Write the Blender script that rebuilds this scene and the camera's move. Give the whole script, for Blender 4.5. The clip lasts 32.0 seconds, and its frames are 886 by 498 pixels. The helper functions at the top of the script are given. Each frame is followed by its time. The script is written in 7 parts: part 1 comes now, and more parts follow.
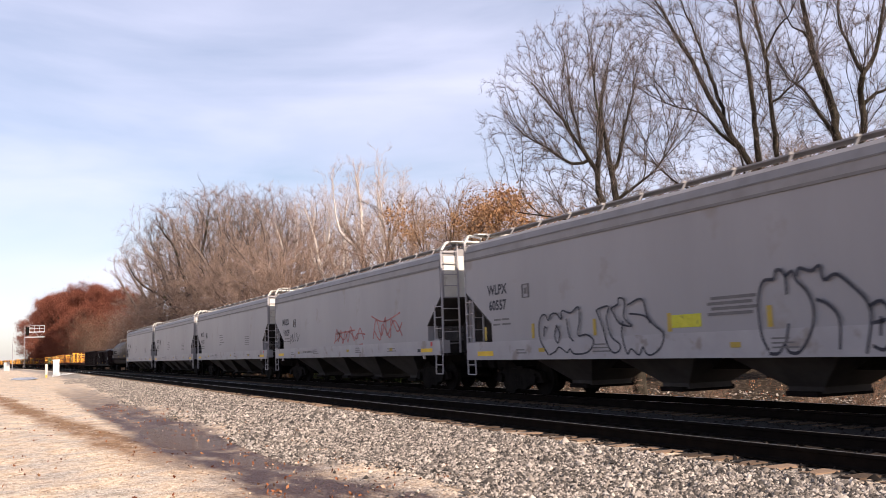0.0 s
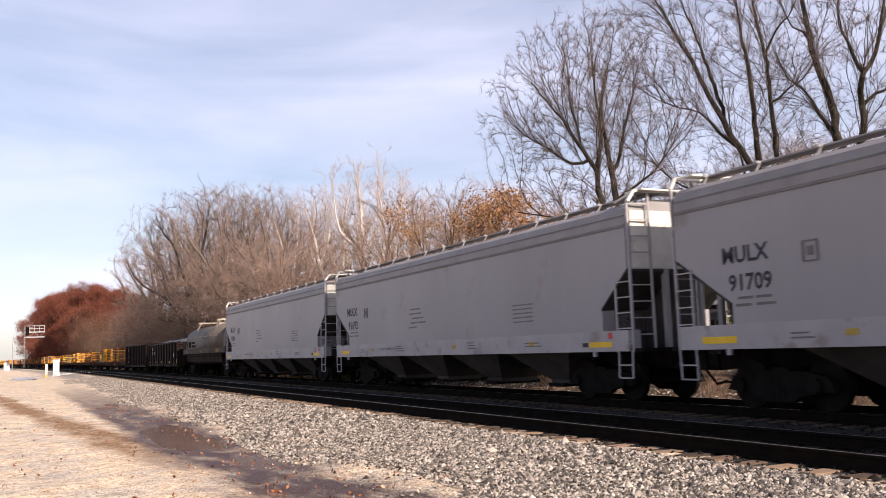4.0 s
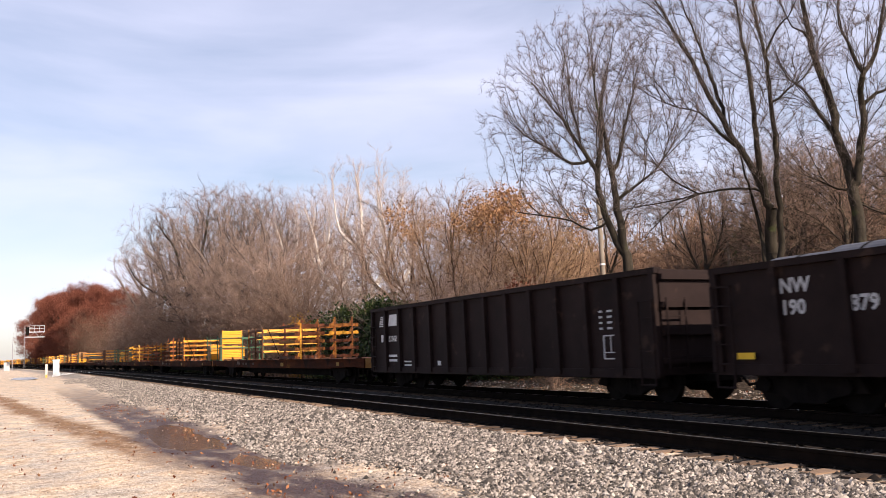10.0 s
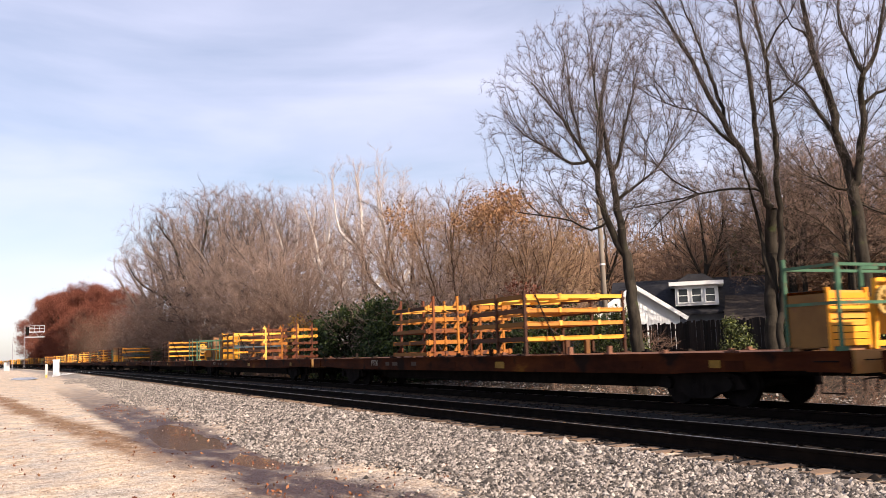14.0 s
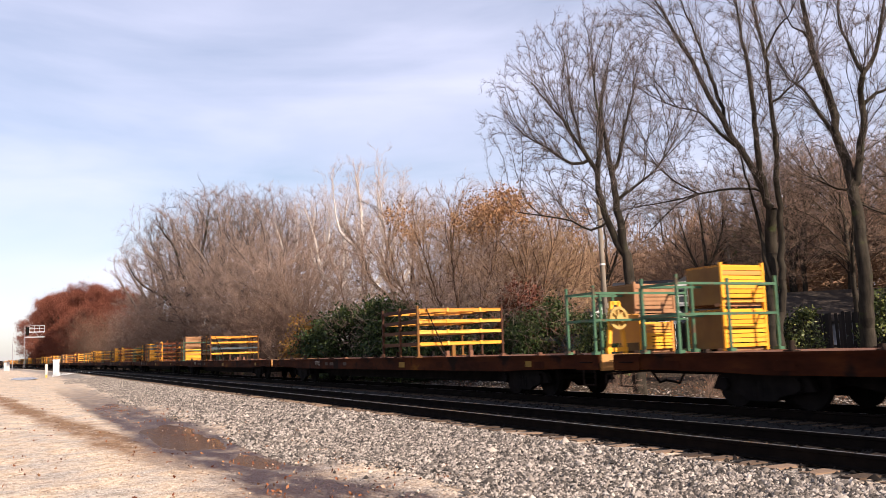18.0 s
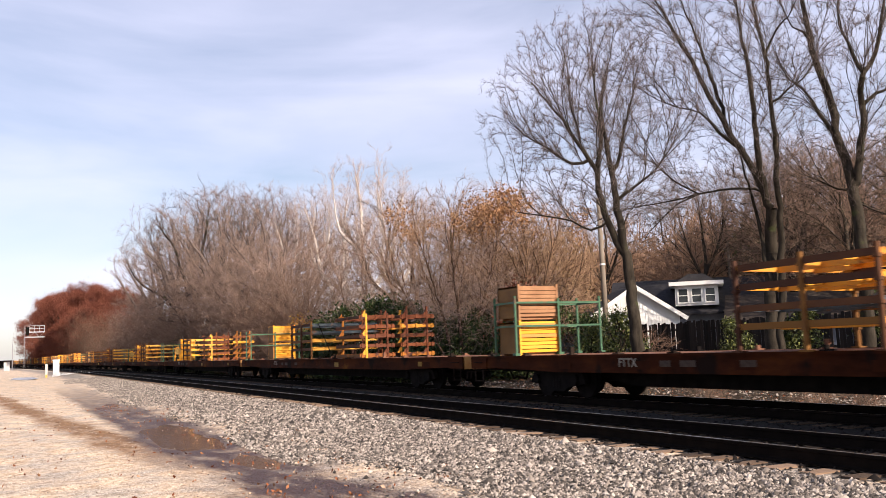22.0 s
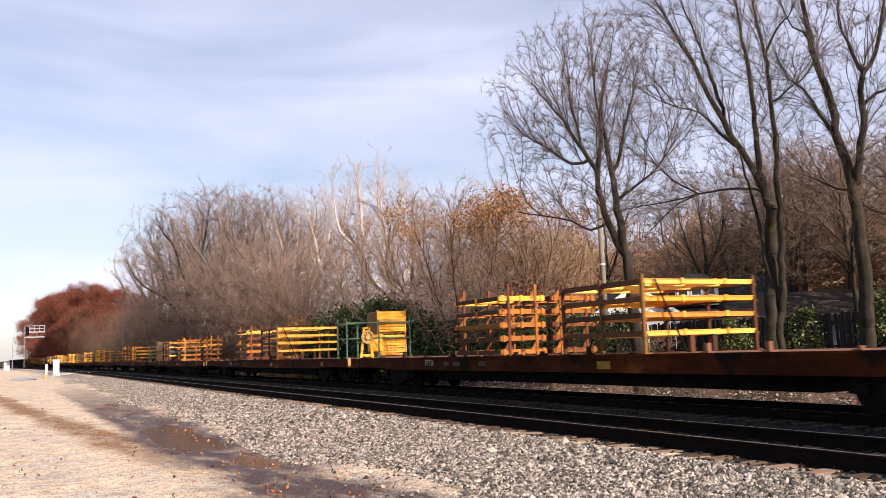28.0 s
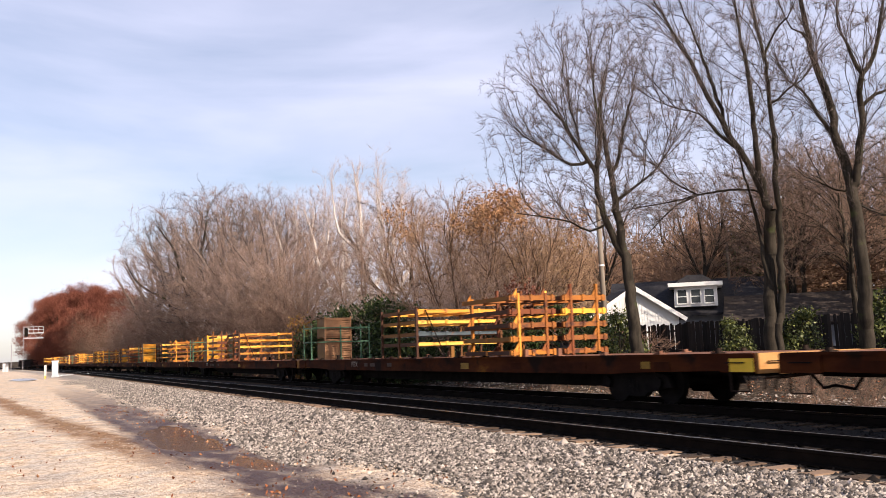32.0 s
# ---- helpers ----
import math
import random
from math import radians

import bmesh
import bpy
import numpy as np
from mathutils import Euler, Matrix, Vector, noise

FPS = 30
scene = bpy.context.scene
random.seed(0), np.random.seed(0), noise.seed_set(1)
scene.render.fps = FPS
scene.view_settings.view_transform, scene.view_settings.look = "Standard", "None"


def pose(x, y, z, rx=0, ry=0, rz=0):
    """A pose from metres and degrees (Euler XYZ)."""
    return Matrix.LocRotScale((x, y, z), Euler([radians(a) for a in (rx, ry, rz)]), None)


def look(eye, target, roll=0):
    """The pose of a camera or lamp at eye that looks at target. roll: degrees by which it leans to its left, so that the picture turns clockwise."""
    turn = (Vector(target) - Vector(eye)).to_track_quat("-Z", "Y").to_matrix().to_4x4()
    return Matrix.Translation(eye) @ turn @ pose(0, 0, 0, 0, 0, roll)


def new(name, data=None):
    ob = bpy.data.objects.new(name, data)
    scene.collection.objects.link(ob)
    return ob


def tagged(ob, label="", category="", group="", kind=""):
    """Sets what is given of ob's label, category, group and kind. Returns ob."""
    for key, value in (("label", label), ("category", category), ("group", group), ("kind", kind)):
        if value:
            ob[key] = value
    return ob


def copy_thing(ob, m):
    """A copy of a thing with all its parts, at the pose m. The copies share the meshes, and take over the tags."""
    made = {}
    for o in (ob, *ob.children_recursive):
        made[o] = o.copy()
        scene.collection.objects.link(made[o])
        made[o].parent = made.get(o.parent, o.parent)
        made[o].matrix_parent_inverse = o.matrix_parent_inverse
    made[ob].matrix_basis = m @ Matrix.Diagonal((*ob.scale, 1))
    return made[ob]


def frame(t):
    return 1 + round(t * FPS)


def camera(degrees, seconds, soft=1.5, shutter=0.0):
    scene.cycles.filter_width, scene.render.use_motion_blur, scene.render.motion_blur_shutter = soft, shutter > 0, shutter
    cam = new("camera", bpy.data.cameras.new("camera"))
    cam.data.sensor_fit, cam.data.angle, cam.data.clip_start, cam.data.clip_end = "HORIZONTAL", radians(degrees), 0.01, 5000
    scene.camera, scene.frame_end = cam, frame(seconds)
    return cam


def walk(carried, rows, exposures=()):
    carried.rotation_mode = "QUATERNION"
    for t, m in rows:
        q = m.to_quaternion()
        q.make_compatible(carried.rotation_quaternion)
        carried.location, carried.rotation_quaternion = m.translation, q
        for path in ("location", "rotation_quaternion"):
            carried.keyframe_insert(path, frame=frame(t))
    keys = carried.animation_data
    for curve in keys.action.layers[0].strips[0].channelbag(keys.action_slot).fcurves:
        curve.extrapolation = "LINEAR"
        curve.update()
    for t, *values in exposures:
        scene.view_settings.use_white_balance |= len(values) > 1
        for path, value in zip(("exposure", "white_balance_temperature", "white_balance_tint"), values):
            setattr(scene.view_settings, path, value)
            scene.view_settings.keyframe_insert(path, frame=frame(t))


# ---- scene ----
from mathutils import kdtree

# Axes: y runs along the track away from the camera, x across it towards the train, z up; rail tops at z = 0.
EYE = (0.0, 0.0, 1.317)
AIM = (44.335, 88.903, 12.748)
AIM_END = (44.43, 88.86, 12.86)
cam = camera(53.9, 32.0, soft=0.8, shutter=0.18)
walk(cam, [(0.0, look(EYE, AIM, -1.93)), (30.45, look(EYE, AIM, -1.93)), (31.1, look(EYE, AIM_END, -1.93)), (32.0, look(EYE, AIM_END, -1.93))],
     exposures=[(0.0, 0.74, 6800, 17), (32.0, 0.74, 6800, 17)])

# ---- light ----
SUN_FROM = Vector((0.58, -1.6, 1.0)).normalized()
sun = new("sun", bpy.data.lights.new("sun", "SUN"))
sun.data.energy, sun.data.angle, sun.data.color = 5.0, radians(0.53), (1.0, 0.90, 0.76)
sun.matrix_world = look((60, -140, 80), Vector((60, -140, 80)) - SUN_FROM)

world = bpy.data.worlds.new("sky")
scene.world = world
world.use_nodes = True
wn, wl = world.node_tree.nodes, world.node_tree.links
wn.clear()
w_out = wn.new("ShaderNodeOutputWorld")
w_bg = wn.new("ShaderNodeBackground")
w_sky = wn.new("ShaderNodeTexSky")
w_sky.sky_type, w_sky.sun_disc = "NISHITA", False
w_sky.sun_elevation = math.asin(SUN_FROM.z)
w_sky.sun_rotation = math.atan2(SUN_FROM.x, SUN_FROM.y)
w_sky.air_density, w_sky.dust_density, w_sky.ozone_density = 1.0, 0.8, 1.5
w_bg.inputs["Strength"].default_value = 0.082
# thin high cloud in long streaks
w_co = wn.new("ShaderNodeTexCoord")
w_map = wn.new("ShaderNodeMapping")
w_map.inputs["Rotation"].default_value = (radians(4), radians(-9), radians(26))
w_map.inputs["Scale"].default_value = (0.9, 0.9, 4.2)
w_noise = wn.new("ShaderNodeTexNoise")
w_noise.inputs["Scale"].default_value, w_noise.inputs["Detail"].default_value = 2.2, 7.0
w_noise.inputs["Roughness"].default_value, w_noise.inputs["Distortion"].default_value = 0.5, 0.35
w_ramp = wn.new("ShaderNodeValToRGB")
w_ramp.color_ramp.elements[0].position, w_ramp.color_ramp.elements[1].position = 0.32, 0.74
w_ramp.color_ramp.elements[0].color, w_ramp.color_ramp.elements[1].color = (0.16, 0.16, 0.16, 1), (0.80, 0.80, 0.80, 1)
w_mix = wn.new("ShaderNodeMixRGB")
w_mix.inputs["Color2"].default_value = (7.6, 8.1, 10.2, 1)
wl.new(w_co.outputs["Generated"], w_map.inputs["Vector"])
wl.new(w_map.outputs["Vector"], w_noise.inputs["Vector"])
wl.new(w_noise.outputs["Fac"], w_ramp.inputs["Fac"])
# the veil thins out towards the zenith
w_sep = wn.new("ShaderNodeSeparateXYZ")
w_thin = wn.new("ShaderNodeMapRange")
w_thin.inputs["From Min"].default_value, w_thin.inputs["From Max"].default_value = 0.20, 0.70
w_thin.inputs["To Min"].default_value, w_thin.inputs["To Max"].default_value = 1.0, 0.30
w_mul = wn.new("ShaderNodeMath")
w_mul.operation = "MULTIPLY"
wl.new(w_co.outputs["Generated"], w_sep.inputs[0])
wl.new(w_sep.outputs["Z"], w_thin.inputs["Value"])
wl.new(w_ramp.outputs["Color"], w_mul.inputs[0])
wl.new(w_thin.outputs[0], w_mul.inputs[1])
# and thickens towards the side of the sun
w_side = wn.new("ShaderNodeMapRange")
w_side.inputs["From Min"].default_value, w_side.inputs["From Max"].default_value = 0.30, 0.80
w_side.inputs["To Min"].default_value, w_side.inputs["To Max"].default_value = 0.0, 0.18
w_sum = wn.new("ShaderNodeMath")
w_sum.use_clamp = True
wl.new(w_sep.outputs["X"], w_side.inputs["Value"])
wl.new(w_mul.outputs[0], w_sum.inputs[0])
wl.new(w_side.outputs[0], w_sum.inputs[1])
wl.new(w_sum.outputs[0], w_mix.inputs["Fac"])
wl.new(w_sky.outputs["Color"], w_mix.inputs["Color1"])
wl.new(w_mix.outputs["Color"], w_bg.inputs["Color"])
wl.new(w_bg.outputs["Background"], w_out.inputs["Surface"])

# ---- materials ----
def material(name, colours, rough=0.7, metal=0.0, scale=6.0, bump=0.0, bump_scale=40.0, per="", spots=None, stretch=(1, 1, 1), detail=6.0, gloss=0.25):
    """colours: stops (position, rgb) of a ramp driven by two scales of noise; per: 'object' or 'island' adds a random shift of it; spots: (rgb, scale, threshold)."""
    m = bpy.data.materials.new(name)
    m.use_nodes = True
    n, l = m.node_tree.nodes, m.node_tree.links
    bsdf = n["Principled BSDF"]
    co = n.new("ShaderNodeTexCoord")
    mp = n.new("ShaderNodeMapping")
    mp.inputs["Scale"].default_value = stretch
    l.new(co.outputs["Object"], mp.inputs["Vector"])
    big = n.new("ShaderNodeTexNoise")
    big.inputs["Scale"].default_value, big.inputs["Detail"].default_value = scale, detail
    big.inputs["Roughness"].default_value = 0.62
    l.new(mp.outputs["Vector"], big.inputs["Vector"])
    value = big.outputs["Fac"]
    if per:
        info = n.new("ShaderNodeObjectInfo" if per == "object" else "ShaderNodeNewGeometry")
        add = n.new("ShaderNodeMath")
        add.operation = "MULTIPLY_ADD"
        l.new(info.outputs["Random" if per == "object" else "Random Per Island"], add.inputs[0])
        add.inputs[1].default_value = 0.9
        half = n.new("ShaderNodeMath")
        half.operation = "MULTIPLY_ADD"
        l.new(value, half.inputs[0])
        half.inputs[1].default_value, half.inputs[2].default_value = 0.45, -0.18
        l.new(half.outputs[0], add.inputs[2])
        value = add.outputs[0]
    ramp = n.new("ShaderNodeValToRGB")
    els = ramp.color_ramp.elements
    while len(els) < len(colours):
        els.new(0.5)
    for e, (p, c) in zip(els, colours):
        e.position, e.color = p, (*c, 1)
    l.new(value, ramp.inputs["Fac"])
    colour = ramp.outputs["Color"]
    if spots:
        rgb, sc, th = spots
        sp = n.new("ShaderNodeTexNoise")
        sp.inputs["Scale"].default_value, sp.inputs["Detail"].default_value = sc, 8.0
        l.new(co.outputs["Object"], sp.inputs["Vector"])
        sr = n.new("ShaderNodeValToRGB")
        sr.color_ramp.elements[0].position, sr.color_ramp.elements[1].position = th, min(1.0, th + 0.09)
        l.new(sp.outputs["Fac"], sr.inputs["Fac"])
        mix = n.new("ShaderNodeMixRGB")
        mix.inputs["Color2"].default_value = (*rgb, 1)
        l.new(sr.outputs["Color"], mix.inputs["Fac"])
        l.new(colour, mix.inputs["Color1"])
        colour = mix.outputs["Color"]
    l.new(colour, bsdf.inputs["Base Color"])
    bsdf.inputs["Roughness"].default_value, bsdf.inputs["Metallic"].default_value = rough, metal
    bsdf.inputs["Specular IOR Level"].default_value = gloss
    if bump:
        fine = n.new("ShaderNodeTexNoise")
        fine.inputs["Scale"].default_value, fine.inputs["Detail"].default_value = bump_scale, 4.0
        l.new(co.outputs["Object"], fine.inputs["Vector"])
        bp = n.new("ShaderNodeBump")
        bp.inputs["Strength"].default_value, bp.inputs["Distance"].default_value = bump, 0.02
        l.new(fine.outputs["Fac"], bp.inputs["Height"])
        l.new(bp.outputs["Normal"], bsdf.inputs["Normal"])
    return m


GREY_CAR = material("grey_car_paint", [(0.3, (0.258, 0.247, 0.260)), (0.7, (0.312, 0.300, 0.314))], 0.45, 0, 0.35, 0.05, 12, spots=((0.235, 0.21, 0.20), 0.8, 0.62), stretch=(1, 1, 0.3))
GREY_ROOF = material("grey_roof_paint", [(0.3, (0.215, 0.20, 0.20)), (0.7, (0.28, 0.265, 0.265))], 0.5, 0, 1.5)
WHITE_STEEL = material("white_steel", [(0.3, (0.50, 0.48, 0.44)), (0.7, (0.66, 0.64, 0.59))], 0.5, 0, 2.0, spots=((0.34, 0.29, 0.24), 3, 0.64))
SILL_PAINT = material("pale_sill_paint", [(0.3, (0.29, 0.275, 0.29)), (0.7, (0.35, 0.335, 0.35))], 0.5, 0, 1.2, spots=((0.23, 0.20, 0.19), 2.0, 0.6))
DARK_STEEL = material("dark_steel", [(0.3, (0.005, 0.0045, 0.0045)), (0.7, (0.016, 0.013, 0.012))], 0.85, 0.0, 3.0, 0.2, 30, gloss=0.04)
BLACK_PAINT = material("black_car_paint", [(0.3, (0.010, 0.0055, 0.0052)), (0.7, (0.023, 0.0135, 0.0125))], 0.7, 0, 0.9, 0.1, 14, spots=((0.042, 0.025, 0.019), 2.2, 0.64), gloss=0.10)
DECK_RUST = material("rusty_deck", [(0.3, (0.10, 0.045, 0.028)), (0.7, (0.22, 0.10, 0.06))], 0.85, 0, 1.5, 0.4, 30)
# Worn, rusty sill paint, darkened for the shade on the near side.
SILL_YELLOW = material("worn_yellow_sill", [(0.30, (0.012, 0.004, 0.002)), (0.50, (0.046, 0.012, 0.0045)), (0.64, (0.078, 0.022, 0.006)), (0.74, (0.17, 0.068, 0.010))], 0.8, 0, 0.9, 0.2, 20, spots=((0.014, 0.007, 0.005), 1.3, 0.56), gloss=0.05, stretch=(1, 0.5, 1.6))
SAFETY_YELLOW = material("safety_yellow", [(0.3, (0.66, 0.40, 0.02)), (0.7, (0.80, 0.52, 0.04))], 0.5, 0, 3)
RACK_PAINT = material("rack_yellow_paint", [(0.0, (0.70, 0.28, 0.025)), (0.28, (0.79, 0.37, 0.04)), (0.60, (0.82, 0.45, 0.09)), (0.80, (0.66, 0.28, 0.03)), (1.0, (0.36, 0.13, 0.03))], 0.55, 0, 1.4, 0.1, 25, per="object", spots=((0.24, 0.09, 0.03), 2.6, 0.61))
RACK_RUST = material("rack_rusty_orange", [(0.0, (0.10, 0.030, 0.015)), (0.45, (0.17, 0.048, 0.017)), (0.72, (0.40, 0.145, 0.020)), (1.0, (0.12, 0.038, 0.020))], 0.75, 0, 1.6, 0.2, 25, per="object", spots=((0.08, 0.030, 0.018), 3.0, 0.56))
RACK_BLUE = material("rack_dull_blue", [(0.3, (0.040, 0.058, 0.068)), (0.7, (0.085, 0.108, 0.120))], 0.6, 0, 2, spots=((0.18, 0.085, 0.045), 2.5, 0.58))
GREEN_STEEL = material("green_steel", [(0.3, (0.030, 0.085, 0.047)), (0.7, (0.062, 0.145, 0.080))], 0.55, 0, 2, spots=((0.10, 0.06, 0.035), 3, 0.60))
CRATE_YELLOW = material("crate_yellow", [(0.0, (0.74, 0.28, 0.015)), (0.6, (0.80, 0.37, 0.03)), (1.0, (0.52, 0.21, 0.06))], 0.55, 0, 1.6, 0.1, 20, per="object", spots=((0.40, 0.18, 0.05), 3.5, 0.66))
CRATE_BROWN = material("crate_brown", [(0.3, (0.24, 0.115, 0.055)), (0.7, (0.38, 0.20, 0.10))], 0.75, 0, 2.0, 0.2, 20)
GALV = material("galvanised_coil", [(0.3, (0.07, 0.072, 0.085)), (0.7, (0.13, 0.134, 0.155))], 0.45, 0.2, 3)
RAIL_SIDE = material("rusty_rail", [(0.3, (0.005, 0.004, 0.0035)), (0.7, (0.013, 0.009, 0.007))], 0.9, 0.0, 4, 0.2, 30, gloss=0.04)
RAIL_HEAD = material("worn_rail_head", [(0.3, (0.34, 0.32, 0.30)), (0.7, (0.46, 0.44, 0.42))], 0.32, 0.9, 5)
TIE_WOOD = material("creosoted_tie", [(0.0, (0.045, 0.030, 0.021)), (0.5, (0.14, 0.092, 0.062)), (1.0, (0.30, 0.20, 0.135))], 0.9, 0, 8, 0.5, 30, per="object", stretch=(0.4, 3, 1))
# Tie middles: oil stain, plus the deep shade between the rails as colour.
TIE_OILY_SHADED = material("oily_shaded_tie", [(0.0, (0.008, 0.006, 0.005)), (0.5, (0.022, 0.016, 0.012)), (1.0, (0.055, 0.040, 0.029))], 0.85, 0, 8, 0.5, 30, per="object", stretch=(0.4, 3, 1), gloss=0.15)
STONE = material("ballast_stone", [(0.0, (0.022, 0.019, 0.017)), (0.3, (0.10, 0.086, 0.075)), (0.65, (0.31, 0.262, 0.222)), (1.0, (0.66, 0.575, 0.495))], 0.9, 0, 20, 0.4, 60, per="island")
BARK = material("grey_bark", [(0.3, (0.017, 0.014, 0.011)), (0.7, (0.055, 0.045, 0.034))], 0.95, 0, 7, 0.6, 25, stretch=(1, 1, 0.25), spots=((0.055, 0.062, 0.025), 1.1, 0.60), gloss=0.1)
TWIG_GREY = material("grey_twigs", [(0.3, (0.095, 0.070, 0.062)), (0.7, (0.19, 0.148, 0.132))], 0.95, 0, 0.5, gloss=0.1)
TWIG_BROWN = material("brown_twigs", [(0.3, (0.145, 0.092, 0.068)), (0.7, (0.30, 0.200, 0.148))], 0.95, 0, 0.4, gloss=0.1)
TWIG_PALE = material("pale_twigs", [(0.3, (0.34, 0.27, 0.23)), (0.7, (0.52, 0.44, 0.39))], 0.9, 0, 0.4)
LEAF_RUST = material("dry_orange_leaves", [(0.0, (0.22, 0.105, 0.05)), (0.5, (0.36, 0.185, 0.085)), (1.0, (0.47, 0.28, 0.15))], 0.8, 0, 0.8, per="island")
LEAF_OAK = material("russet_oak_leaves", [(0.0, (0.10, 0.036, 0.026)), (0.5, (0.185, 0.062, 0.041)), (1.0, (0.25, 0.096, 0.060))], 0.85, 0, 0.3, per="island", gloss=0.1)
LEAF_GREEN = material("evergreen_leaves", [(0.0, (0.012, 0.022, 0.008)), (0.5, (0.034, 0.055, 0.015)), (1.0, (0.085, 0.11, 0.03))], 0.55, 0, 0.8, per="island")
LEAF_YELLOW = material("autumn_leaves", [(0.0, (0.20, 0.10, 0.03)), (0.5, (0.36, 0.22, 0.05)), (1.0, (0.40, 0.14, 0.04))], 0.75, 0, 0.8, per="island")
WHITE_WALL = material("white_siding", [(0.3, (0.74, 0.74, 0.72)), (0.7, (0.82, 0.82, 0.80))], 0.6, 0, 1)
GREY_WALL = material("grey_siding", [(0.3, (0.13, 0.14, 0.165)), (0.7, (0.20, 0.215, 0.25))], 0.7, 0, 1)
ROOF_DARK = material("dark_shingles", [(0.3, (0.018, 0.018, 0.021)), (0.7, (0.042, 0.040, 0.044))], 0.85, 0, 5, 0.4, 30)
ROOF_BROWN = material("brown_shingles", [(0.3, (0.038, 0.029, 0.024)), (0.7, (0.075, 0.058, 0.047))], 0.9, 0, 5, 0.4, 30)
FENCE_WOOD = material("weathered_fence", [(0.0, (0.012, 0.010, 0.009)), (1.0, (0.040, 0.031, 0.026))], 0.9, 0, 3, 0.3, 20, per="object", stretch=(3, 3, 0.4))
GLASS = material("window_glass", [(0.3, (0.02, 0.025, 0.03)), (0.7, (0.04, 0.045, 0.05))], 0.06, 0, 1, gloss=0.5)
BLACK_INK = material("black_spray", [(0.3, (0.02, 0.02, 0.03)), (0.7, (0.045, 0.045, 0.06))], 0.6, 0, 3)
DARK_INK = material("dull_black_paint", [(0.3, (0.010, 0.009, 0.009)), (0.7, (0.024, 0.021, 0.020))], 0.85, 0, 3, gloss=0.05)
RED_INK = material("faded_red_spray", [(0.3, (0.30, 0.085, 0.085)), (0.7, (0.42, 0.19, 0.185))], 0.6, 0, 3)
WHITE_INK = material("white_lettering", [(0.3, (0.52, 0.52, 0.52)), (0.7, (0.70, 0.70, 0.70))], 0.6, 0, 3)
RED_MARK = material("red_marking", [(0.3, (0.45, 0.03, 0.04)), (0.7, (0.6, 0.05, 0.05))], 0.4, 0, 3)
POLE_WOOD = material("pole_wood", [(0.3, (0.14, 0.115, 0.09)), (0.7, (0.24, 0.20, 0.16))], 0.9, 0, 4, 0.3, 20, stretch=(1, 1, 0.2))
ALUMINIUM = material("white_cabinet_paint", [(0.3, (0.68, 0.68, 0.68)), (0.7, (0.78, 0.78, 0.78))], 0.4, 0, 3)

# Shrub leaves lightened for the ones in sun; the olive tree shares them.
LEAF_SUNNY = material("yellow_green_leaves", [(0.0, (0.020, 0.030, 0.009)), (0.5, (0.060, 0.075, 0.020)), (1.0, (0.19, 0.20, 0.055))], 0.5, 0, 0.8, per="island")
FALLEN = material("fallen_leaves", [(0.0, (0.10, 0.032, 0.020)), (0.4, (0.22, 0.075, 0.032)), (0.75, (0.36, 0.17, 0.08)), (1.0, (0.56, 0.44, 0.33))], 0.8, 0, 1.0, per="island")
MUD_WATER = material("muddy_water", [(0.3, (0.085, 0.050, 0.038)), (0.7, (0.15, 0.094, 0.074))], 0.13, 0, 1.3, 0.05, 5.0, gloss=0.45)
# Pale base colour stands in for the sky mirrored in the far puddle.
WATER = material("sky_pale_puddle", [(0.3, (0.30, 0.29, 0.30)), (0.7, (0.38, 0.37, 0.38))], 0.25, 0, 1.0, gloss=0.5)

DULL_YELLOW = material("dull_yellow_tape", [(0.3, (0.34, 0.24, 0.05)), (0.7, (0.46, 0.33, 0.08))], 0.7, 0, 4, spots=((0.28, 0.26, 0.26), 5.0, 0.58))
PLACARD = material("fluorescent_placard", [(0.3, (0.42, 0.40, 0.03)), (0.7, (0.58, 0.55, 0.06))], 0.6, 0, 4, spots=((0.30, 0.29, 0.06), 7.0, 0.56))
WORN_YELLOW = material("worn_yellow_placard", [(0.3, (0.16, 0.085, 0.012)), (0.7, (0.34, 0.19, 0.02))], 0.7, 0, 4)
# Grey of bays and slope sheets: dirt, with the underbody shade painted in.
DIRT_SHADE_GREY = material("dirt_and_shade_grey", [(0.3, (0.026, 0.022, 0.021)), (0.7, (0.058, 0.051, 0.048))], 0.8, 0, 1.2)
PALE_YELLOW = material("pale_yellow_paint", [(0.3, (0.36, 0.22, 0.06)), (0.7, (0.52, 0.34, 0.11))], 0.55, 0, 3)

TWIG_HAZE = material("fine_brown_twigs", [(0.3, (0.20, 0.135, 0.108)), (0.7, (0.40, 0.295, 0.245))], 0.95, 0, 0.12, gloss=0.1)

PEBBLE = material("pale_pebble", [(0.0, (0.13, 0.10, 0.08)), (0.35, (0.38, 0.31, 0.25)), (0.7, (0.60, 0.52, 0.44)), (1.0, (0.78, 0.71, 0.63))], 0.9, 0, 20, per="island")

# The sill paint again, brightened for sunlight on the end face.
END_SUNLIT = material("sunlit_orange_end", [(0.3, (0.36, 0.16, 0.04)), (0.7, (0.46, 0.25, 0.09))], 0.7, 0, 2.5, spots=((0.25, 0.11, 0.05), 3.0, 0.6))
# Track-bed stones, darkened for oil and for the shade by the train.
DARK_STONE = material("oily_shaded_ballast", [(0.0, (0.005, 0.004, 0.0035)), (0.6, (0.013, 0.010, 0.009)), (1.0, (0.036, 0.029, 0.024))], 0.9, 0, 20, per="island", gloss=0.15)

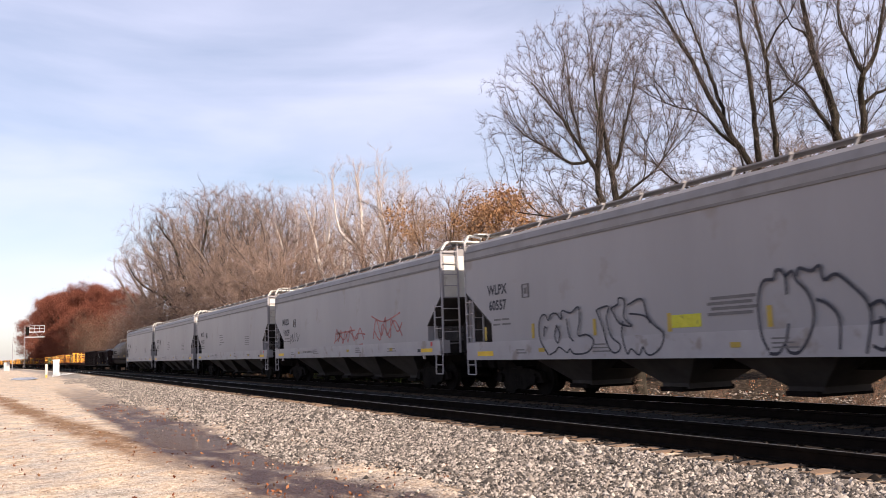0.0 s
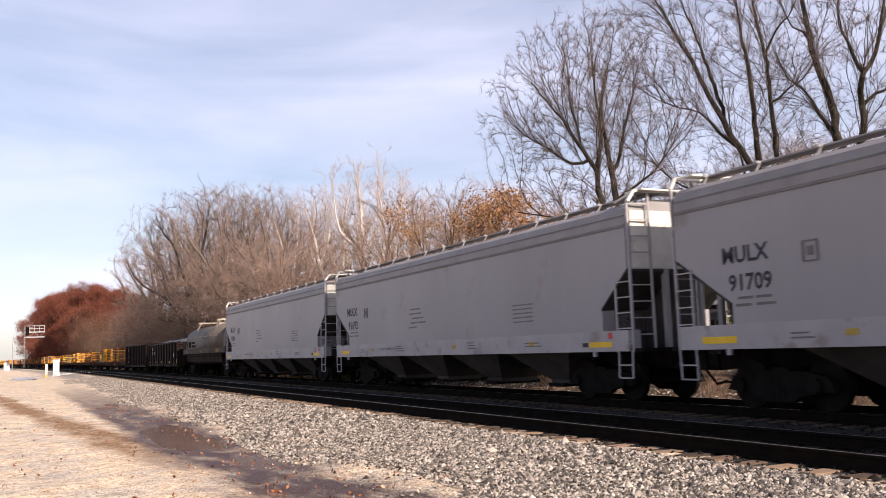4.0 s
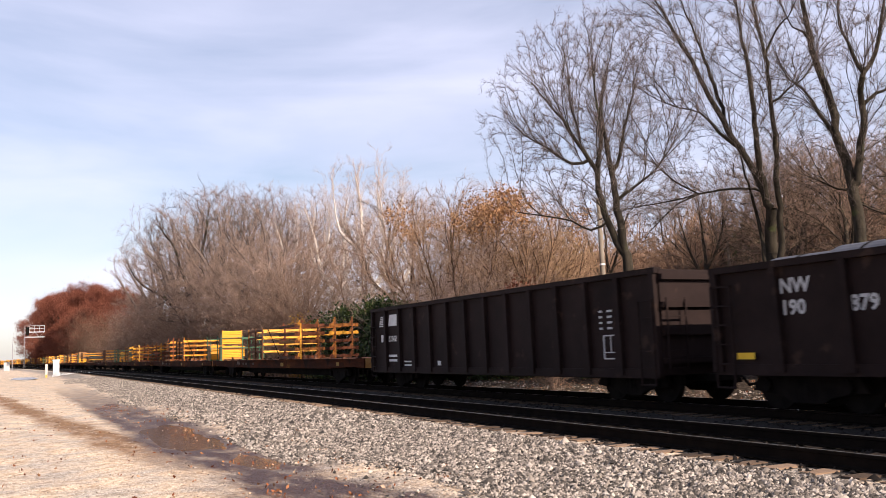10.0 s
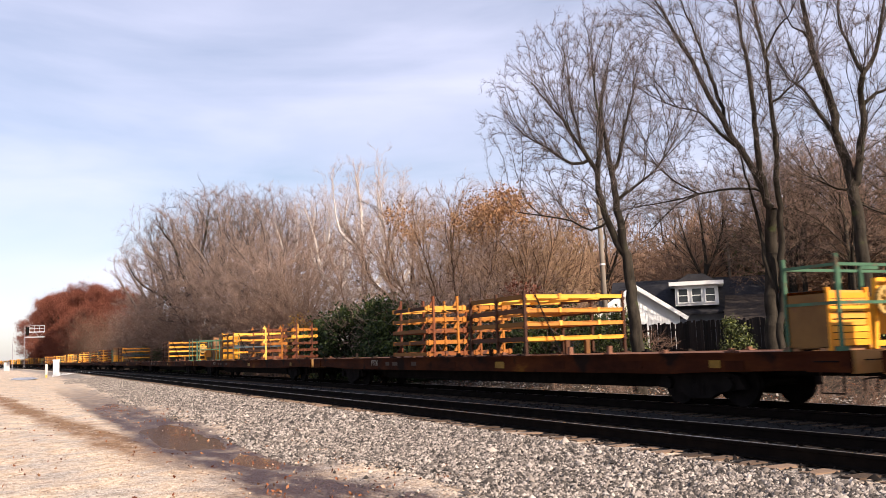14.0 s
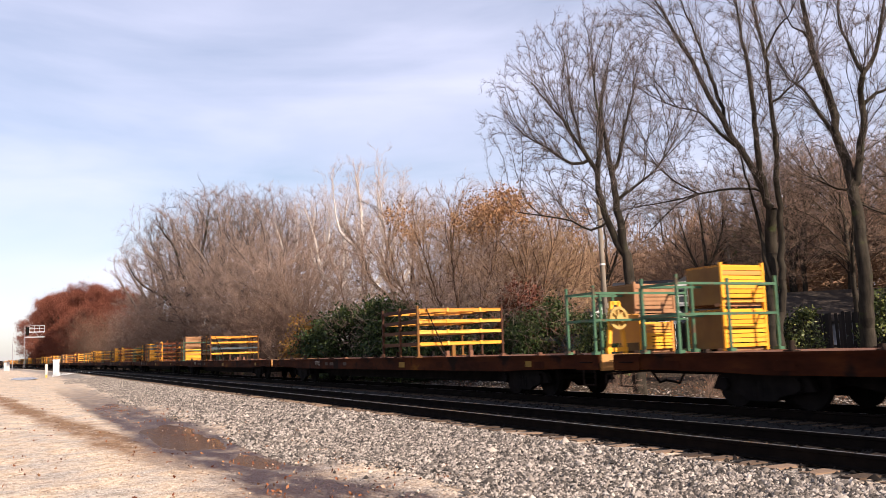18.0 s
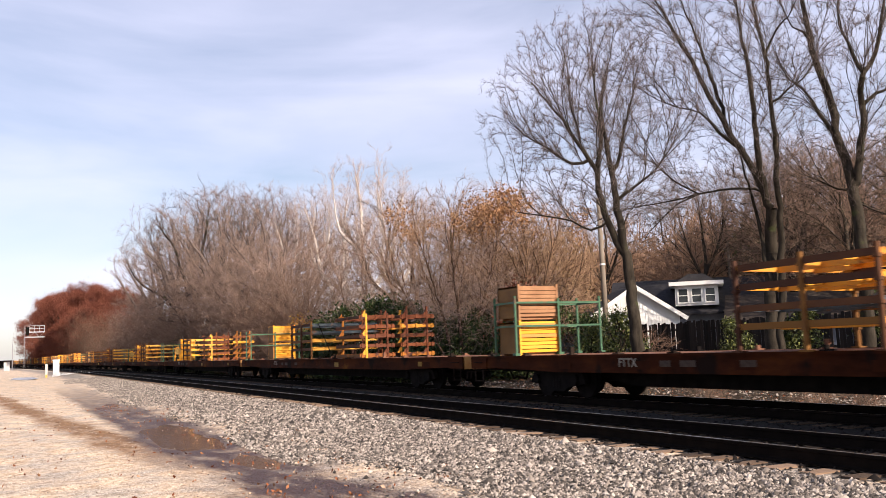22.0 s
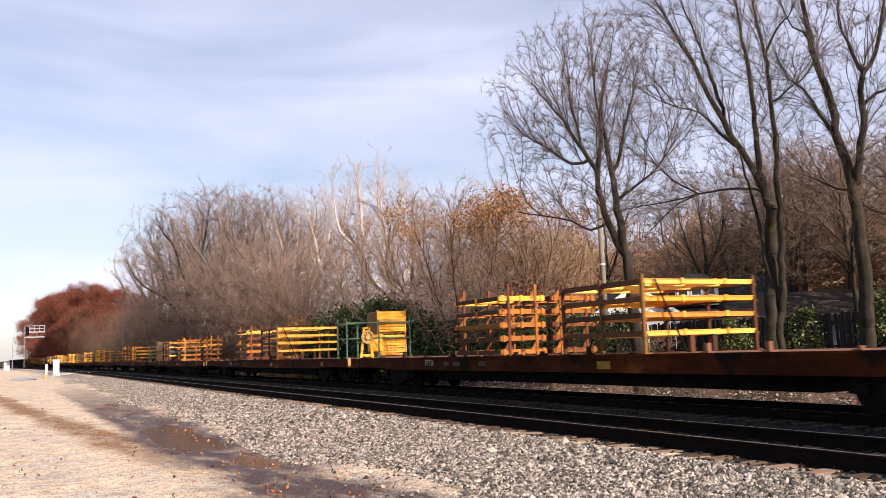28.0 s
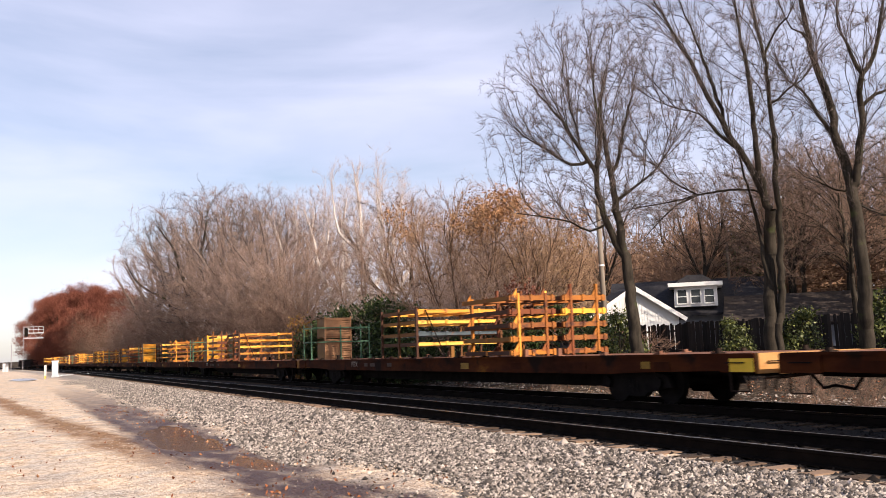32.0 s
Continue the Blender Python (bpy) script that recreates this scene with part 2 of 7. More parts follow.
# Rust brown, darkened to carry the shade on the racks' near side.
SHADED_RUST = material("shaded_rust_steel", [(0.3, (0.055, 0.022, 0.012)), (0.6, (0.10, 0.040, 0.017)), (0.85, (0.19, 0.085, 0.02))], 0.8, 0, 1.3, 0.2, 25, per="object")
FADED_INK = material("faded_dark_lettering", [(0.3, (0.11, 0.105, 0.11)), (0.7, (0.16, 0.15, 0.155))], 0.6, 0, 3)
FADED_LETTERS = material("worn_white_lettering", [(0.3, (0.16, 0.13, 0.10)), (0.7, (0.34, 0.30, 0.25))], 0.8, 0, 6)
FADED_WHITE = material("faded_white_lettering", [(0.3, (0.035, 0.018, 0.012)), (0.7, (0.085, 0.060, 0.045))], 0.8, 0, 9)


COIL_SILL = material("rust_stained_sill", [(0.3, (0.048, 0.034, 0.026)), (0.6, (0.095, 0.072, 0.058)), (0.8, (0.12, 0.060, 0.030))], 0.75, 0, 1.0, 0.1, 14, stretch=(1, 1, 0.5), gloss=0.1)
PALE_STEEL = material("grubby_pale_steel", [(0.3, (0.26, 0.215, 0.17)), (0.7, (0.40, 0.345, 0.28))], 0.65, 0, 3, spots=((0.16, 0.09, 0.05), 4, 0.58))
HOOD_PAINT = material("weathered_hood", [(0.25, (0.085, 0.070, 0.058)), (0.75, (0.165, 0.140, 0.118))], 0.62, 0, 0.8, 0.08, 10, stretch=(1, 1, 0.3), spots=((0.055, 0.043, 0.034), 1.2, 0.60))
SILL_BROWN = material("dark_brown_steel", [(0.3, (0.014, 0.009, 0.007)), (0.7, (0.042, 0.029, 0.022))], 0.85, 0, 0.9, 0.1, 14, stretch=(1, 1, 0.4), gloss=0.06)
SEAM_GREY = material("grimy_seam", [(0.3, (0.14, 0.132, 0.132)), (0.7, (0.20, 0.19, 0.19))], 0.7, 0, 2.0)
FADED_BLUE = material("faded_blue_spray", [(0.3, (0.12, 0.118, 0.145)), (0.7, (0.16, 0.152, 0.175))], 0.7, 0, 4)
TWIG_DARK = material("dark_brown_twigs", [(0.3, (0.055, 0.034, 0.025)), (0.7, (0.125, 0.082, 0.060))], 0.95, 0, 0.2, gloss=0.1)
TWIG_ASH = material("ash_pale_twigs", [(0.3, (0.27, 0.20, 0.175)), (0.7, (0.46, 0.37, 0.33))], 0.95, 0, 0.3, gloss=0.1)
TWIG_TAN = material("tan_twigs", [(0.3, (0.17, 0.105, 0.066)), (0.7, (0.35, 0.225, 0.146))], 0.95, 0, 0.3, gloss=0.1)
# Faded lettering, and haze painted onto the far gantry and hut.
FADED_HAZE_PALE = material("faded_haze_pale_paint", [(0.3, (0.42, 0.42, 0.43)), (0.7, (0.52, 0.52, 0.52))], 0.6, 0, 2)
TWIG_GARDEN = material("garden_tree_twigs", [(0.3, (0.125, 0.080, 0.058)), (0.7, (0.27, 0.185, 0.138))], 0.95, 0, 0.3, gloss=0.1)
TWIG_UNDER = material("undergrowth_twigs", [(0.3, (0.088, 0.053, 0.037)), (0.7, (0.20, 0.128, 0.092))], 0.95, 0, 0.15, gloss=0.1)
TWIG_WHITE = material("white_sycamore_bark", [(0.3, (0.46, 0.40, 0.36)), (0.7, (0.72, 0.66, 0.61))], 0.9, 0, 0.9, spots=((0.22, 0.17, 0.14), 1.6, 0.62))
TWIG_HILL = material("hillside_twigs", [(0.3, (0.17, 0.100, 0.064)), (0.7, (0.36, 0.225, 0.150))], 0.95, 0, 0.07, gloss=0.1)
LEAF_TAN = material("dry_tan_leaves", [(0.0, (0.20, 0.12, 0.06)), (0.5, (0.34, 0.22, 0.12)), (1.0, (0.48, 0.35, 0.21))], 0.85, 0, 0.8, per="island", gloss=0.1)
# Crate colour darkened to hold the shade of the near side panels.
CRATE_SHADE = material("crate_shade_amber", [(0.3, (0.13, 0.060, 0.016)), (0.7, (0.21, 0.105, 0.026))], 0.65, 0, 1.4, 0.1, 20, spots=((0.14, 0.06, 0.025), 3.0, 0.62))
# ---- mesh helpers ----
class Shape:
    """Collects boxes, tubes and outlines into one mesh."""

    def __init__(self):
        self.v, self.f = [], []

    def box(self, x0, x1, y0, y1, z0, z1, m=None):
        b = len(self.v)
        pts = [(x0, y0, z0), (x1, y0, z0), (x1, y1, z0), (x0, y1, z0), (x0, y0, z1), (x1, y0, z1), (x1, y1, z1), (x0, y1, z1)]
        self.v += [tuple(m @ Vector(p)) for p in pts] if m else pts
        self.f += [(b, b + 3, b + 2, b + 1), (b + 4, b + 5, b + 6, b + 7), (b, b + 1, b + 5, b + 4), (b + 1, b + 2, b + 6, b + 5), (b + 2, b + 3, b + 7, b + 6), (b + 3, b, b + 4, b + 7)]
        return self

    def bar(self, p, q, w, h=None):
        """A square bar from p to q."""
        p, q = Vector(p), Vector(q)
        h = h or w
        d = (q - p).normalized()
        side = d.cross(Vector((0, 0, 1)) if abs(d.z) < 0.95 else Vector((1, 0, 0))).normalized()
        up = side.cross(d)
        b = len(self.v)
        for c in (p, q):
            for i, j in ((-1, -1), (1, -1), (1, 1), (-1, 1)):
                self.v.append(tuple(c + side * (i * w / 2) + up * (j * h / 2)))
        self.f += [(b, b + 1, b + 2, b + 3), (b + 7, b + 6, b + 5, b + 4)] + [(b + i, b + 4 + i, b + 4 + (i + 1) % 4, b + (i + 1) % 4) for i in range(4)]
        return self

    def tube(self, p, q, r, n=8, r2=None, caps=True):
        p, q = Vector(p), Vector(q)
        r2 = r if r2 is None else r2
        d = (q - p).normalized()
        side = d.cross(Vector((0, 0, 1)) if abs(d.z) < 0.95 else Vector((1, 0, 0))).normalized()
        up = side.cross(d)
        b = len(self.v)
        for c, rr in ((p, r), (q, r2)):
            for i in range(n):
                a = 2 * math.pi * i / n
                self.v.append(tuple(c + side * (rr * math.cos(a)) + up * (rr * math.sin(a))))
        self.f += [(b + i, b + n + i, b + n + (i + 1) % n, b + (i + 1) % n) for i in range(n)]
        if caps:
            self.f += [tuple(b + i for i in range(n)), tuple(b + 2 * n - 1 - i for i in range(n))]
        return self

    def sweep(self, outline, axis, a, b):
        """A closed outline of (u, w) pairs, drawn out from a to b along the axis 'x' (u = y, w = z) or 'y' (u = x, w = z)."""
        k, n = len(self.v), len(outline)
        for s in (a, b):
            self.v += [(s, u, w) if axis == "x" else (u, s, w) for u, w in outline]
        self.f += [(k + i, k + (i + 1) % n, k + n + (i + 1) % n, k + n + i) for i in range(n)]
        self.f += [tuple(k + n - 1 - i for i in range(n)), tuple(k + n + i for i in range(n))]
        return self

    def mesh(self, name, mat, smooth=False):
        me = bpy.data.meshes.new(name)
        me.from_pydata([tuple(p) for p in self.v], [], self.f)
        if mat:
            me.materials.append(mat)
        bm = bmesh.new()
        bm.from_mesh(me)
        bmesh.ops.recalc_face_normals(bm, faces=bm.faces)
        bm.to_mesh(me)
        bm.free()
        if smooth:
            me.shade_smooth()
        return me


def part(name, shape, mat, parent, label="", smooth=False):
    me = shape.mesh(name, mat, smooth) if isinstance(shape, Shape) else shape
    ob = new(name, me)
    ob.parent = parent
    if label:
        tagged(ob, label)
    return ob


def thing(name, label, category, group="", kind="", m=None):
    ob = tagged(new(name), label, category, group, kind)
    ob.empty_display_size = 0.3
    if m:
        ob.matrix_basis = m
    return ob


def raw_mesh(name, verts, faces, mat):
    """A mesh from numpy arrays of vertices and of equal-sized faces."""
    me = bpy.data.meshes.new(name)
    k = faces.shape[1]
    me.vertices.add(len(verts))
    me.vertices.foreach_set("co", np.asarray(verts, np.float32).ravel())
    me.loops.add(faces.size)
    me.loops.foreach_set("vertex_index", faces.astype(np.int32).ravel())
    me.polygons.add(len(faces))
    me.polygons.foreach_set("loop_start", np.arange(0, faces.size, k, dtype=np.int32))
    me.update(calc_edges=True)
    me.materials.append(mat)
    return me

# ---- ground and tracks ----
TRACK_NEAR, TRACK_TRAIN, BEND, BEND_FROM = 9.305, 13.673, 1.1e-4, 70.0


def bend(y):
    """How far both tracks have swung to the camera's side at y."""
    return -BEND * max(0.0, y - BEND_FROM) ** 2 if y < 700 else -BEND * 630 ** 2 - 0.1386 * (y - 700)


def ground_z(x, y):
    """Height of the ground at x metres across, counted from the bent track, and y along."""
    knots = [(-400, 0.4), (-40, -0.35), (-6, -0.44), (2.4, -0.45), (3.1, -0.555), (4.1, -0.56), (4.8, -0.50), (5.6, -0.46), (7.55, -0.27), (7.95, -0.205), (10.7, -0.205), (11.5, -0.27),
             (12.3, -0.205), (15.05, -0.205), (16.6, -0.75), (18.5, -0.7), (21, -0.35), (26, 0.15), (45, 0.9), (70, 2.2), (160, 5.5), (900, 9)]
    for (a, za), (b, zb) in zip(knots, knots[1:]):
        if x <= b:
            z = za + (zb - za) * (max(x, a) - a) / (b - a)
            break
    else:
        z = knots[-1][1]
    rough = 0.0 if 7.9 < x < 15.2 else min(1.0, min(abs(x - 7.9), abs(x - 15.2)) / 1.5)
    return z + rough * (0.05 * noise.noise((x * 0.45, y * 0.3, 1.7)) + 0.018 * noise.noise((x * 1.9, y * 1.7, 5.1)))


def ground_material():
    m = bpy.data.materials.new("gravel_and_dirt")
    m.use_nodes = True
    n, l = m.node_tree.nodes, m.node_tree.links
    bsdf = n["Principled BSDF"]
    uv = n.new("ShaderNodeUVMap")
    uv.uv_map = "plan"
    sep = n.new("ShaderNodeSeparateXYZ")
    l.new(uv.outputs["UV"], sep.inputs[0])

    def tex(scale, detail=6.0, rough=0.6, kind="ShaderNodeTexNoise", stretch=None):
        t = n.new(kind)
        t.inputs["Scale"].default_value = scale
        if kind == "ShaderNodeTexNoise":
            t.inputs["Detail"].default_value, t.inputs["Roughness"].default_value = detail, rough
        src = uv.outputs["UV"]
        if stretch:
            mp = n.new("ShaderNodeMapping")
            mp.inputs["Scale"].default_value = stretch
            l.new(src, mp.inputs["Vector"])
            src = mp.outputs["Vector"]
        l.new(src, t.inputs["Vector"])
        return t

    def ramp(src, *stops):
        r = n.new("ShaderNodeValToRGB")
        e = r.color_ramp.elements
        while len(e) < len(stops):
            e.new(0.5)
        for k, (p, c) in zip(e, stops):
            k.position, k.color = p, (*c, 1) if len(c) == 3 else c
        l.new(src, r.inputs["Fac"])
        return r.outputs["Color"]

    def mix(fac, a, b, how="MIX"):
        x = n.new("ShaderNodeMixRGB")
        x.blend_type = how
        if isinstance(fac, float):
            x.inputs["Fac"].default_value = fac
        else:
            l.new(fac, x.inputs["Fac"])
        for socket, value in ((x.inputs["Color1"], a), (x.inputs["Color2"], b)):
            if isinstance(value, tuple):
                socket.default_value = (*value, 1)
            else:
                l.new(value, socket)
        return x.outputs["Color"]

    def calc(op, a, b, c=0.0):
        x = n.new("ShaderNodeMath")
        x.operation = op
        for socket, value in zip(x.inputs, (a, b, c)):
            if isinstance(value, float):
                socket.default_value = value
            else:
                l.new(value, socket)
        return x.outputs[0]

    def band(lo, hi, soft, wobble, across=None):
        """1 between lo and hi metres across, with an edge that wanders."""
        w = calc("MULTIPLY_ADD", wobble, 2.4, -1.2)
        x = calc("ADD", across or sep.outputs["X"], w)
        up = calc("DIVIDE", calc("SUBTRACT", x, float(lo)), float(soft))
        dn = calc("DIVIDE", calc("SUBTRACT", float(hi), x), float(soft))
        r = calc("MINIMUM", up, dn)
        k = n.new("ShaderNodeClamp")
        l.new(r, k.inputs["Value"])
        return k.outputs[0]

    W0, W1 = (0, 0, 0), (1, 1, 1)
    grain = tex(24, 3, 0.7, "ShaderNodeTexVoronoi")
    grain2 = tex(17, 3, 0.7, "ShaderNodeTexVoronoi")
    stones = ramp(grain.outputs["Color"], (0.0, (0.20, 0.165, 0.135)), (0.45, (0.44, 0.38, 0.32)), (1.0, (0.72, 0.64, 0.555)))
    grit = ramp(grain2.outputs["Color"], (0.0, (0.26, 0.17, 0.10)), (0.28, (0.60, 0.44, 0.295)), (0.6, (0.79, 0.61, 0.44)), (1.0, (0.90, 0.765, 0.61)))
    lot = mix(ramp(tex(0.9).outputs["Fac"], (0.40, W0), (0.62, W1)), grit, stones)
    tan = ramp(tex(0.55, 7, 0.65, stretch=(1.0, 0.35, 1)).outputs["Fac"], (0.46, W0), (0.66, W1))
    litter = ramp(tex(14, 5).outputs["Fac"], (0.35, (0.34, 0.20, 0.115)), (0.65, (0.62, 0.44, 0.29)))
    wob = tex(0.8, 8, 0.65, stretch=(1.0, 0.32, 1)).outputs["Fac"]
    wob2 = tex(0.35, 7, 0.65, stretch=(1.0, 0.5, 1)).outputs["Fac"]
    lot = mix(calc("MULTIPLY", tan, 0.14), lot, litter)
    clod = ramp(tex(3.2, 8, 0.72).outputs["Fac"], (0.34, (0.66, 0.60, 0.54)), (0.54, W1))
    lot = mix(1.0, lot, clod, "MULTIPLY")
    beyond = n.new("ShaderNodeMapRange")
    beyond.inputs["From Min"].default_value, beyond.inputs["From Max"].default_value = 13.0, 19.0
    l.new(sep.outputs["Y"], beyond.inputs["Value"])
    streak = ramp(tex(1.1, 8, 0.7, stretch=(1.0, 0.4, 1)).outputs["Fac"], (0.32, (0.2, 0.2, 0.2)), (0.50, W1))
    skew = calc("MULTIPLY_ADD", sep.outputs["Y"], 0.084, calc("SUBTRACT", sep.outputs["X"], 1.43))
    rut = ramp(tex(6, 8, 0.7).outputs["Fac"], (0.35, (0.085, 0.036, 0.012)), (0.54, (0.24, 0.118, 0.045)), (0.74, (0.48, 0.31, 0.17)))
    lot = mix(calc("MULTIPLY", calc("MULTIPLY", calc("MULTIPLY", band(1.55, 3.1, 0.45, wob2, skew), 0.95), beyond.outputs[0]), streak), lot, rut)
    mud = ramp(tex(7, 9, 0.75).outputs["Fac"], (0.3, (0.030, 0.014, 0.010)), (0.56, (0.070, 0.036, 0.027)), (0.76, (0.18, 0.11, 0.082)))
    wet = band(2.3, 5.0, 0.6, wob)
    wet = calc("MULTIPLY", wet, ramp(tex(1.6, 8, 0.7, stretch=(1.0, 0.5, 1)).outputs["Fac"], (0.34, (0.50, 0.50, 0.50)), (0.52, W1)))
    near = n.new("ShaderNodeMapRange")
    near.inputs["From Min"].default_value, near.inputs["From Max"].default_value = 78.0, 30.0
    l.new(sep.outputs["Y"], near.inputs["Value"])
    wet = calc("MULTIPLY", wet, near.outputs[0])
    colour = mix(band(5.0, 8.2, 0.9, wob), lot, mix(band(5.0, 6.3, 0.8, wob), mix(0.45, stones, (0.035, 0.03, 0.027)), mix(0.55, stones, (0.40, 0.27, 0.20))))
    colour = mix(wet, colour, mud)
    # track bed near black: oil, with the train's shade put into the colour
    dark = ramp(grain.outputs["Color"], (0.0, (0.006, 0.0045, 0.004)), (1.0, (0.020, 0.015, 0.012)))
    colour = mix(band(8.0, 15.3, 0.25, tex(2.0).outputs["Fac"]), colour, dark)
    soil = ramp(tex(6, 8, 0.7).outputs["Fac"], (0.36, (0.014, 0.010, 0.007)), (0.52, (0.050, 0.036, 0.025)), (0.68, (0.20, 0.155, 0.115)))
    far = calc("GREATER_THAN", calc("MULTIPLY_ADD", wob2, 1.0, sep.outputs["X"]), 15.7)
    colour = mix(far, colour, soil)
    l.new(colour, bsdf.inputs["Base Color"])
    l.new(calc("MULTIPLY_ADD", far, -0.45, 0.5), bsdf.inputs["Specular IOR Level"])
    rgh = calc("MULTIPLY_ADD", wet, -0.42, 0.92)
    l.new(rgh, bsdf.inputs["Roughness"])
    bp = n.new("ShaderNodeBump")
    bp.inputs["Strength"].default_value, bp.inputs["Distance"].default_value = 0.8, 0.03
    l.new(calc("SUBTRACT", 1.0, grain.outputs["Distance"]), bp.inputs["Height"])
    bp2 = n.new("ShaderNodeBump")
    bp2.inputs["Strength"].default_value, bp2.inputs["Distance"].default_value = 0.6, 0.05
    l.new(tex(5, 8, 0.7).outputs["Fac"], bp2.inputs["Height"])
    l.new(bp.outputs["Normal"], bp2.inputs["Normal"])
    l.new(bp2.outputs["Normal"], bsdf.inputs["Normal"])
    return m


def build_ground():
    xs = [-2500, -900, -400, -150, -60, -30, -15, -8] + [-4 + 0.4 * i for i in range(31)] + [8.2, 9, 10.7, 11.1, 11.5, 11.9, 12.3, 13.6, 15.05, 15.6, 16.2, 17, 18, 19, 20, 21, 22.5, 24, 26, 29, 33, 38, 45, 55, 70, 100, 160, 300, 900, 2500]
    ys = [-600, -150, -60, -30, -15, -6] + [0.5 * i for i in range(81)] + [41 + 1.5 * i for i in range(40)] + [105, 112, 120, 130, 140, 155, 170, 190, 215, 245, 280, 320, 370, 430, 520, 640, 800, 1100, 1600, 2600]
    verts = [(x + bend(y) * (1 if abs(x) < 200 else 0), y, ground_z(x, y)) for y in ys for x in xs]
    w = len(xs)
    faces = np.array([(j * w + i, j * w + i + 1, (j + 1) * w + i + 1, (j + 1) * w + i) for j in range(len(ys) - 1) for i in range(w - 1)])
    me = raw_mesh("ground", np.array(verts), faces, ground_material())
    plan = me.uv_layers.new(name="plan")
    flat = np.array([(x, y) for y in ys for x in xs], np.float32)[faces.ravel()]
    plan.data.foreach_set("uv", flat.ravel())
    me.shade_smooth()
    tagged(new("ground", me), "pale gravel lot with a muddy wet strip beside the track ballast", "ground", kind="structure")


def rail_shape(x, y0, y1, steps):
    """A flat-bottomed rail that follows the bend."""
    out = [(-0.075, -0.18), (0.075, -0.18), (0.075, -0.165), (0.012, -0.145), (0.012, -0.045), (0.037, -0.035), (0.037, -0.006), (0.030, 0), (-0.030, 0), (-0.037, -0.006), (-0.037, -0.035), (-0.012, -0.045), (-0.012, -0.145), (-0.075, -0.165)]
    s = Shape()
    n = len(out)
    for i in range(steps + 1):
        y = y0 + (y1 - y0) * i / steps
        s.v += [(x + bend(y) + u, y, w) for u, w in out]
    s.f += [(i * n + j, i * n + (j + 1) % n, (i + 1) * n + (j + 1) % n, (i + 1) * n + j) for i in range(steps) for j in range(n)]
    return s


def build_track(name, centre, label, singles):
    track = thing(name, label, "railway track", kind="structure")
    for side in (-0.7535, 0.7535):
        rail = part("rail", rail_shape(centre + side, -40, 600, 64), RAIL_SIDE, track, "rusty rail with a worn bright head")
        head = Shape()
        for i in range(65):
            y = -40 + 10 * i
            head.v += [(centre + side + bend(y) - 0.026, y, 0.003), (centre + side + bend(y) + 0.026, y, 0.003)]
        head.f += [(2 * i, 2 * i + 1, 2 * i + 3, 2 * i + 2) for i in range(64)]
        part("rail_head", head, RAIL_HEAD, rail, "bright worn running surface")
    tie = Shape().box(-1.295, -0.86, -0.115, 0.115, -0.36, -0.185).box(0.86, 1.295, -0.115, 0.115, -0.36, -0.185).box(-0.86, 0.86, -0.115, 0.115, -0.36, -0.186).mesh("tie", TIE_WOOD)
    tie.materials.append(TIE_OILY_SHADED)
    for f in tie.polygons:
        f.material_index = 1 if abs(f.center.x) < 0.8 else 0
    plate = Shape().box(-0.10, 0.10, -0.09, 0.09, -0.186, -0.172).mesh("tie_plate", RAIL_SIDE)
    rnd = random.Random(4)
    rest = Shape()
    y = 2.0
    for i in range(760):
        y = 2.03 + 0.512 * i
        if i < singles:
            ob = part("tie", tie, None, track)
            ob.location = (centre + bend(y) + rnd.uniform(-0.06, 0.06), y + rnd.uniform(-0.03, 0.03), rnd.uniform(-0.012, 0.006))
            ob.rotation_euler.z = rnd.uniform(-0.02, 0.02)
        else:
            rest.box(centre + bend(y) - 1.295, centre + bend(y) + 1.295, y - 0.115, y + 0.115, -0.36, -0.185)
    tagged(part("far_ties", rest, TIE_WOOD, track), kind="stuff")


build_ground()
build_track("track_near", TRACK_NEAR, "empty near railway track on wooden ties in grey ballast", 290)
build_track("track_far", TRACK_TRAIN, "second railway track that carries the freight train", 0)

# ---- the freight train: every car is built about its own middle, at rail height, near side at -x ----
SPEED = 12.62
moving = []          # (thing, place along the train at 0 s, keyed with the train)


def on_train(ob, s, x=0.0, z=0.0, turn=0.0):
    """Puts a thing s metres along the train and has it travel with it."""
    moving.append((ob, s, x, z, turn))
    return ob


def at_train(s, t, x=0.0, z=0.0, turn=0.0):
    y = s - SPEED * t
    slope = BEND * 2 * max(0.0, y - BEND_FROM) if y < 700 else 0.1386
    return pose(TRACK_TRAIN + bend(y), y, 0, 0, 0, math.degrees(math.atan(slope))) @ pose(x, 0, z, 0, 0, turn)


def lettering(text, size, m, mat, parent, name="lettering", label=""):
    cu = bpy.data.curves.new(name, "FONT")
    cu.body, cu.size, cu.extrude, cu.align_x = text, size, 0.0, "LEFT"
    cu.resolution_u, cu.offset = 2, size * 0.028
    tmp = bpy.data.objects.new(name, cu)
    me = bpy.data.meshes.new_from_object(tmp)
    bpy.data.objects.remove(tmp)
    me.materials.clear()
    me.materials.append(mat)
    ob = part(name, me, None, parent, label)
    ob.matrix_basis = m
    return ob


def on_side(x, y, z):
    """The pose of flat things on a car's near side: their x runs to the right as seen from there, their y up."""
    return Matrix(((0, 0, -1, x), (-1, 0, 0, y), (0, 1, 0, z), (0, 0, 0, 1)))


def flat(w, h):
    s = Shape()
    return s.box(0, w, 0, h, 0, 0.004)


def mark(name, y, z, w, h, mat, parent, x, label=""):
    """A painted patch on the near side, from y towards the camera's right."""
    ob = part(name, flat(w, h), mat, parent, label)
    ob.matrix_basis = on_side(x, y, z)
    return ob


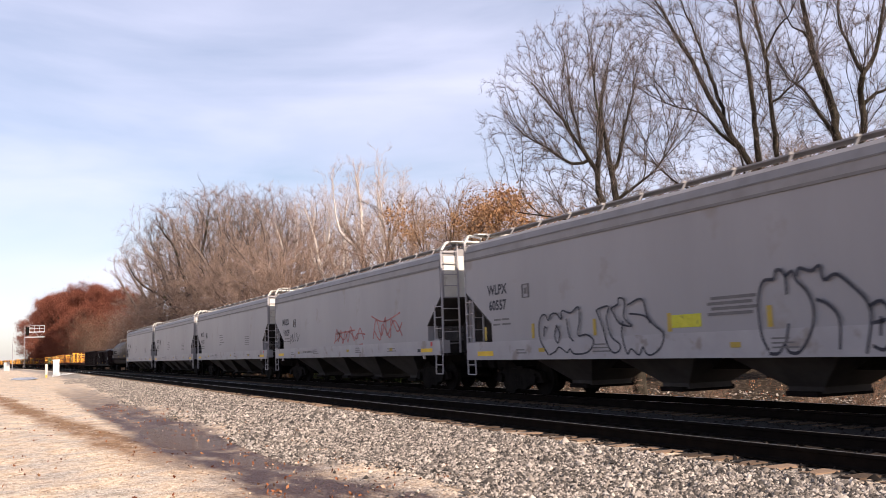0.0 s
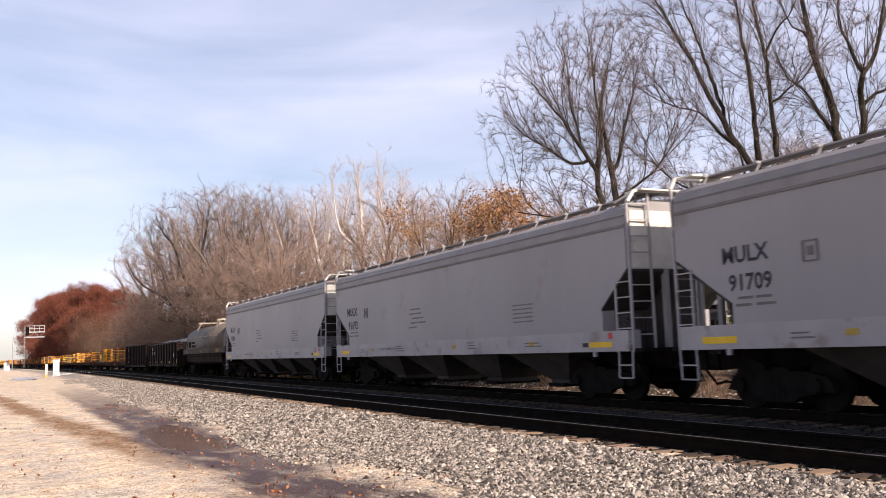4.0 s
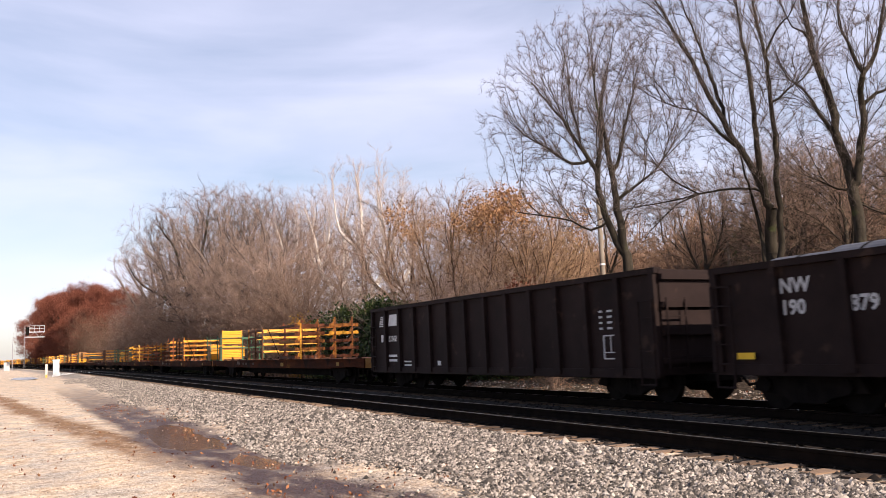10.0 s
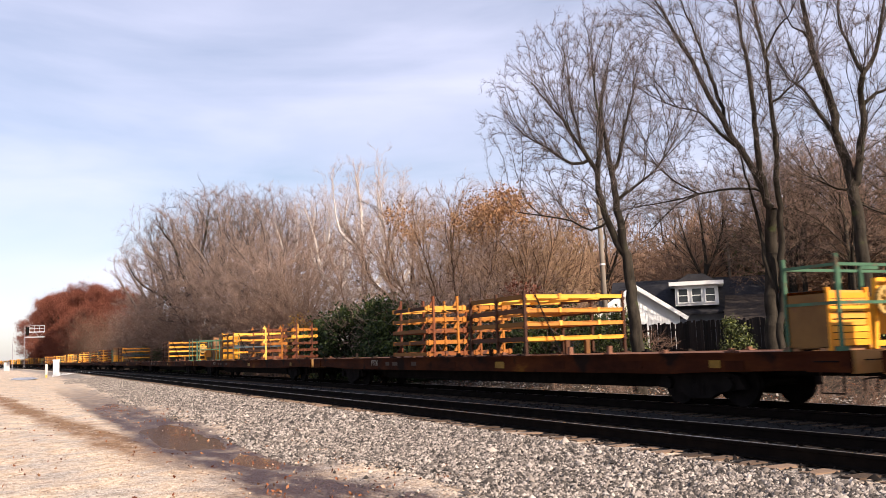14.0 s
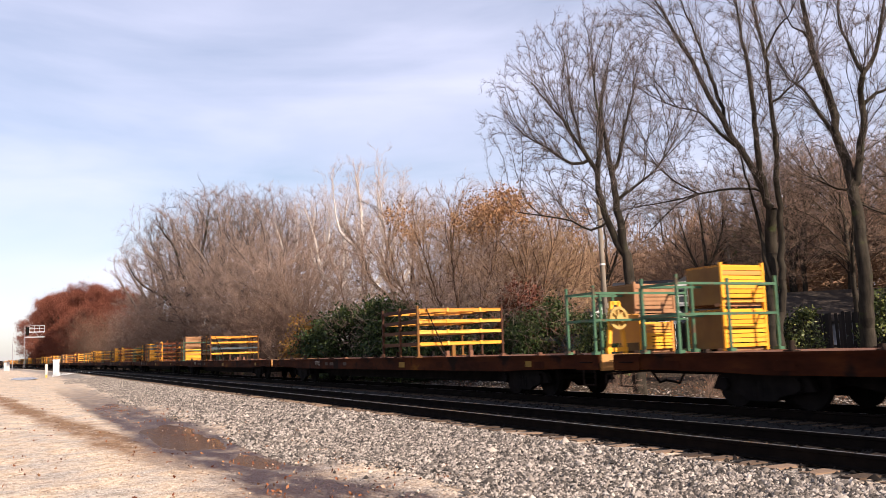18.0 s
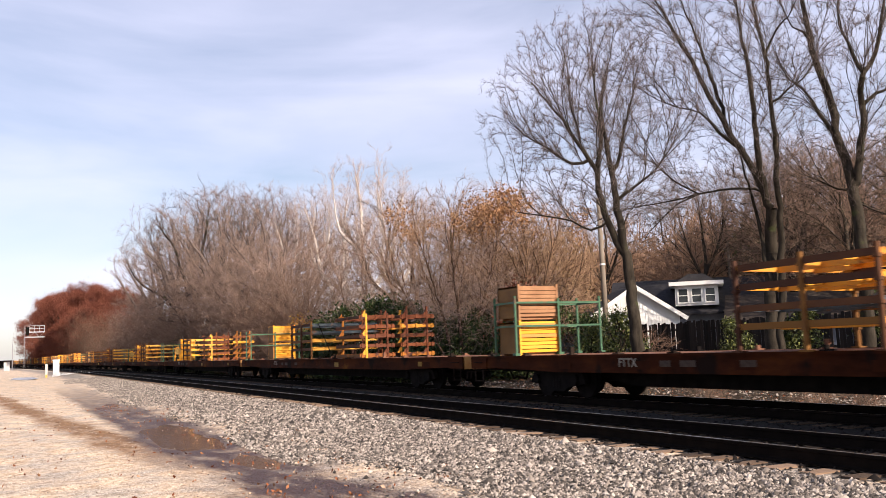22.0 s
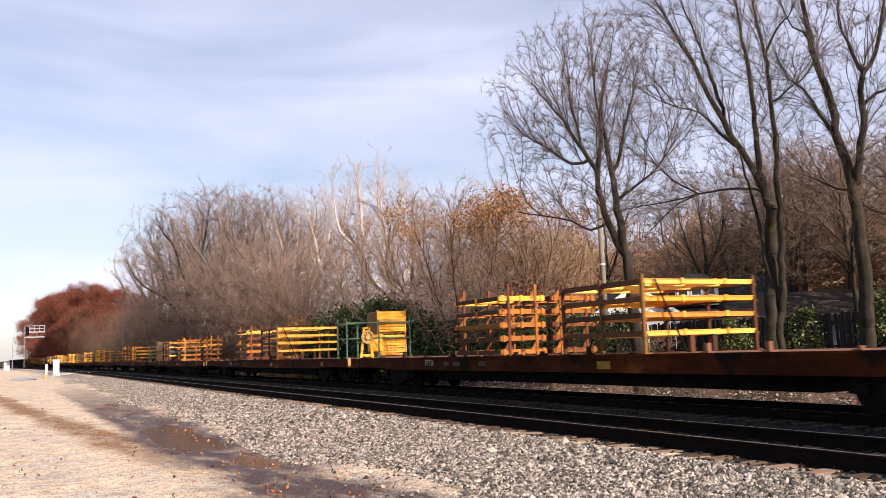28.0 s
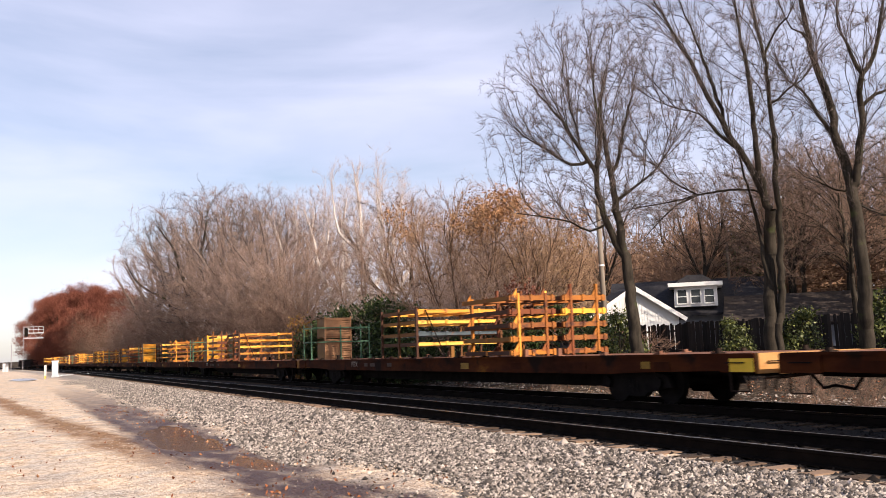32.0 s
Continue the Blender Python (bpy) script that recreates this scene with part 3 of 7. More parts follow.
def add_trucks(car, at, wheel_r=0.46, base=1.75):
    for y in at:
        tr = part("truck", Shape(), DARK_STEEL, car)
        s = Shape()
        for x in (-1.0, 1.0):
            s.sweep([(-1.25, 0.36), (-1.1, 0.62), (-0.5, 0.72), (0.5, 0.72), (1.1, 0.62), (1.25, 0.36), (0.95, 0.34), (0.5, 0.26), (0.32, 0.16), (-0.32, 0.16), (-0.5, 0.26), (-0.95, 0.34)], "x", x - 0.07, x + 0.07)
            for yy in (-base / 2, base / 2):
                s.tube((x - 0.16, yy, wheel_r), (x + 0.16, yy, wheel_r), 0.13, 10)
            for yy in (-0.14, 0.0, 0.14):
                s.tube((x - 0.02, yy, 0.22), (x - 0.02, yy, 0.52), 0.065, 8)
        s.box(-1.05, 1.05, -0.2, 0.2, 0.5, 0.78)
        tr.data = s.mesh("truck", DARK_STEEL)
        tr.location = (0, y, 0)
        for yy in (-base / 2, base / 2):
            w = Shape()
            for sx in (-1, 1):
                w.tube((sx * 0.715, 0, 0), (sx * 0.80, 0, 0), wheel_r, 28)
                w.tube((sx * 0.685, 0, 0), (sx * 0.715, 0, 0), wheel_r + 0.028, 28)
                for k in range(5):
                    a = 2 * math.pi * k / 5
                    w.tube((sx * 0.80, 0.25 * math.cos(a), 0.25 * math.sin(a)), (sx * 0.806, 0.25 * math.cos(a), 0.25 * math.sin(a)), 0.05, 6)
            w.tube((-0.9, 0, 0), (0.9, 0, 0), 0.085, 10)
            ws = part("wheelset", w, DARK_STEEL, tr)
            ws.location = (0, yy, wheel_r)
            ws["turns"] = 1


def add_couplers(car, half):
    for e in (-1, 1):
        s = Shape().box(-0.12, 0.12, min(e * (half - 1.6), e * half), max(e * (half - 1.6), e * half), 0.74, 0.96)
        s.box(-0.19, 0.19, min(e * (half - 0.28), e * half), max(e * (half - 0.28), e * half), 0.68, 1.02)
        part("coupler", s, DARK_STEEL, car)
        part("air_hose", Shape().tube((0.35, e * (half - 0.7), 0.75), (0.4, e * (half - 0.35), 0.35), 0.03, 6).tube((0.4, e * (half - 0.35), 0.35), (0.3, e * (half + 0.02), 0.42), 0.03, 6), DARK_STEEL, car)


# -- covered hoppers --
def build_hopper(drop=0.0):
    """drop: how much deeper than usual the side sill hangs."""
    car = thing("covered_hopper", "grey four-bay covered hopper car with pale end ladders", "freight car", "covered hoppers")
    h = 9.5
    cut = {-1: (0.97, 2.10), 1: (1.45, 1.98)}
    lower = [(-h, 3.9), (-h, 2.92), (-h + 0.97, 2.10), (-h + 0.97, 1.58 - 0.75 * drop), (h - 1.45, 1.58 - 0.75 * drop), (h - 1.45, 1.98), (h, 2.92), (h, 3.9)]
    part("body", Shape().sweep(lower, "x", -1.6, 1.6), GREY_CAR, car)
    for sx in (-1, 1):
        part("side_rib", Shape().box(min(sx * 1.6, sx * 1.63), max(sx * 1.6, sx * 1.63), -h, h, 3.86, 3.92), SEAM_GREY, car)
    roof = [(-1.6, 3.9), (-1.585, 4.12), (-1.52, 4.30), (-1.38, 4.40), (-0.7, 4.50), (0, 4.53), (0.7, 4.50), (1.38, 4.40), (1.52, 4.30), (1.585, 4.12), (1.6, 3.9)]
    part("roof", Shape().sweep(roof, "y", -h, h), GREY_ROOF, car)
    part("roof_seam", Shape().box(-1.60, -1.575, -h, h, 4.10, 4.135), SEAM_GREY, car)
    for sx in (-1, 1):
        part("side_sill", Shape().box(min(sx * 1.64, sx * 1.3), max(sx * 1.64, sx * 1.3), -h + 0.02, h - 0.02, 1.14 - drop, 1.60 - 0.75 * drop), SILL_PAINT, car, "pale painted side sill")
        board = Shape().box(sx * 0.72 - 0.17, sx * 0.72 + 0.17, -h - 0.1, h + 0.1, 4.645, 4.68)
        for k in range(14):
            y = -h + 0.3 + k * (2 * h - 0.6) / 13
            board.bar((sx * 0.9, y, 4.66), (sx * 1.05, y, 4.44), 0.04).bar((sx * 0.55, y, 4.66), (sx * 0.55, y, 4.5), 0.04).bar((sx * 0.5, y, 4.66), (sx * 1.02, y, 4.66), 0.05)
        part("running_board", board, GREY_ROOF, car, "grating walkway along the roof")
    part("hatch", Shape().box(-0.35, 0.35, -h + 0.6, h - 0.6, 4.5, 4.64), GREY_ROOF, car, "long trough hatch cover")
    part("centre_sill", Shape().box(-0.35, 0.35, -h - 0.25, h + 0.25, 0.72, 1.2), DARK_STEEL, car)
    for i in range(4):
        y = -5.25 + 3.5 * i
        s = Shape()
        b = len(s.v)
        for (hw, hy, z) in ((1.45, 1.55, 1.5), (1.35, 1.5, 1.14), (0.62, 0.42, 0.42), (0.62, 0.42, 0.30)):
            s.v += [(-hw, y - hy, z), (hw, y - hy, z), (hw, y + hy, z), (-hw, y + hy, z)]
        s.f += [(b + 4 * r + k, b + 4 * r + (k + 1) % 4, b + 4 * r + 4 + (k + 1) % 4, b + 4 * r + 4 + k) for r in range(3) for k in range(4)]
        s.f += [(b + 12, b + 13, b + 14, b + 15), (b, b + 3, b + 2, b + 1)]
        bay = part("hopper_bay", s, DIRT_SHADE_GREY, car, "discharge bay darkened for dirt and underbody shade")
        part("outlet_gate", Shape().box(-0.75, 0.75, y - 0.36, y + 0.36, 0.24, 0.34), DARK_STEEL, bay)
    for e in (-1, 1):
        y = e * h
        inset, low = cut[e]
        part("end_floor", Shape().box(-1.58, 1.58, min(e * (h - 1), e * (h + 0.32)), max(e * (h - 1), e * (h + 0.32)), 1.12, 1.2), DARK_STEEL, car)
        slope = Shape().sweep([(e * (h + 0.004), 2.94), (e * (h - inset), low + 0.01), (e * (h - inset), low - 0.03), (e * (h + 0.004), 2.88)], "x", -1.612, 1.612)
        part("slope_sheet", slope, DIRT_SHADE_GREY, car, "dark slope sheet at the end")
        part("end_web", Shape().sweep([(e * (h - inset), low - 0.02), (e * (h - 0.02), 2.86), (e * (h - 0.12), 1.2), (e * (h - inset), 1.2)], "x", -0.32, 0.32), DIRT_SHADE_GREY, car)
        part("bolster_post", Shape().box(-1.25, 1.25, min(e * (h - inset), e * (h - inset - 0.1)), max(e * (h - inset), e * (h - inset - 0.1)), 1.2, low), DIRT_SHADE_GREY, car)
        part("end_panel", Shape().box(-1.45, 1.45, min(y, y + e * 0.02), max(y, y + e * 0.02), 2.95, 4.25), WHITE_STEEL, car, "pale end sheet")
        for x in (-0.5, 0.5):
            part("end_post", Shape().bar((x, e * (h - 0.04), 1.2), (x, e * (h - 0.04), 2.95), 0.12), GREY_CAR, car)
        hoop = Shape()
        for a in (-1, 1):
            hoop.bar((a * 1.56, e * (h + 0.1), 4.42), (a * 1.40, e * (h + 0.12), 4.66), 0.07).bar((a * 1.40, e * (h + 0.12), 4.66), (0, e * (h + 0.12), 4.70), 0.07)
            hoop.bar((a * 1.36, e * (h + 0.1), 4.66), (a * 1.36, e * (h - 0.6), 4.5), 0.045)
        hoop.box(-1.3, 1.3, min(y - e * 0.3, y + e * 0.3), max(y - e * 0.3, y + e * 0.3), 4.66, 4.695)
        part("end_frame", hoop, WHITE_STEEL, car, "white end frame and roof platform")
        for a in (-1, 1):
            rail = Shape().bar((a * 1.57, e * (h + 0.07), 1.12), (a * 1.57, e * (h + 0.07), 4.44), 0.05)
            rail.bar((a * 1.0, e * (h + 0.1), 1.2), (a * 1.0, e * (h + 0.1), 4.66), 0.045)
            for k in range(9):
                rail.bar((a * 1.57, e * (h + 0.07), 1.5 + 0.36 * k), (a * 1.0, e * (h + 0.1), 1.5 + 0.36 * k), 0.026)
            rail.bar((a * 1.57, e * (h + 0.07), 3.6), (a * 1.57, e * (h - 0.02), 3.6), 0.04)
            part("end_ladder", rail, SILL_PAINT, car, "pale end ladder")
            side = Shape().bar((a * 1.61, e * (h - 0.42), 1.12), (a * 1.61, e * (h - 0.42), 2.72), 0.042)
            for k in range(5):
                side.bar((a * 1.61, e * (h - 0.42), 1.30 + 0.34 * k), (a * 1.59, e * (h + 0.07), 1.30 + 0.34 * k), 0.026)
            part("side_ladder", side, SILL_PAINT, car, "short pale side ladder")
            step = Shape()
            for yy in (h + 0.05, h - 0.42):
                step.bar((a * 1.6, e * yy, 1.15), (a * 1.6, e * (yy - 0.02), 0.56), 0.034)
            for z in (0.56, 0.84):
                step.bar((a * 1.6, e * (h + 0.04), z), (a * 1.6, e * (h - 0.43), z), 0.03)
            part("stirrup_step", step, SILL_PAINT, car)
            part("jacking_lug", Shape().box(min(a * 1.63, a * 1.57), max(a * 1.63, a * 1.57), e * (h - 1.3) - 0.05, e * (h - 1.3) + 0.05, 1.03, 1.14), SILL_PAINT, car)
    mark("yellow_stripe", -h + 1.45, 1.24 - drop, 0.85, 0.12, SAFETY_YELLOW, car, -1.645, "yellow reflective stripe")
    mark("yellow_stripe", h - 0.65, 1.25 - drop, 0.9, 0.13, SAFETY_YELLOW, car, -1.645, "yellow reflective stripe")
    mark("black_stripe", -h + 1.72, 1.25 - drop, 0.22, 0.10, BLACK_INK, car, -1.645)
    mark("red_square", -h + 0.72, 1.42 - drop, 0.14, 0.14, RED_MARK, car, -1.645)
    for y in (5.6, -1.0, -5.4):
        mark("reflector", y, 1.33 - drop, 0.26, 0.10, DULL_YELLOW, car, -1.645, "faded yellow reflector")
    for y, w, n in ((6.7, 0.5, 2), (3.3, 0.7, 3), (-2.0, 0.6, 3), (-5.2, 0.8, 2)):
        for k in range(n):
            mark("small_print", y, 1.30 - drop + 0.08 * k, w - 0.1 * k, 0.03, FADED_INK, car, -1.645)
    add_trucks(car, (-h + 1.9, h - 1.9))
    add_couplers(car, 10.27)
    return car


def scribble(name, strokes, m, width, mat, car, label):
    """Spray lines: runs of points on the car's side, joined by rounded strokes."""
    s = Shape()
    for run in strokes:
        pts = [Vector((x, y, 0)) for x, y in run]
        dense = []
        for i in range(len(pts) - 1):
            p0, p1, p2, p3 = pts[max(0, i - 1)], pts[i], pts[i + 1], pts[min(len(pts) - 1, i + 2)]
            for k in range(6):
                t = k / 6
                dense.append(0.5 * ((2 * p1) + (p2 - p0) * t + (2 * p0 - 5 * p1 + 4 * p2 - p3) * t * t + (3 * p1 - p0 - 3 * p2 + p3) * t ** 3))
        dense.append(pts[-1])
        b = len(s.v)
        for i, p in enumerate(dense):
            d = (dense[min(i + 1, len(dense) - 1)] - dense[max(i - 1, 0)]).normalized()
            o = Vector((-d.y, d.x, 0)) * (width / 2)
            s.v += [tuple(p + o), tuple(p - o)]
        s.f += [(b + 2 * i, b + 2 * i + 1, b + 2 * i + 3, b + 2 * i + 2) for i in range(len(dense) - 1)]
    ob = part(name, s, mat, car, label)
    ob.matrix_basis = m
    return ob


# -- steel coil car --
def build_coil_car():
    car = thing("coil_car", "weathered brown-grey coil car with a rounded steel hood", "freight car")
    h = 7.62
    arc = [(-1.42, 1.98)] + [(-1.42 * math.cos(radians(a)), 2.42 + 1.19 * math.sin(radians(a)) ** 0.92) for a in range(0, 181, 6)] + [(1.42, 1.98)]
    part("hood", Shape().sweep(arc, "y", -h + 1.0, h - 1.0), HOOD_PAINT, car, "rounded weathered steel hood", smooth=True)
    for e in (-1, 1):
        s = Shape()
        n = len(arc)
        for y, k in ((h - 1.0, 1.0), (h - 0.78, 0.985), (h - 0.60, 0.94), (h - 0.50, 0.86)):
            s.v += [(x * k, e * y, 1.98 + (z - 1.98) * k) for x, z in arc]
        s.f += [(r * n + i, r * n + i + 1, r * n + n + i + 1, r * n + n + i) for r in range(3) for i in range(n - 1)] + [tuple(range(3 * n, 4 * n))]
        part("hood_end", s, HOOD_PAINT, car, "rounded hood end")
        part("dark_plate", Shape().box(-0.95, -0.3, min(e * (h - 0.49), e * (h - 0.46)), max(e * (h - 0.49), e * (h - 0.46)), 2.35, 2.62), DARK_STEEL, car)
    part("hood_seam", Shape().box(-1.45, -1.41, -h + 0.9, h - 0.9, 2.70, 2.735), HOOD_PAINT, car)
    for k in range(8):
        part("hood_lug", Shape().box(-1.48, -1.42, -h + 1.3 + 1.8 * k, -h + 1.36 + 1.8 * k, 2.72, 2.77), PALE_STEEL, car)
    for y in (-2.3, 4.3):
        s = Shape()
        for a in (-1, 1):
            s.bar((a * 1.02, y, 3.25), (a * 0.72, y - 0.28, 3.86), 0.055).bar((a * 1.02, y, 3.25), (a * 0.72, y + 0.28, 3.86), 0.055)
        s.bar((-0.95, y - 0.25, 3.87), (0.95, y - 0.25, 3.87), 0.085).bar((-0.75, y - 0.28, 3.86), (-0.75, y + 0.28, 3.86), 0.055).bar((0.75, y - 0.28, 3.86), (0.75, y + 0.28, 3.86), 0.055)
        part("lifting_bracket", s, PALE_STEEL, car, "pale lifting bracket on the hood")
    for y in (0.0, 0.6):
        s = Shape()
        run = [(-0.26, 3.55), (-0.26, 3.86), (-0.19, 4.0), (0, 4.05), (0.19, 4.0), (0.26, 3.86), (0.26, 3.55)]
        for (xa, za), (xb, zb) in zip(run, run[1:]):
            u = Vector((xb - xa, 0, zb - za)).normalized() * 0.025
            s.bar((xa - u.x, y, za - u.z), (xb + u.x, y, zb + u.z), 0.05)
        part("lifting_loop", s, PALE_STEEL, car, "pale arched lifting loop")
    part("side_sill", Shape().box(-1.5, 1.5, -h + 0.3, h - 0.3, 1.60, 1.98), COIL_SILL, car, "rust-stained side sill")
    part("sill_ledge", Shape().box(-1.53, 1.53, -h, h, 1.54, 1.60), DARK_STEEL, car)
    part("trough", Shape().sweep([(-1.46, 1.55), (-1.40, 1.0), (-0.9, 0.82), (0.9, 0.82), (1.40, 1.0), (1.46, 1.55)], "y", -h + 1.6, h - 1.6), SILL_BROWN, car)
    for k in range(11):
        part("drain_slot", Shape().box(-1.505, -1.44, -h + 1.0 + 1.28 * k, -h + 1.5 + 1.28 * k, 1.36, 1.44), DARK_STEEL, car)
    for e in (-1, 1):
        for a in (-1, 1):
            r = Shape()
            for x in (1.45, 0.95):
                r.bar((a * x, e * (h - 0.08), 0.95), (a * x, e * (h - 0.08), 2.6), 0.035)
            for k in range(5):
                r.bar((a * 1.45, e * (h - 0.08), 1.2 + 0.33 * k), (a * 0.95, e * (h - 0.08), 1.2 + 0.33 * k), 0.024)
            part("ladder", r.bar((a * 1.45, e * (h - 0.08), 0.5), (a * 1.45, e * (h - 0.08), 0.95), 0.035), SILL_BROWN, car)
        part("end_platform", Shape().box(-1.45, 1.45, min(e * (h - 0.6), e * h), max(e * (h - 0.6), e * h), 1.0, 1.08), DARK_STEEL, car)
    # company lettering as plain shapes
    x = -1.435
    for k in range(6):
        mark("emblem_stripe", h - 0.95 - 0.02 * k, 2.06 + 0.085 * k, 0.95, 0.045, DARK_INK, car, x)
    mark("emblem", h - 2.2, 2.08, 0.85, 0.42, DARK_INK, car, x)
    for k in range(2):
        mark("company_name", h - 3.35, 2.08 + 0.26 * k, 1.55 - 0.25 * k, 0.15, DARK_INK, car, x)
    mark("small_sign", 0.6, 1.66, 0.45, 0.16, WORN_YELLOW, car, -1.51)
    mark("worn_patch", -4.6, 1.66, 0.9, 0.2, WORN_YELLOW, car, -1.51)
    lettering("164153", 0.26, on_side(-1.512, h - 1.5, 1.68), FADED_INK, car, "car_number")
    tag = [[(0.0, 0.3), (0.3, 0.5), (0.5, 0.2), (0.3, 0.0), (0.7, 0.1), (0.9, 0.6), (1.2, 0.1), (1.5, 0.55), (1.8, 0.05), (2.2, 0.45), (2.6, 0.1)], [(2.9, 0.5), (3.0, 0.0), (3.5, 0.4), (3.9, 0.05), (4.3, 0.5)]]
    scribble("graffiti", tag, on_side(x, 2.0, 2.06), 0.06, FADED_BLUE, car, "faded blue spray scrawl")
    add_trucks(car, (-h + 1.8, h - 1.8))
    add_couplers(car, 8.3)
    return car


# -- gondolas --
def build_gondola(length, z0, z1, ribs, label, colour=BLACK_PAINT):
    car = thing("gondola", label, "freight car", "gondolas")
    h = length / 2 - 0.84
    for sx in (-1, 1):
        part("side_wall", Shape().box(min(sx * 1.52, sx * 1.46), max(sx * 1.52, sx * 1.46), -h, h, z0, z1), colour, car)
        part("top_rail", Shape().box(min(sx * 1.62, sx * 1.42), max(sx * 1.62, sx * 1.42), -h - 0.05, h + 0.05, z1 - 0.02, z1 + 0.10), colour, car)
        part("bottom_rail", Shape().box(min(sx * 1.58, sx * 1.45), max(sx * 1.58, sx * 1.45), -h, h, z0 - 0.06, z0 + 0.14), colour, car)
        for k in range(ribs + 1):
            y = -h + 0.06 + k * (2 * h - 0.12) / ribs
            part("rib", Shape().sweep([(y - 0.13, z0), (y - 0.07, z1), (y + 0.07, z1), (y + 0.13, z0)], "x", min(sx * 1.52, sx * 1.63), max(sx * 1.52, sx * 1.63)), colour, car)
    part("floor_plate", Shape().box(-1.46, 1.46, -h, h, z0, z0 + 0.08), DARK_STEEL, car)
    part("centre_sill", Shape().box(-0.35, 0.35, -h - 0.3, h + 0.3, z0 - 0.15, z0), DARK_STEEL, car)
    for e in (-1, 1):
        end = Shape().box(-1.5, 1.5, min(e * h, e * (h + 0.06)), max(e * h, e * (h + 0.06)), z0, z1 + 0.06)
        for k in range(4):
            z = z0 + 0.3 + k * (z1 - z0 - 0.4) / 3
            end.box(-1.5, 1.5, min(e * (h + 0.05), e * (h + 0.16)), max(e * (h + 0.05), e * (h + 0.16)), z - 0.06, z + 0.06)
        part("end_wall", end, colour, car, "ribbed end wall")
        lad, end_lad = Shape(), Shape()
        for k in range(5):
            z = z0 + 0.15 + k * 0.36
            lad.bar((-1.64, e * (h - 0.52), z), (-1.64, e * (h - 0.03), z), 0.03)
            end_lad.bar((-1.47, e * (h + 0.2), z), (-0.93, e * (h + 0.2), z), 0.03)
        for y in (h - 0.5, h - 0.05):
            lad.bar((-1.64, e * y, 0.42), (-1.64, e * y, z + 0.02), 0.03)
        lad.bar((-1.64, e * (h - 0.52), 0.43), (-1.64, e * (h - 0.03), 0.43), 0.035)
        for x in (-1.45, -0.95):
            end_lad.bar((x, e * (h + 0.2), z0 + 0.1), (x, e * (h + 0.2), z + 0.03), 0.03)
        part("end_ladder", end_lad, colour, car)
        part("ladder", lad, colour, car)
    add_trucks(car, (-h + 1.6, h - 1.6))
    add_couplers(car, length / 2)
    return car


# -- flat cars --
FLAT = 28.65


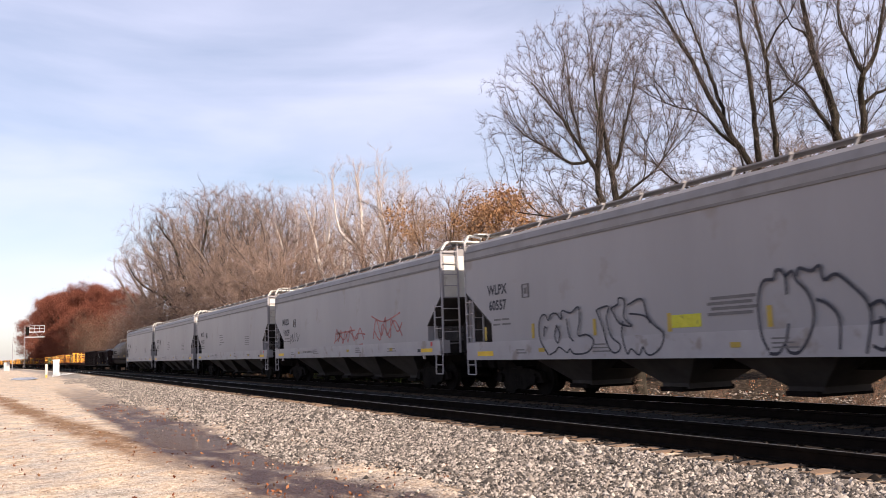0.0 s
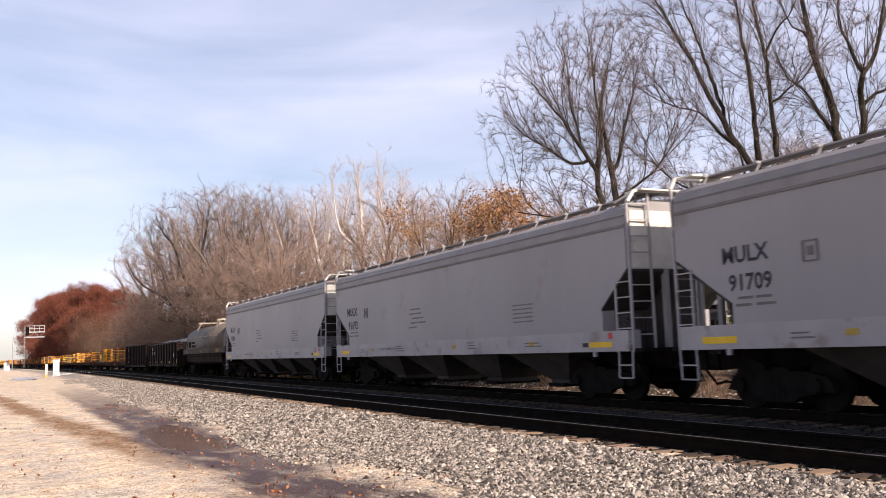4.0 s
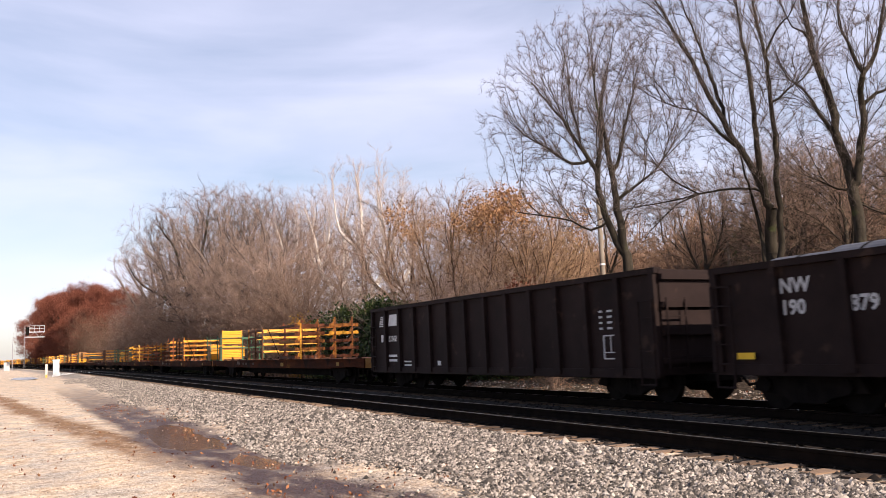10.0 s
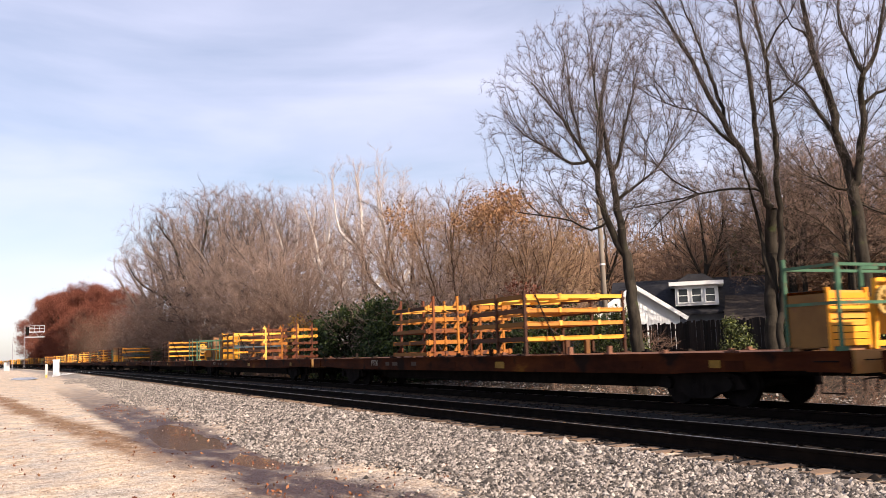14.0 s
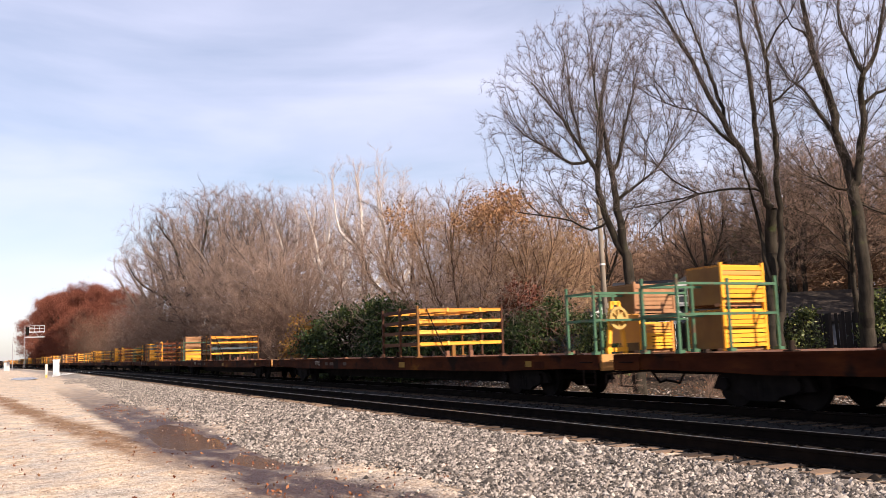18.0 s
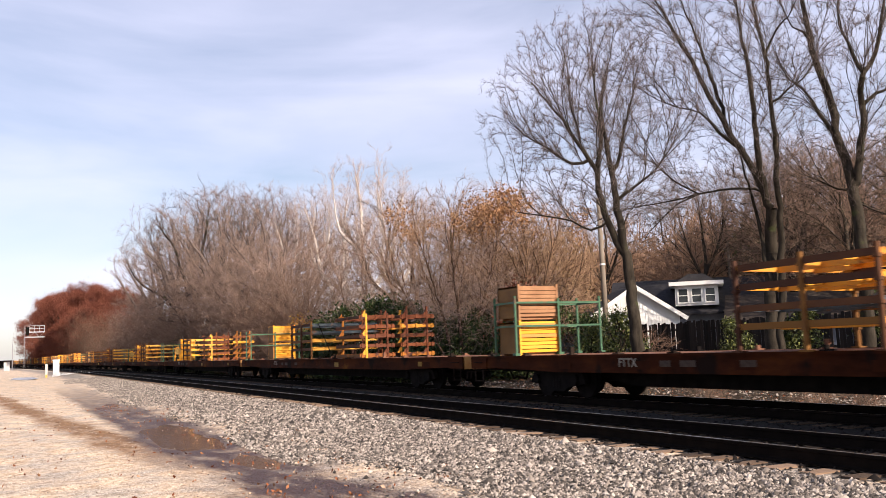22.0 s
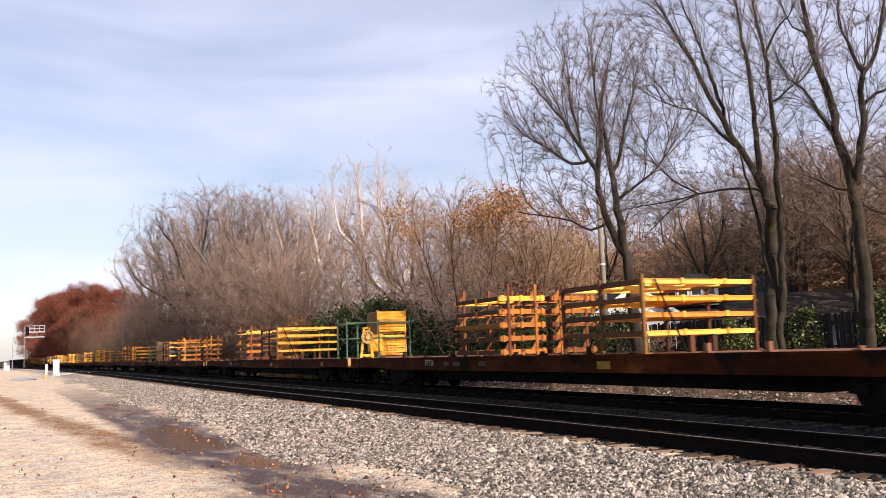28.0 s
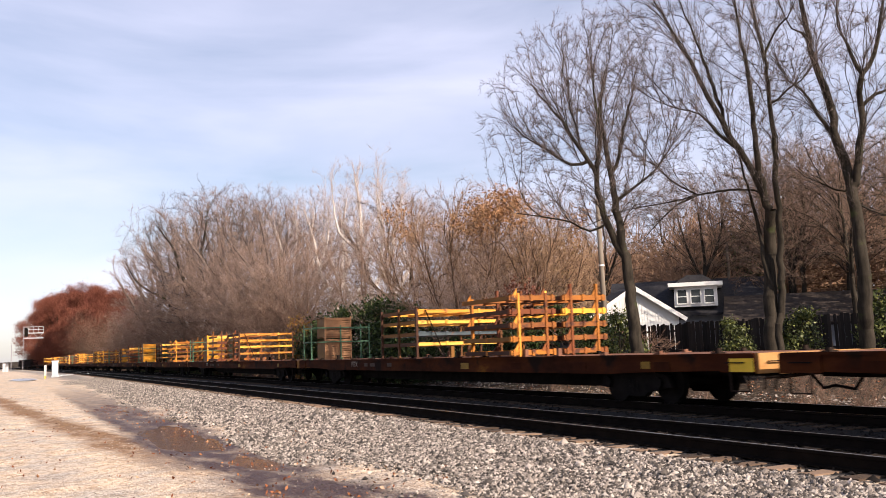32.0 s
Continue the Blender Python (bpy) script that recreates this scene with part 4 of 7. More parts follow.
def build_flat_car():
    car = thing("flat_car", "long rusty flat car with worn yellow side sills", "freight car", "flat cars")
    h = FLAT / 2 - 0.33
    part("deck", Shape().box(-1.36, 1.36, -h, h, 1.0, 1.07), DECK_RUST, car, "rusty steel and timber deck")
    for sx in (-1, 1):
        s = Shape().sweep([(-h, 1.06), (h, 1.06), (h, 0.76), (h - 3.2, 0.70), (h - 4.4, 0.655), (-h + 4.4, 0.655), (-h + 3.2, 0.70), (-h, 0.76)], "x", min(sx * 1.40, sx * 1.30), max(sx * 1.40, sx * 1.30))
        s.box(min(sx * 1.44, sx * 1.30), max(sx * 1.44, sx * 1.30), -h, h, 1.02, 1.075)
        part("side_sill", s, SILL_YELLOW, car, "side sill with worn yellow paint")
    part("centre_sill", Shape().sweep([(-h, 1.0), (h, 1.0), (h, 0.62), (h - 4.6, 0.58), (h - 6.2, 0.30), (-h + 6.2, 0.30), (-h + 4.6, 0.58), (-h, 0.62)], "x", -0.42, 0.42), DARK_STEEL, car)
    gear = Shape()
    for k in range(12):
        y = -h + 2.4 + k * (2 * h - 4.8) / 11
        gear.box(-1.3, 1.3, y - 0.06, y + 0.06, 0.7, 1.0)
    gear.tube((0.9, -1.4, 0.55), (0.9, 0.2, 0.55), 0.26, 12)
    part("underframe", gear, DARK_STEEL, car)
    rnd = random.Random(12)
    for k in range(15):
        y = -h + 1.1 + k * (2 * h - 2.2) / 14 + rnd.uniform(-0.3, 0.3)
        for sx in (-1, 1):
            w = rnd.uniform(0.025, 0.055)
            s = Shape().box(sx * 1.2 - 0.05, sx * 1.2 + 0.05, y - w, y + w, 1.07, 1.07 + rnd.choice((0.06, 0.08, 0.11, 0.2)))
            s.box(sx * 1.2 - 0.1, sx * 1.2 + 0.1, y - w - 0.06, y + w + 0.06, 1.07, 1.10)
            part("tie_down_bracket", s, rnd.choice((DECK_RUST, SILL_BROWN, DARK_STEEL, SILL_BROWN)), car)
    for e in (-1, 1):
        part("end_sill", Shape().box(-1.36, 1.36, min(e * h, e * (h + 0.09)), max(e * h, e * (h + 0.09)), 0.70, 1.075), END_SUNLIT, car, "end sill coloured orange for the sun on it")
        part("corner_plate", Shape().box(-1.43, -1.405, min(e * (h - 0.85), e * (h + 0.05)), max(e * (h - 0.85), e * (h + 0.05)), 0.72, 1.06), SILL_YELLOW, car)
        g = Shape().bar((-1.47, e * (h - 0.65), 0.9), (-1.47, e * (h - 0.2), 0.9), 0.022)
        for y in (h - 0.65, h - 0.2):
            g.bar((-1.42, e * y, 0.9), (-1.47, e * y, 0.9), 0.022)
        part("grab_iron", g, DARK_STEEL, car)
        g = Shape()
        for y in (h - 0.6, h - 0.15):
            g.bar((-1.4, e * y, 0.76), (-1.4, e * y, 0.36), 0.026)
        part("stirrup", g.bar((-1.4, e * (h - 0.6), 0.37), (-1.4, e * (h - 0.15), 0.37), 0.026), SILL_BROWN, car)
        g = Shape()
        for x in (-1.15, -0.5):
            g.bar((x, e * (h + 0.08), 0.92), (x, e * (h + 0.15), 0.92), 0.02)
        part("end_handhold", g.bar((-1.15, e * (h + 0.15), 0.92), (-0.5, e * (h + 0.15), 0.92), 0.02), SILL_BROWN, car)
        part("uncoupling_lever", Shape().bar((-1.35, e * (h + 0.2), 0.62), (-0.2, e * (h + 0.25), 0.66), 0.026).bar((-1.35, e * (h + 0.2), 0.62), (-1.38, e * (h + 0.22), 0.42), 0.026), SILL_BROWN, car)
    for k in range(9):
        mark("sill_plate", h - 1.6 - 2.95 * k, 0.74, 0.5, 0.18, WORN_YELLOW if k == 5 else SILL_YELLOW, car, -1.412)
    mark("yellow_sign", 2.0 - h + 1.2, 0.78, 0.30, 0.15, WORN_YELLOW, car, -1.416, "yellow sill placard")
    lettering("FTTX", 0.27, on_side(-1.418, 7.07, 0.80), FADED_LETTERS, car, "reporting_mark", "worn white reporting mark")
    for y, w in ((5.67, 0.34), (5.05, 0.46), (3.4, 0.4)):
        mark("faded_lettering", y, 0.80, w, 0.13, FADED_WHITE, car, -1.416, "illegible white sill lettering")
    add_trucks(car, (-h + 3.9, h - 3.9))
    add_couplers(car, FLAT / 2)
    return car


# -- loads: built on their own footing (z = 0 is the deck), origin at the near end's middle --
def build_panel_stack(seed, colours):
    """Four open steel frames stacked on corner posts; 3.2 m across, 3 m along."""
    st = thing("frame_stack", "stack of yellow open steel frames on rusty corner posts", "steel rack", "frame stacks")
    rnd = random.Random(seed)
    for k in range(4):
        z = 0.45 + 0.365 * k
        j = rnd.uniform(-0.02, 0.02)
        s = Shape()
        for y in (0.04, 3.0):
            s.box(-1.58, 1.58, y - 0.035, y + 0.035, z - 0.050 + j, z + 0.048 + j).box(-1.58, 1.58, y - 0.05, y + 0.05, z + 0.04 + j, z + 0.056 + j)
        for x in (-0.5, 0.5):
            s.box(x - 0.04, x + 0.04, 0.04, 3.0, z - 0.07 + j, z + 0.07 + j)
        for y in (1.0, 2.0):
            s.box(-1.53, 1.53, y - 0.05, y + 0.05, z - 0.03 + j, z + 0.05 + j)
        if rnd.random() < 0.7:
            s.bar((-1.5, 0.1, z + 0.05), (1.5, 2.9, z + 0.05), 0.09)
        fr = part("steel_frame", s, colours[k], st, "dull blue-grey steel frame" if colours[k] is RACK_BLUE else "")
        # long beams take the shade brown, cross beams keep the frame's paint
        for x in (-1.56, 1.56):
            part("side_beam", Shape().box(x - 0.035, x + 0.035, 0.08, 2.96, z - 0.06 + j, z + 0.06 + j), SHADED_RUST, fr, "side beam coloured dark for the shaded side")
        for x in (-0.5, 0.75):
            part("lug", Shape().box(x - 0.04, x + 0.04, -0.02, 0.02, z - 0.05 + j, z + 0.08 + j), colours[k], fr)
    for x in (-1.6, 1.6):
        for y in (0.02, 1.5, 3.02):
            s = Shape().box(x - 0.035, x + 0.035, y - 0.035, y + 0.035, 0.0, 1.70)
            for k in range(4):
                s.box(x - 0.055, x + 0.055, y - 0.055, y + 0.055, 0.36 + 0.365 * k, 0.42 + 0.365 * k)
            part("post", s.box(x - 0.1, x + 0.1, y - 0.1, y + 0.1, 0, 0.03), SHADED_RUST, st)
    for x in (-0.3, 0.35):
        part("leg", Shape().box(x - 0.06, x + 0.06, 0.0, 0.1, 0, 0.38), SHADED_RUST, st)
    part("chain", Shape().bar((-1.3, -0.04, 1.6), (-0.7, -0.25, 0.02), 0.035), DARK_STEEL, st)
    return st


def build_gusset_stack(seed, tall):
    """Two side-by-side piles of five nested rusty frames with gusseted uprights; 3.2 m across, 2.7 m along."""
    st = thing("nested_rack_stack", "two piles of nested rusty orange racks with gusseted uprights", "steel rack", "nested racks")
    rnd = random.Random(seed)
    for i, x0 in enumerate((-1.6, 0.12)):
        x1 = x0 + 1.48
        for k in range(5):
            z = 0.11 + 0.37 * k
            mat = RACK_PAINT if rnd.random() < 0.15 else RACK_RUST
            s = Shape()
            for y in (0.0, 1.3, 2.65):
                s.box(x0, x1, y, y + 0.10, z - 0.065, z + 0.065)
            for x in (x0 + 0.06, x0 + 0.66, x1 - 0.14):
                s.box(x, x + 0.07, -0.03, 0.14, z - 0.09, z + 0.09)
            s.box(x0 + 0.70, x0 + 0.76, 0.05, 2.70, z - 0.04, z + 0.04)
            fr = part("rack_frame", s, mat, st)
            for x in (x0 + 0.05, x1 - 0.16):
                part("side_beam", Shape().box(x - 0.045, x + 0.045, 0.02, 2.73, z - 0.055, z + 0.055), SHADED_RUST, fr)
        for j, x in enumerate((x0 + 0.28, x1 - 0.32)):
            for y in (0.02, 2.66):
                high = 1.98 if (i == 1) == tall or rnd.random() < 0.3 else 1.72
                s = Shape().box(x - 0.035, x + 0.035, y - 0.05, y + 0.05, 0.0, high)
                for z in (0.12, 0.48, 0.86, 1.22, 1.58)[:: 1 if i else 2]:
                    b = len(s.v)
                    for dy in (-0.02, 0.02):
                        s.v += [(x - 0.03, y + dy, z), (x - 0.20, y + dy, z + 0.02), (x - 0.03, y + dy, z + 0.28)]
                    s.f += [(b, b + 1, b + 2), (b + 5, b + 4, b + 3), (b, b + 3, b + 4, b + 1), (b + 1, b + 4, b + 5, b + 2), (b + 2, b + 5, b + 3, b)]
                part("upright", s, RACK_PAINT if rnd.random() < 0.2 else RACK_RUST, st)
    return st


def build_green_rack(depth):
    ra = thing("green_rack", "open green steel pipe rack at the end of a flat car", "steel rack", "green racks")
    for x in (-1.4, 0.0, 1.4):
        for y in (0.0, depth):
            part("post", Shape().box(x - 0.026, x + 0.026, y - 0.026, y + 0.026, 0, 1.62 if x else 1.55).box(x - 0.075, x + 0.075, y - 0.075, y + 0.075, 0, 0.07), GREEN_STEEL, ra)
    for z in (0.80, 1.44):
        for y in (0.0, depth):
            part("rail", Shape().box(-1.38, 1.38, y - 0.018, y + 0.018, z - 0.026, z + 0.026), GREEN_STEEL, ra)
        for x in (-1.4, 1.4):
            part("rail", Shape().box(x - 0.018, x + 0.018, 0, depth, z - 0.026, z + 0.026), GREEN_STEEL, ra)
    return ra


def build_crate(seed, mat, h=0.92, w=1.3, d=1.05):
    cr = thing("slatted_crate", "yellow slatted steel crate", "crate", "slatted crates")
    rnd = random.Random(seed)
    for k in range(8):
        z = 0.08 + k * (h - 0.1) / 8
        y = rnd.uniform(-0.012, 0.012)
        part("slat", Shape().box(-w / 2 + 0.02, w / 2 - 0.02, y - 0.03, y + 0.01, z, z + (h - 0.1) / 8 - rnd.uniform(0.010, 0.026)), mat, cr)
    part("side_panel", Shape().box(-w / 2, -w / 2 + 0.05, 0, d, 0.05, h), CRATE_SHADE, cr, "side panel in amber darkened for shade")
    part("side_panel", Shape().box(w / 2 - 0.05, w / 2, 0, d, 0.05, h), CRATE_SHADE, cr)
    part("back_panel", Shape().box(-w / 2, w / 2, d - 0.04, d, 0.05, h), mat, cr)
    part("crate_top", Shape().box(-w / 2, w / 2, 0.0, d, h - 0.05, h), mat, cr)
    for x in (-w / 2 + 0.03, w / 2 - 0.03):
        part("corner_post", Shape().box(x - 0.028, x + 0.028, -0.045, 0.03, 0, h + 0.05), mat, cr)
    for y in (0.05, d - 0.2):
        part("skid", Shape().box(-w / 2, w / 2, y, y + 0.15, 0, 0.07), CRATE_BROWN, cr)
    return cr


def build_winch():
    wi = thing("winch", "yellow winch with a spoked hand wheel on a flat car", "winch", "winches")
    s = Shape()
    r = 0.24
    for k in range(24):
        a, b = 2 * math.pi * k / 24, 2 * math.pi * (k + 1) / 24
        s.bar((r * math.cos(a), 0, r * math.sin(a)), (r * math.cos(b), 0, r * math.sin(b)), 0.07)
    for k in range(8):
        a = 2 * math.pi * k / 8
        s.bar((0, 0, 0), (r * math.cos(a), 0, r * math.sin(a)), 0.04)
    s.tube((0, -0.08, 0), (0, 0.12, 0), 0.10, 12).tube((0, 0.03, 0), (0, 0.05, 0), 0.20, 20)
    wh = part("wheel", s, PALE_YELLOW, wi, "pale yellow spoked wheel")
    wh.location = (0, -0.12, 0.85)
    part("stand", Shape().bar((-0.25, 0, 0), (-0.1, 0, 1.25), 0.09).bar((0.25, 0, 0), (0.1, 0, 1.25), 0.09).bar((-0.3, 0, 0.1), (0.3, 0, 0.1), 0.1).bar((-0.1, 0, 1.22), (0.1, 0, 1.22), 0.09), CRATE_YELLOW, wi)
    part("motor_box", Shape().box(0.25, 0.72, 0.0, 0.5, 0.25, 0.95), CRATE_YELLOW, wi)
    part("pipe", Shape().bar((-0.35, 0.1, 0), (-0.35, 0.1, 1.45), 0.06).bar((-0.35, 0.1, 1.45), (0.1, 0.1, 1.45), 0.06), GREEN_STEEL, wi)
    return wi


def build_train():
    hop = build_hopper()
    cars = [build_hopper(0.16), hop] + [copy_thing(hop, Matrix.Identity(4)) for _ in range(3)]
    for car, s in zip(cars, (13.27, 34.02, 54.62, 75.22, 95.82)):
        on_train(car, s)
    # writing and spray paint on the first hoppers
    near, second, third, fourth, last = cars
    x = -1.606
    lettering("WLPX", 0.38, on_side(x, 8.2, 2.78), BLACK_INK, near, "reporting_mark")
    lettering("60557", 0.38, on_side(x, 8.15, 2.35), BLACK_INK, near, "car_number")
    for car, number in ((second, "10109"), (third, "91709"), (fourth, "91692"), (last, "91804")):
        lettering("MULX", 0.42, on_side(x, 8.24, 2.74), BLACK_INK, car, "reporting_mark")
        lettering(number, 0.42, on_side(x, 8.1, 2.22), BLACK_INK, car, "car_number")
    for car in cars:
        for k in range(2):
            mark("fine_print", 7.95 - 0.06 * k, 1.92 + 0.13 * k, 0.38, 0.05, FADED_INK, car, x)
            mark("fine_print", 7.45, 1.92 + 0.13 * k, 0.45 - 0.08 * k, 0.05, FADED_INK, car, x)
        stencil = Shape().bar((0, 0, 0), (0.3, 0, 0), 0.025).bar((0.3, 0, 0), (0.3, 0.34, 0), 0.03).bar((0.3, 0.34, 0), (0, 0.34, 0), 0.03).bar((0, 0.34, 0), (0, 0, 0), 0.03).box(0.08, 0.22, 0.09, 0.25, 0, 0.004)
        part("stencil_box", stencil, FADED_INK, car).matrix_basis = on_side(x, 6.34, 2.6)
    for car in (second, third, fourth, last):
        lettering("DO NOT HAMMER ON CAR", 0.12, on_side(-1.647, 4.75, 1.36), FADED_INK, car, "stencilled_notice")
    strokes = [[(0.38, 0.02), (0.03, 0.46), (0.01, 0.92), (0.16, 1.15), (0.34, 1.14), (0.43, 1.0), (0.56, 1.15), (0.79, 1.17), (1.01, 1.0), (1.06, 1.23), (1.41, 1.15), (1.73, 1.29), (1.77, 0.96), (1.68, 0.54), (2.04, 0.54), (2.29, 0.35), (2.04, 0.08), (1.5, 0.04), (1.32, 0.17), (1.19, 0.08), (0.88, 0.23), (0.7, 0.12), (0.43, 0.02)],
               [(0.21, 0.54), (0.25, 0.81), (0.34, 0.77)], [(0.79, 0.85), (0.70, 0.54), (0.83, 0.35), (0.92, 0.62), (0.79, 0.85)], [(1.24, 1.0), (1.32, 0.54), (1.5, 0.38)]]
    scribble("graffiti", strokes, on_side(-1.648, 5.54, 1.07) @ Matrix.Diagonal((1, 0.88, 1, 1)), 0.048, BLACK_INK, near, "black outlined spray lettering")
    strokes = [[(0.0, 1.1), (0.21, 1.15), (0.46, 1.15), (0.36, 0.89), (0.5, 0.5), (0.8, 0.3), (0.75, 0.16), (0.55, 0.13), (0.36, 0.3), (0.21, 0.69), (0.0, 1.1)], [(0.55, 1.12), (0.8, 1.19), (0.84, 1.32), (1.04, 1.25), (0.99, 0.89), (1.23, 0.69), (0.84, 0.76), (0.65, 0.96), (0.55, 1.12)],
               [(1.13, 1.15), (1.62, 1.25), (1.77, 0.89), (1.96, 0.69), (2.25, 0.5), (2.15, 0.23), (1.86, 0.07), (1.67, 0.1), (1.57, 0.23), (1.43, 0.07), (1.18, 0.2), (1.04, 0.1), (0.89, 0.5), (0.94, 0.82)], [(1.18, 0.96), (1.67, 0.89), (1.86, 0.73)]]
    scribble("graffiti", strokes, on_side(-1.648, 3.09, 0.99), 0.042, BLACK_INK, near, "black outlined spray lettering")
    strokes = [[(0.24, 0.1), (0.06, 0.36), (0.0, 0.83), (0.08, 1.16), (0.24, 1.34), (0.52, 1.35), (0.6, 1.49), (0.76, 1.49), (0.88, 1.39), (1.08, 1.45), (1.18, 1.29), (1.44, 1.09), (1.58, 0.83), (1.56, 0.56), (1.4, 0.3), (1.12, 0.07), (0.84, 0.07), (0.72, 0.2), (0.52, 0.05), (0.24, 0.05)], [(0.88, 1.39), (0.88, 1.06)], [(0.76, 0.23), (0.88, 0.56)],
               [(1.2, 1.35), (1.28, 1.49), (1.6, 1.42), (1.84, 1.49), (1.92, 1.25), (2.24, 1.32), (2.6, 1.12), (2.96, 0.83), (3.0, 0.5), (2.84, 0.03)], [(1.68, 0.94), (2.0, 0.83), (2.24, 0.59), (2.2, 0.1)], [(2.96, 0.75), (3.3, 0.83), (3.5, 0.5), (3.3, 0.1), (3.0, 0.15)], [(3.05, 0.5), (3.4, 0.55)], [(3.2, 0.3), (3.25, 0.6)]]
    scribble("graffiti", strokes, on_side(-1.648, -1.74, 1.0) @ Matrix.Diagonal((0.757, 1, 1, 1)), 0.06, BLACK_INK, near, "large black outlined spray lettering")
    mark("yellow_patch", 0.61, 1.59, 0.85, 0.26, PLACARD, near, x, "yellow warning placard")
    for y in (8.45, 5.95, 3.3, 0.74, -1.9):
        mark("yellow_tab", y, 1.52, 0.12, 0.38, DULL_YELLOW, near, x)
    for k in range(4):
        mark("data_block", -0.43 - 0.1 * (k % 2), 1.78 + 0.10 * k, 1.15, 0.06, FADED_INK, near, x)
    red = [[(0.0, 0.0), (0.25, 0.6), (0.35, 0.1), (0.6, 0.55), (0.75, 0.0), (1.0, 0.5), (1.2, 0.05), (1.45, 0.65), (1.7, 0.1), (2.0, 0.35), (2.6, 0.3)], [(0.1, 0.4), (0.9, 0.45), (1.8, 0.5)], [(3.2, 0.1), (3.45, 0.8), (3.8, 0.2), (4.1, 0.85), (4.2, 0.2), (4.7, 0.7), (5.2, 0.15)], [(3.1, 0.95), (4.0, 0.7), (5.1, 0.95)], [(0.2, -0.12), (1.4, -0.2), (2.4, -0.05)], [(0.05, 0.1), (0.5, 0.3), (0.3, 0.5), (0.85, 0.15), (1.3, 0.45), (1.9, 0.15), (2.2, 0.55), (2.5, 0.1)], [(3.3, 0.4), (3.7, 0.05), (3.9, 0.6), (4.4, 0.1), (4.5, 0.75), (4.9, 0.3), (5.2, 0.6)]]
    scribble("graffiti", red, on_side(x, 0.55, 1.68) @ Matrix.Diagonal((1.350, 1, 1, 1)), 0.055, RED_INK, second, "faded red spray lettering")
    scrawl = [[(0.0, 0.0), (0.15, 0.4), (0.3, 0.05), (0.4, 0.45), (0.55, 0.1), (0.8, 0.5)], [(0.9, 0.1), (1.1, 0.5), (1.2, 0.1), (1.5, 0.4)]]
    scribble("graffiti", scrawl, on_side(x, 6.94, 1.82), 0.05, BLACK_INK, second, "small black spray scrawl")
    for car in (third, fourth, last):
        for k in range(5):
            mark("data_block", 2.2 - 0.12 * (k % 3), 2.05 + 0.15 * k, (0.6, 1.2, 0.9, 1.0, 0.8)[k], 0.05, FADED_INK, car, x)
            mark("fine_print", -4.6, 1.95 + 0.11 * k, 1.0, 0.035, FADED_INK, car, x)
    on_train(build_coil_car(), 113.55)
    g1 = build_gondola(17.68, 0.72, 2.58, 11, "low black gondola loaded with big steel coils")
    on_train(g1, 130.9)
    for y in (7.45, 3.7, 0.36, -3.88, -7.3):
        mark("reflector", y, 0.95, 0.42, 0.12, SAFETY_YELLOW, g1, -1.6, "yellow reflector")
    mark("reflector", -7.3, 1.14, 0.42, 0.10, SAFETY_YELLOW, g1, -1.6)
    lettering("190", 0.36, on_side(-1.53, 6.42, 1.72), FADED_HAZE_PALE, g1, "car_number")
    lettering("879", 0.36, on_side(-1.53, 5.0, 1.72), FADED_HAZE_PALE, g1, "car_number")
    lettering("NW", 0.36, on_side(-1.53, 6.42, 2.1), FADED_HAZE_PALE, g1, "reporting_mark")
    s = Shape()
    for a, b, c, d in ((0, 0.5, 0.42, 0.5), (0, 0, 0, 0.5), (0, 0, 0.5, 0), (0.5, 0, 0.5, 0.5), (0.2, 0.15, 0.2, 0.4), (0.2, 0.15, 0.38, 0.15)):
        s.bar((a * 0.7, b * 0.7, 0), (c * 0.7, d * 0.7, 0), 0.025)
    ob = part("chalk_mark", s, WHITE_INK, g1)
    ob.matrix_basis = on_side(-1.57, -5.75, 1.42)
    coil = Shape()
    n = 36
    for y, r in ((0.0, 0.42), (0.0, 0.84), (0.04, 0.88), (1.36, 0.88), (1.4, 0.84), (1.4, 0.42)):
        coil.v += [(r * math.cos(2 * math.pi * k / n), y, r * math.sin(2 * math.pi * k / n)) for k in range(n)]
    coil.f += [(q * n + k, q * n + (k + 1) % n, ((q + 1) % 6) * n + (k + 1) % n, ((q + 1) % 6) * n + k) for q in range(6) for k in range(n)]
    first = None
    for s, dz in ((124.4, 0.05), (126.7, 0.02), (128.3, 0.0), (132.2, 0.0), (134.0, 0.02), (135.7, -0.03), (137.2, -0.10)):
        if first is None:
            first = ob = thing("steel_coil", "large galvanised steel coil in a gondola", "steel coil", "steel coils")
            part("sheet_roll", coil, GALV, ob, smooth=False)
            part("strap", Shape().tube((0, 0.66, 0), (0, 0.74, 0), 0.886, 36, caps=False), DARK_STEEL, ob)
        else:
            ob = copy_thing(first, Matrix.Identity(4))
        on_train(ob, s, 0.0, 2.12 + dz)
    g2 = build_gondola(17.68, 0.62, 2.78, 13, "tall black gondola with white lettering")
    on_train(g2, 148.58)
    x = -1.53
    for k in range(6):
        mark("emblem_stripe", 7.42 - 0.03 * k, 2.2 + 0.065 * k, 0.42, 0.038, WHITE_INK, g2, x)
    ob = part("emblem", Shape().sweep([(0, 0), (0.12, 0.40), (0.98, 0.40), (0.86, 0.0)], "y", 0, 0.004), WHITE_INK, g2, "white company emblem")
    ob.matrix_basis = Matrix(((0, 1, 0, x - 0.004), (-1, 0, 0, 6.56), (0, 0, 1, 2.2), (0, 0, 0, 1)))
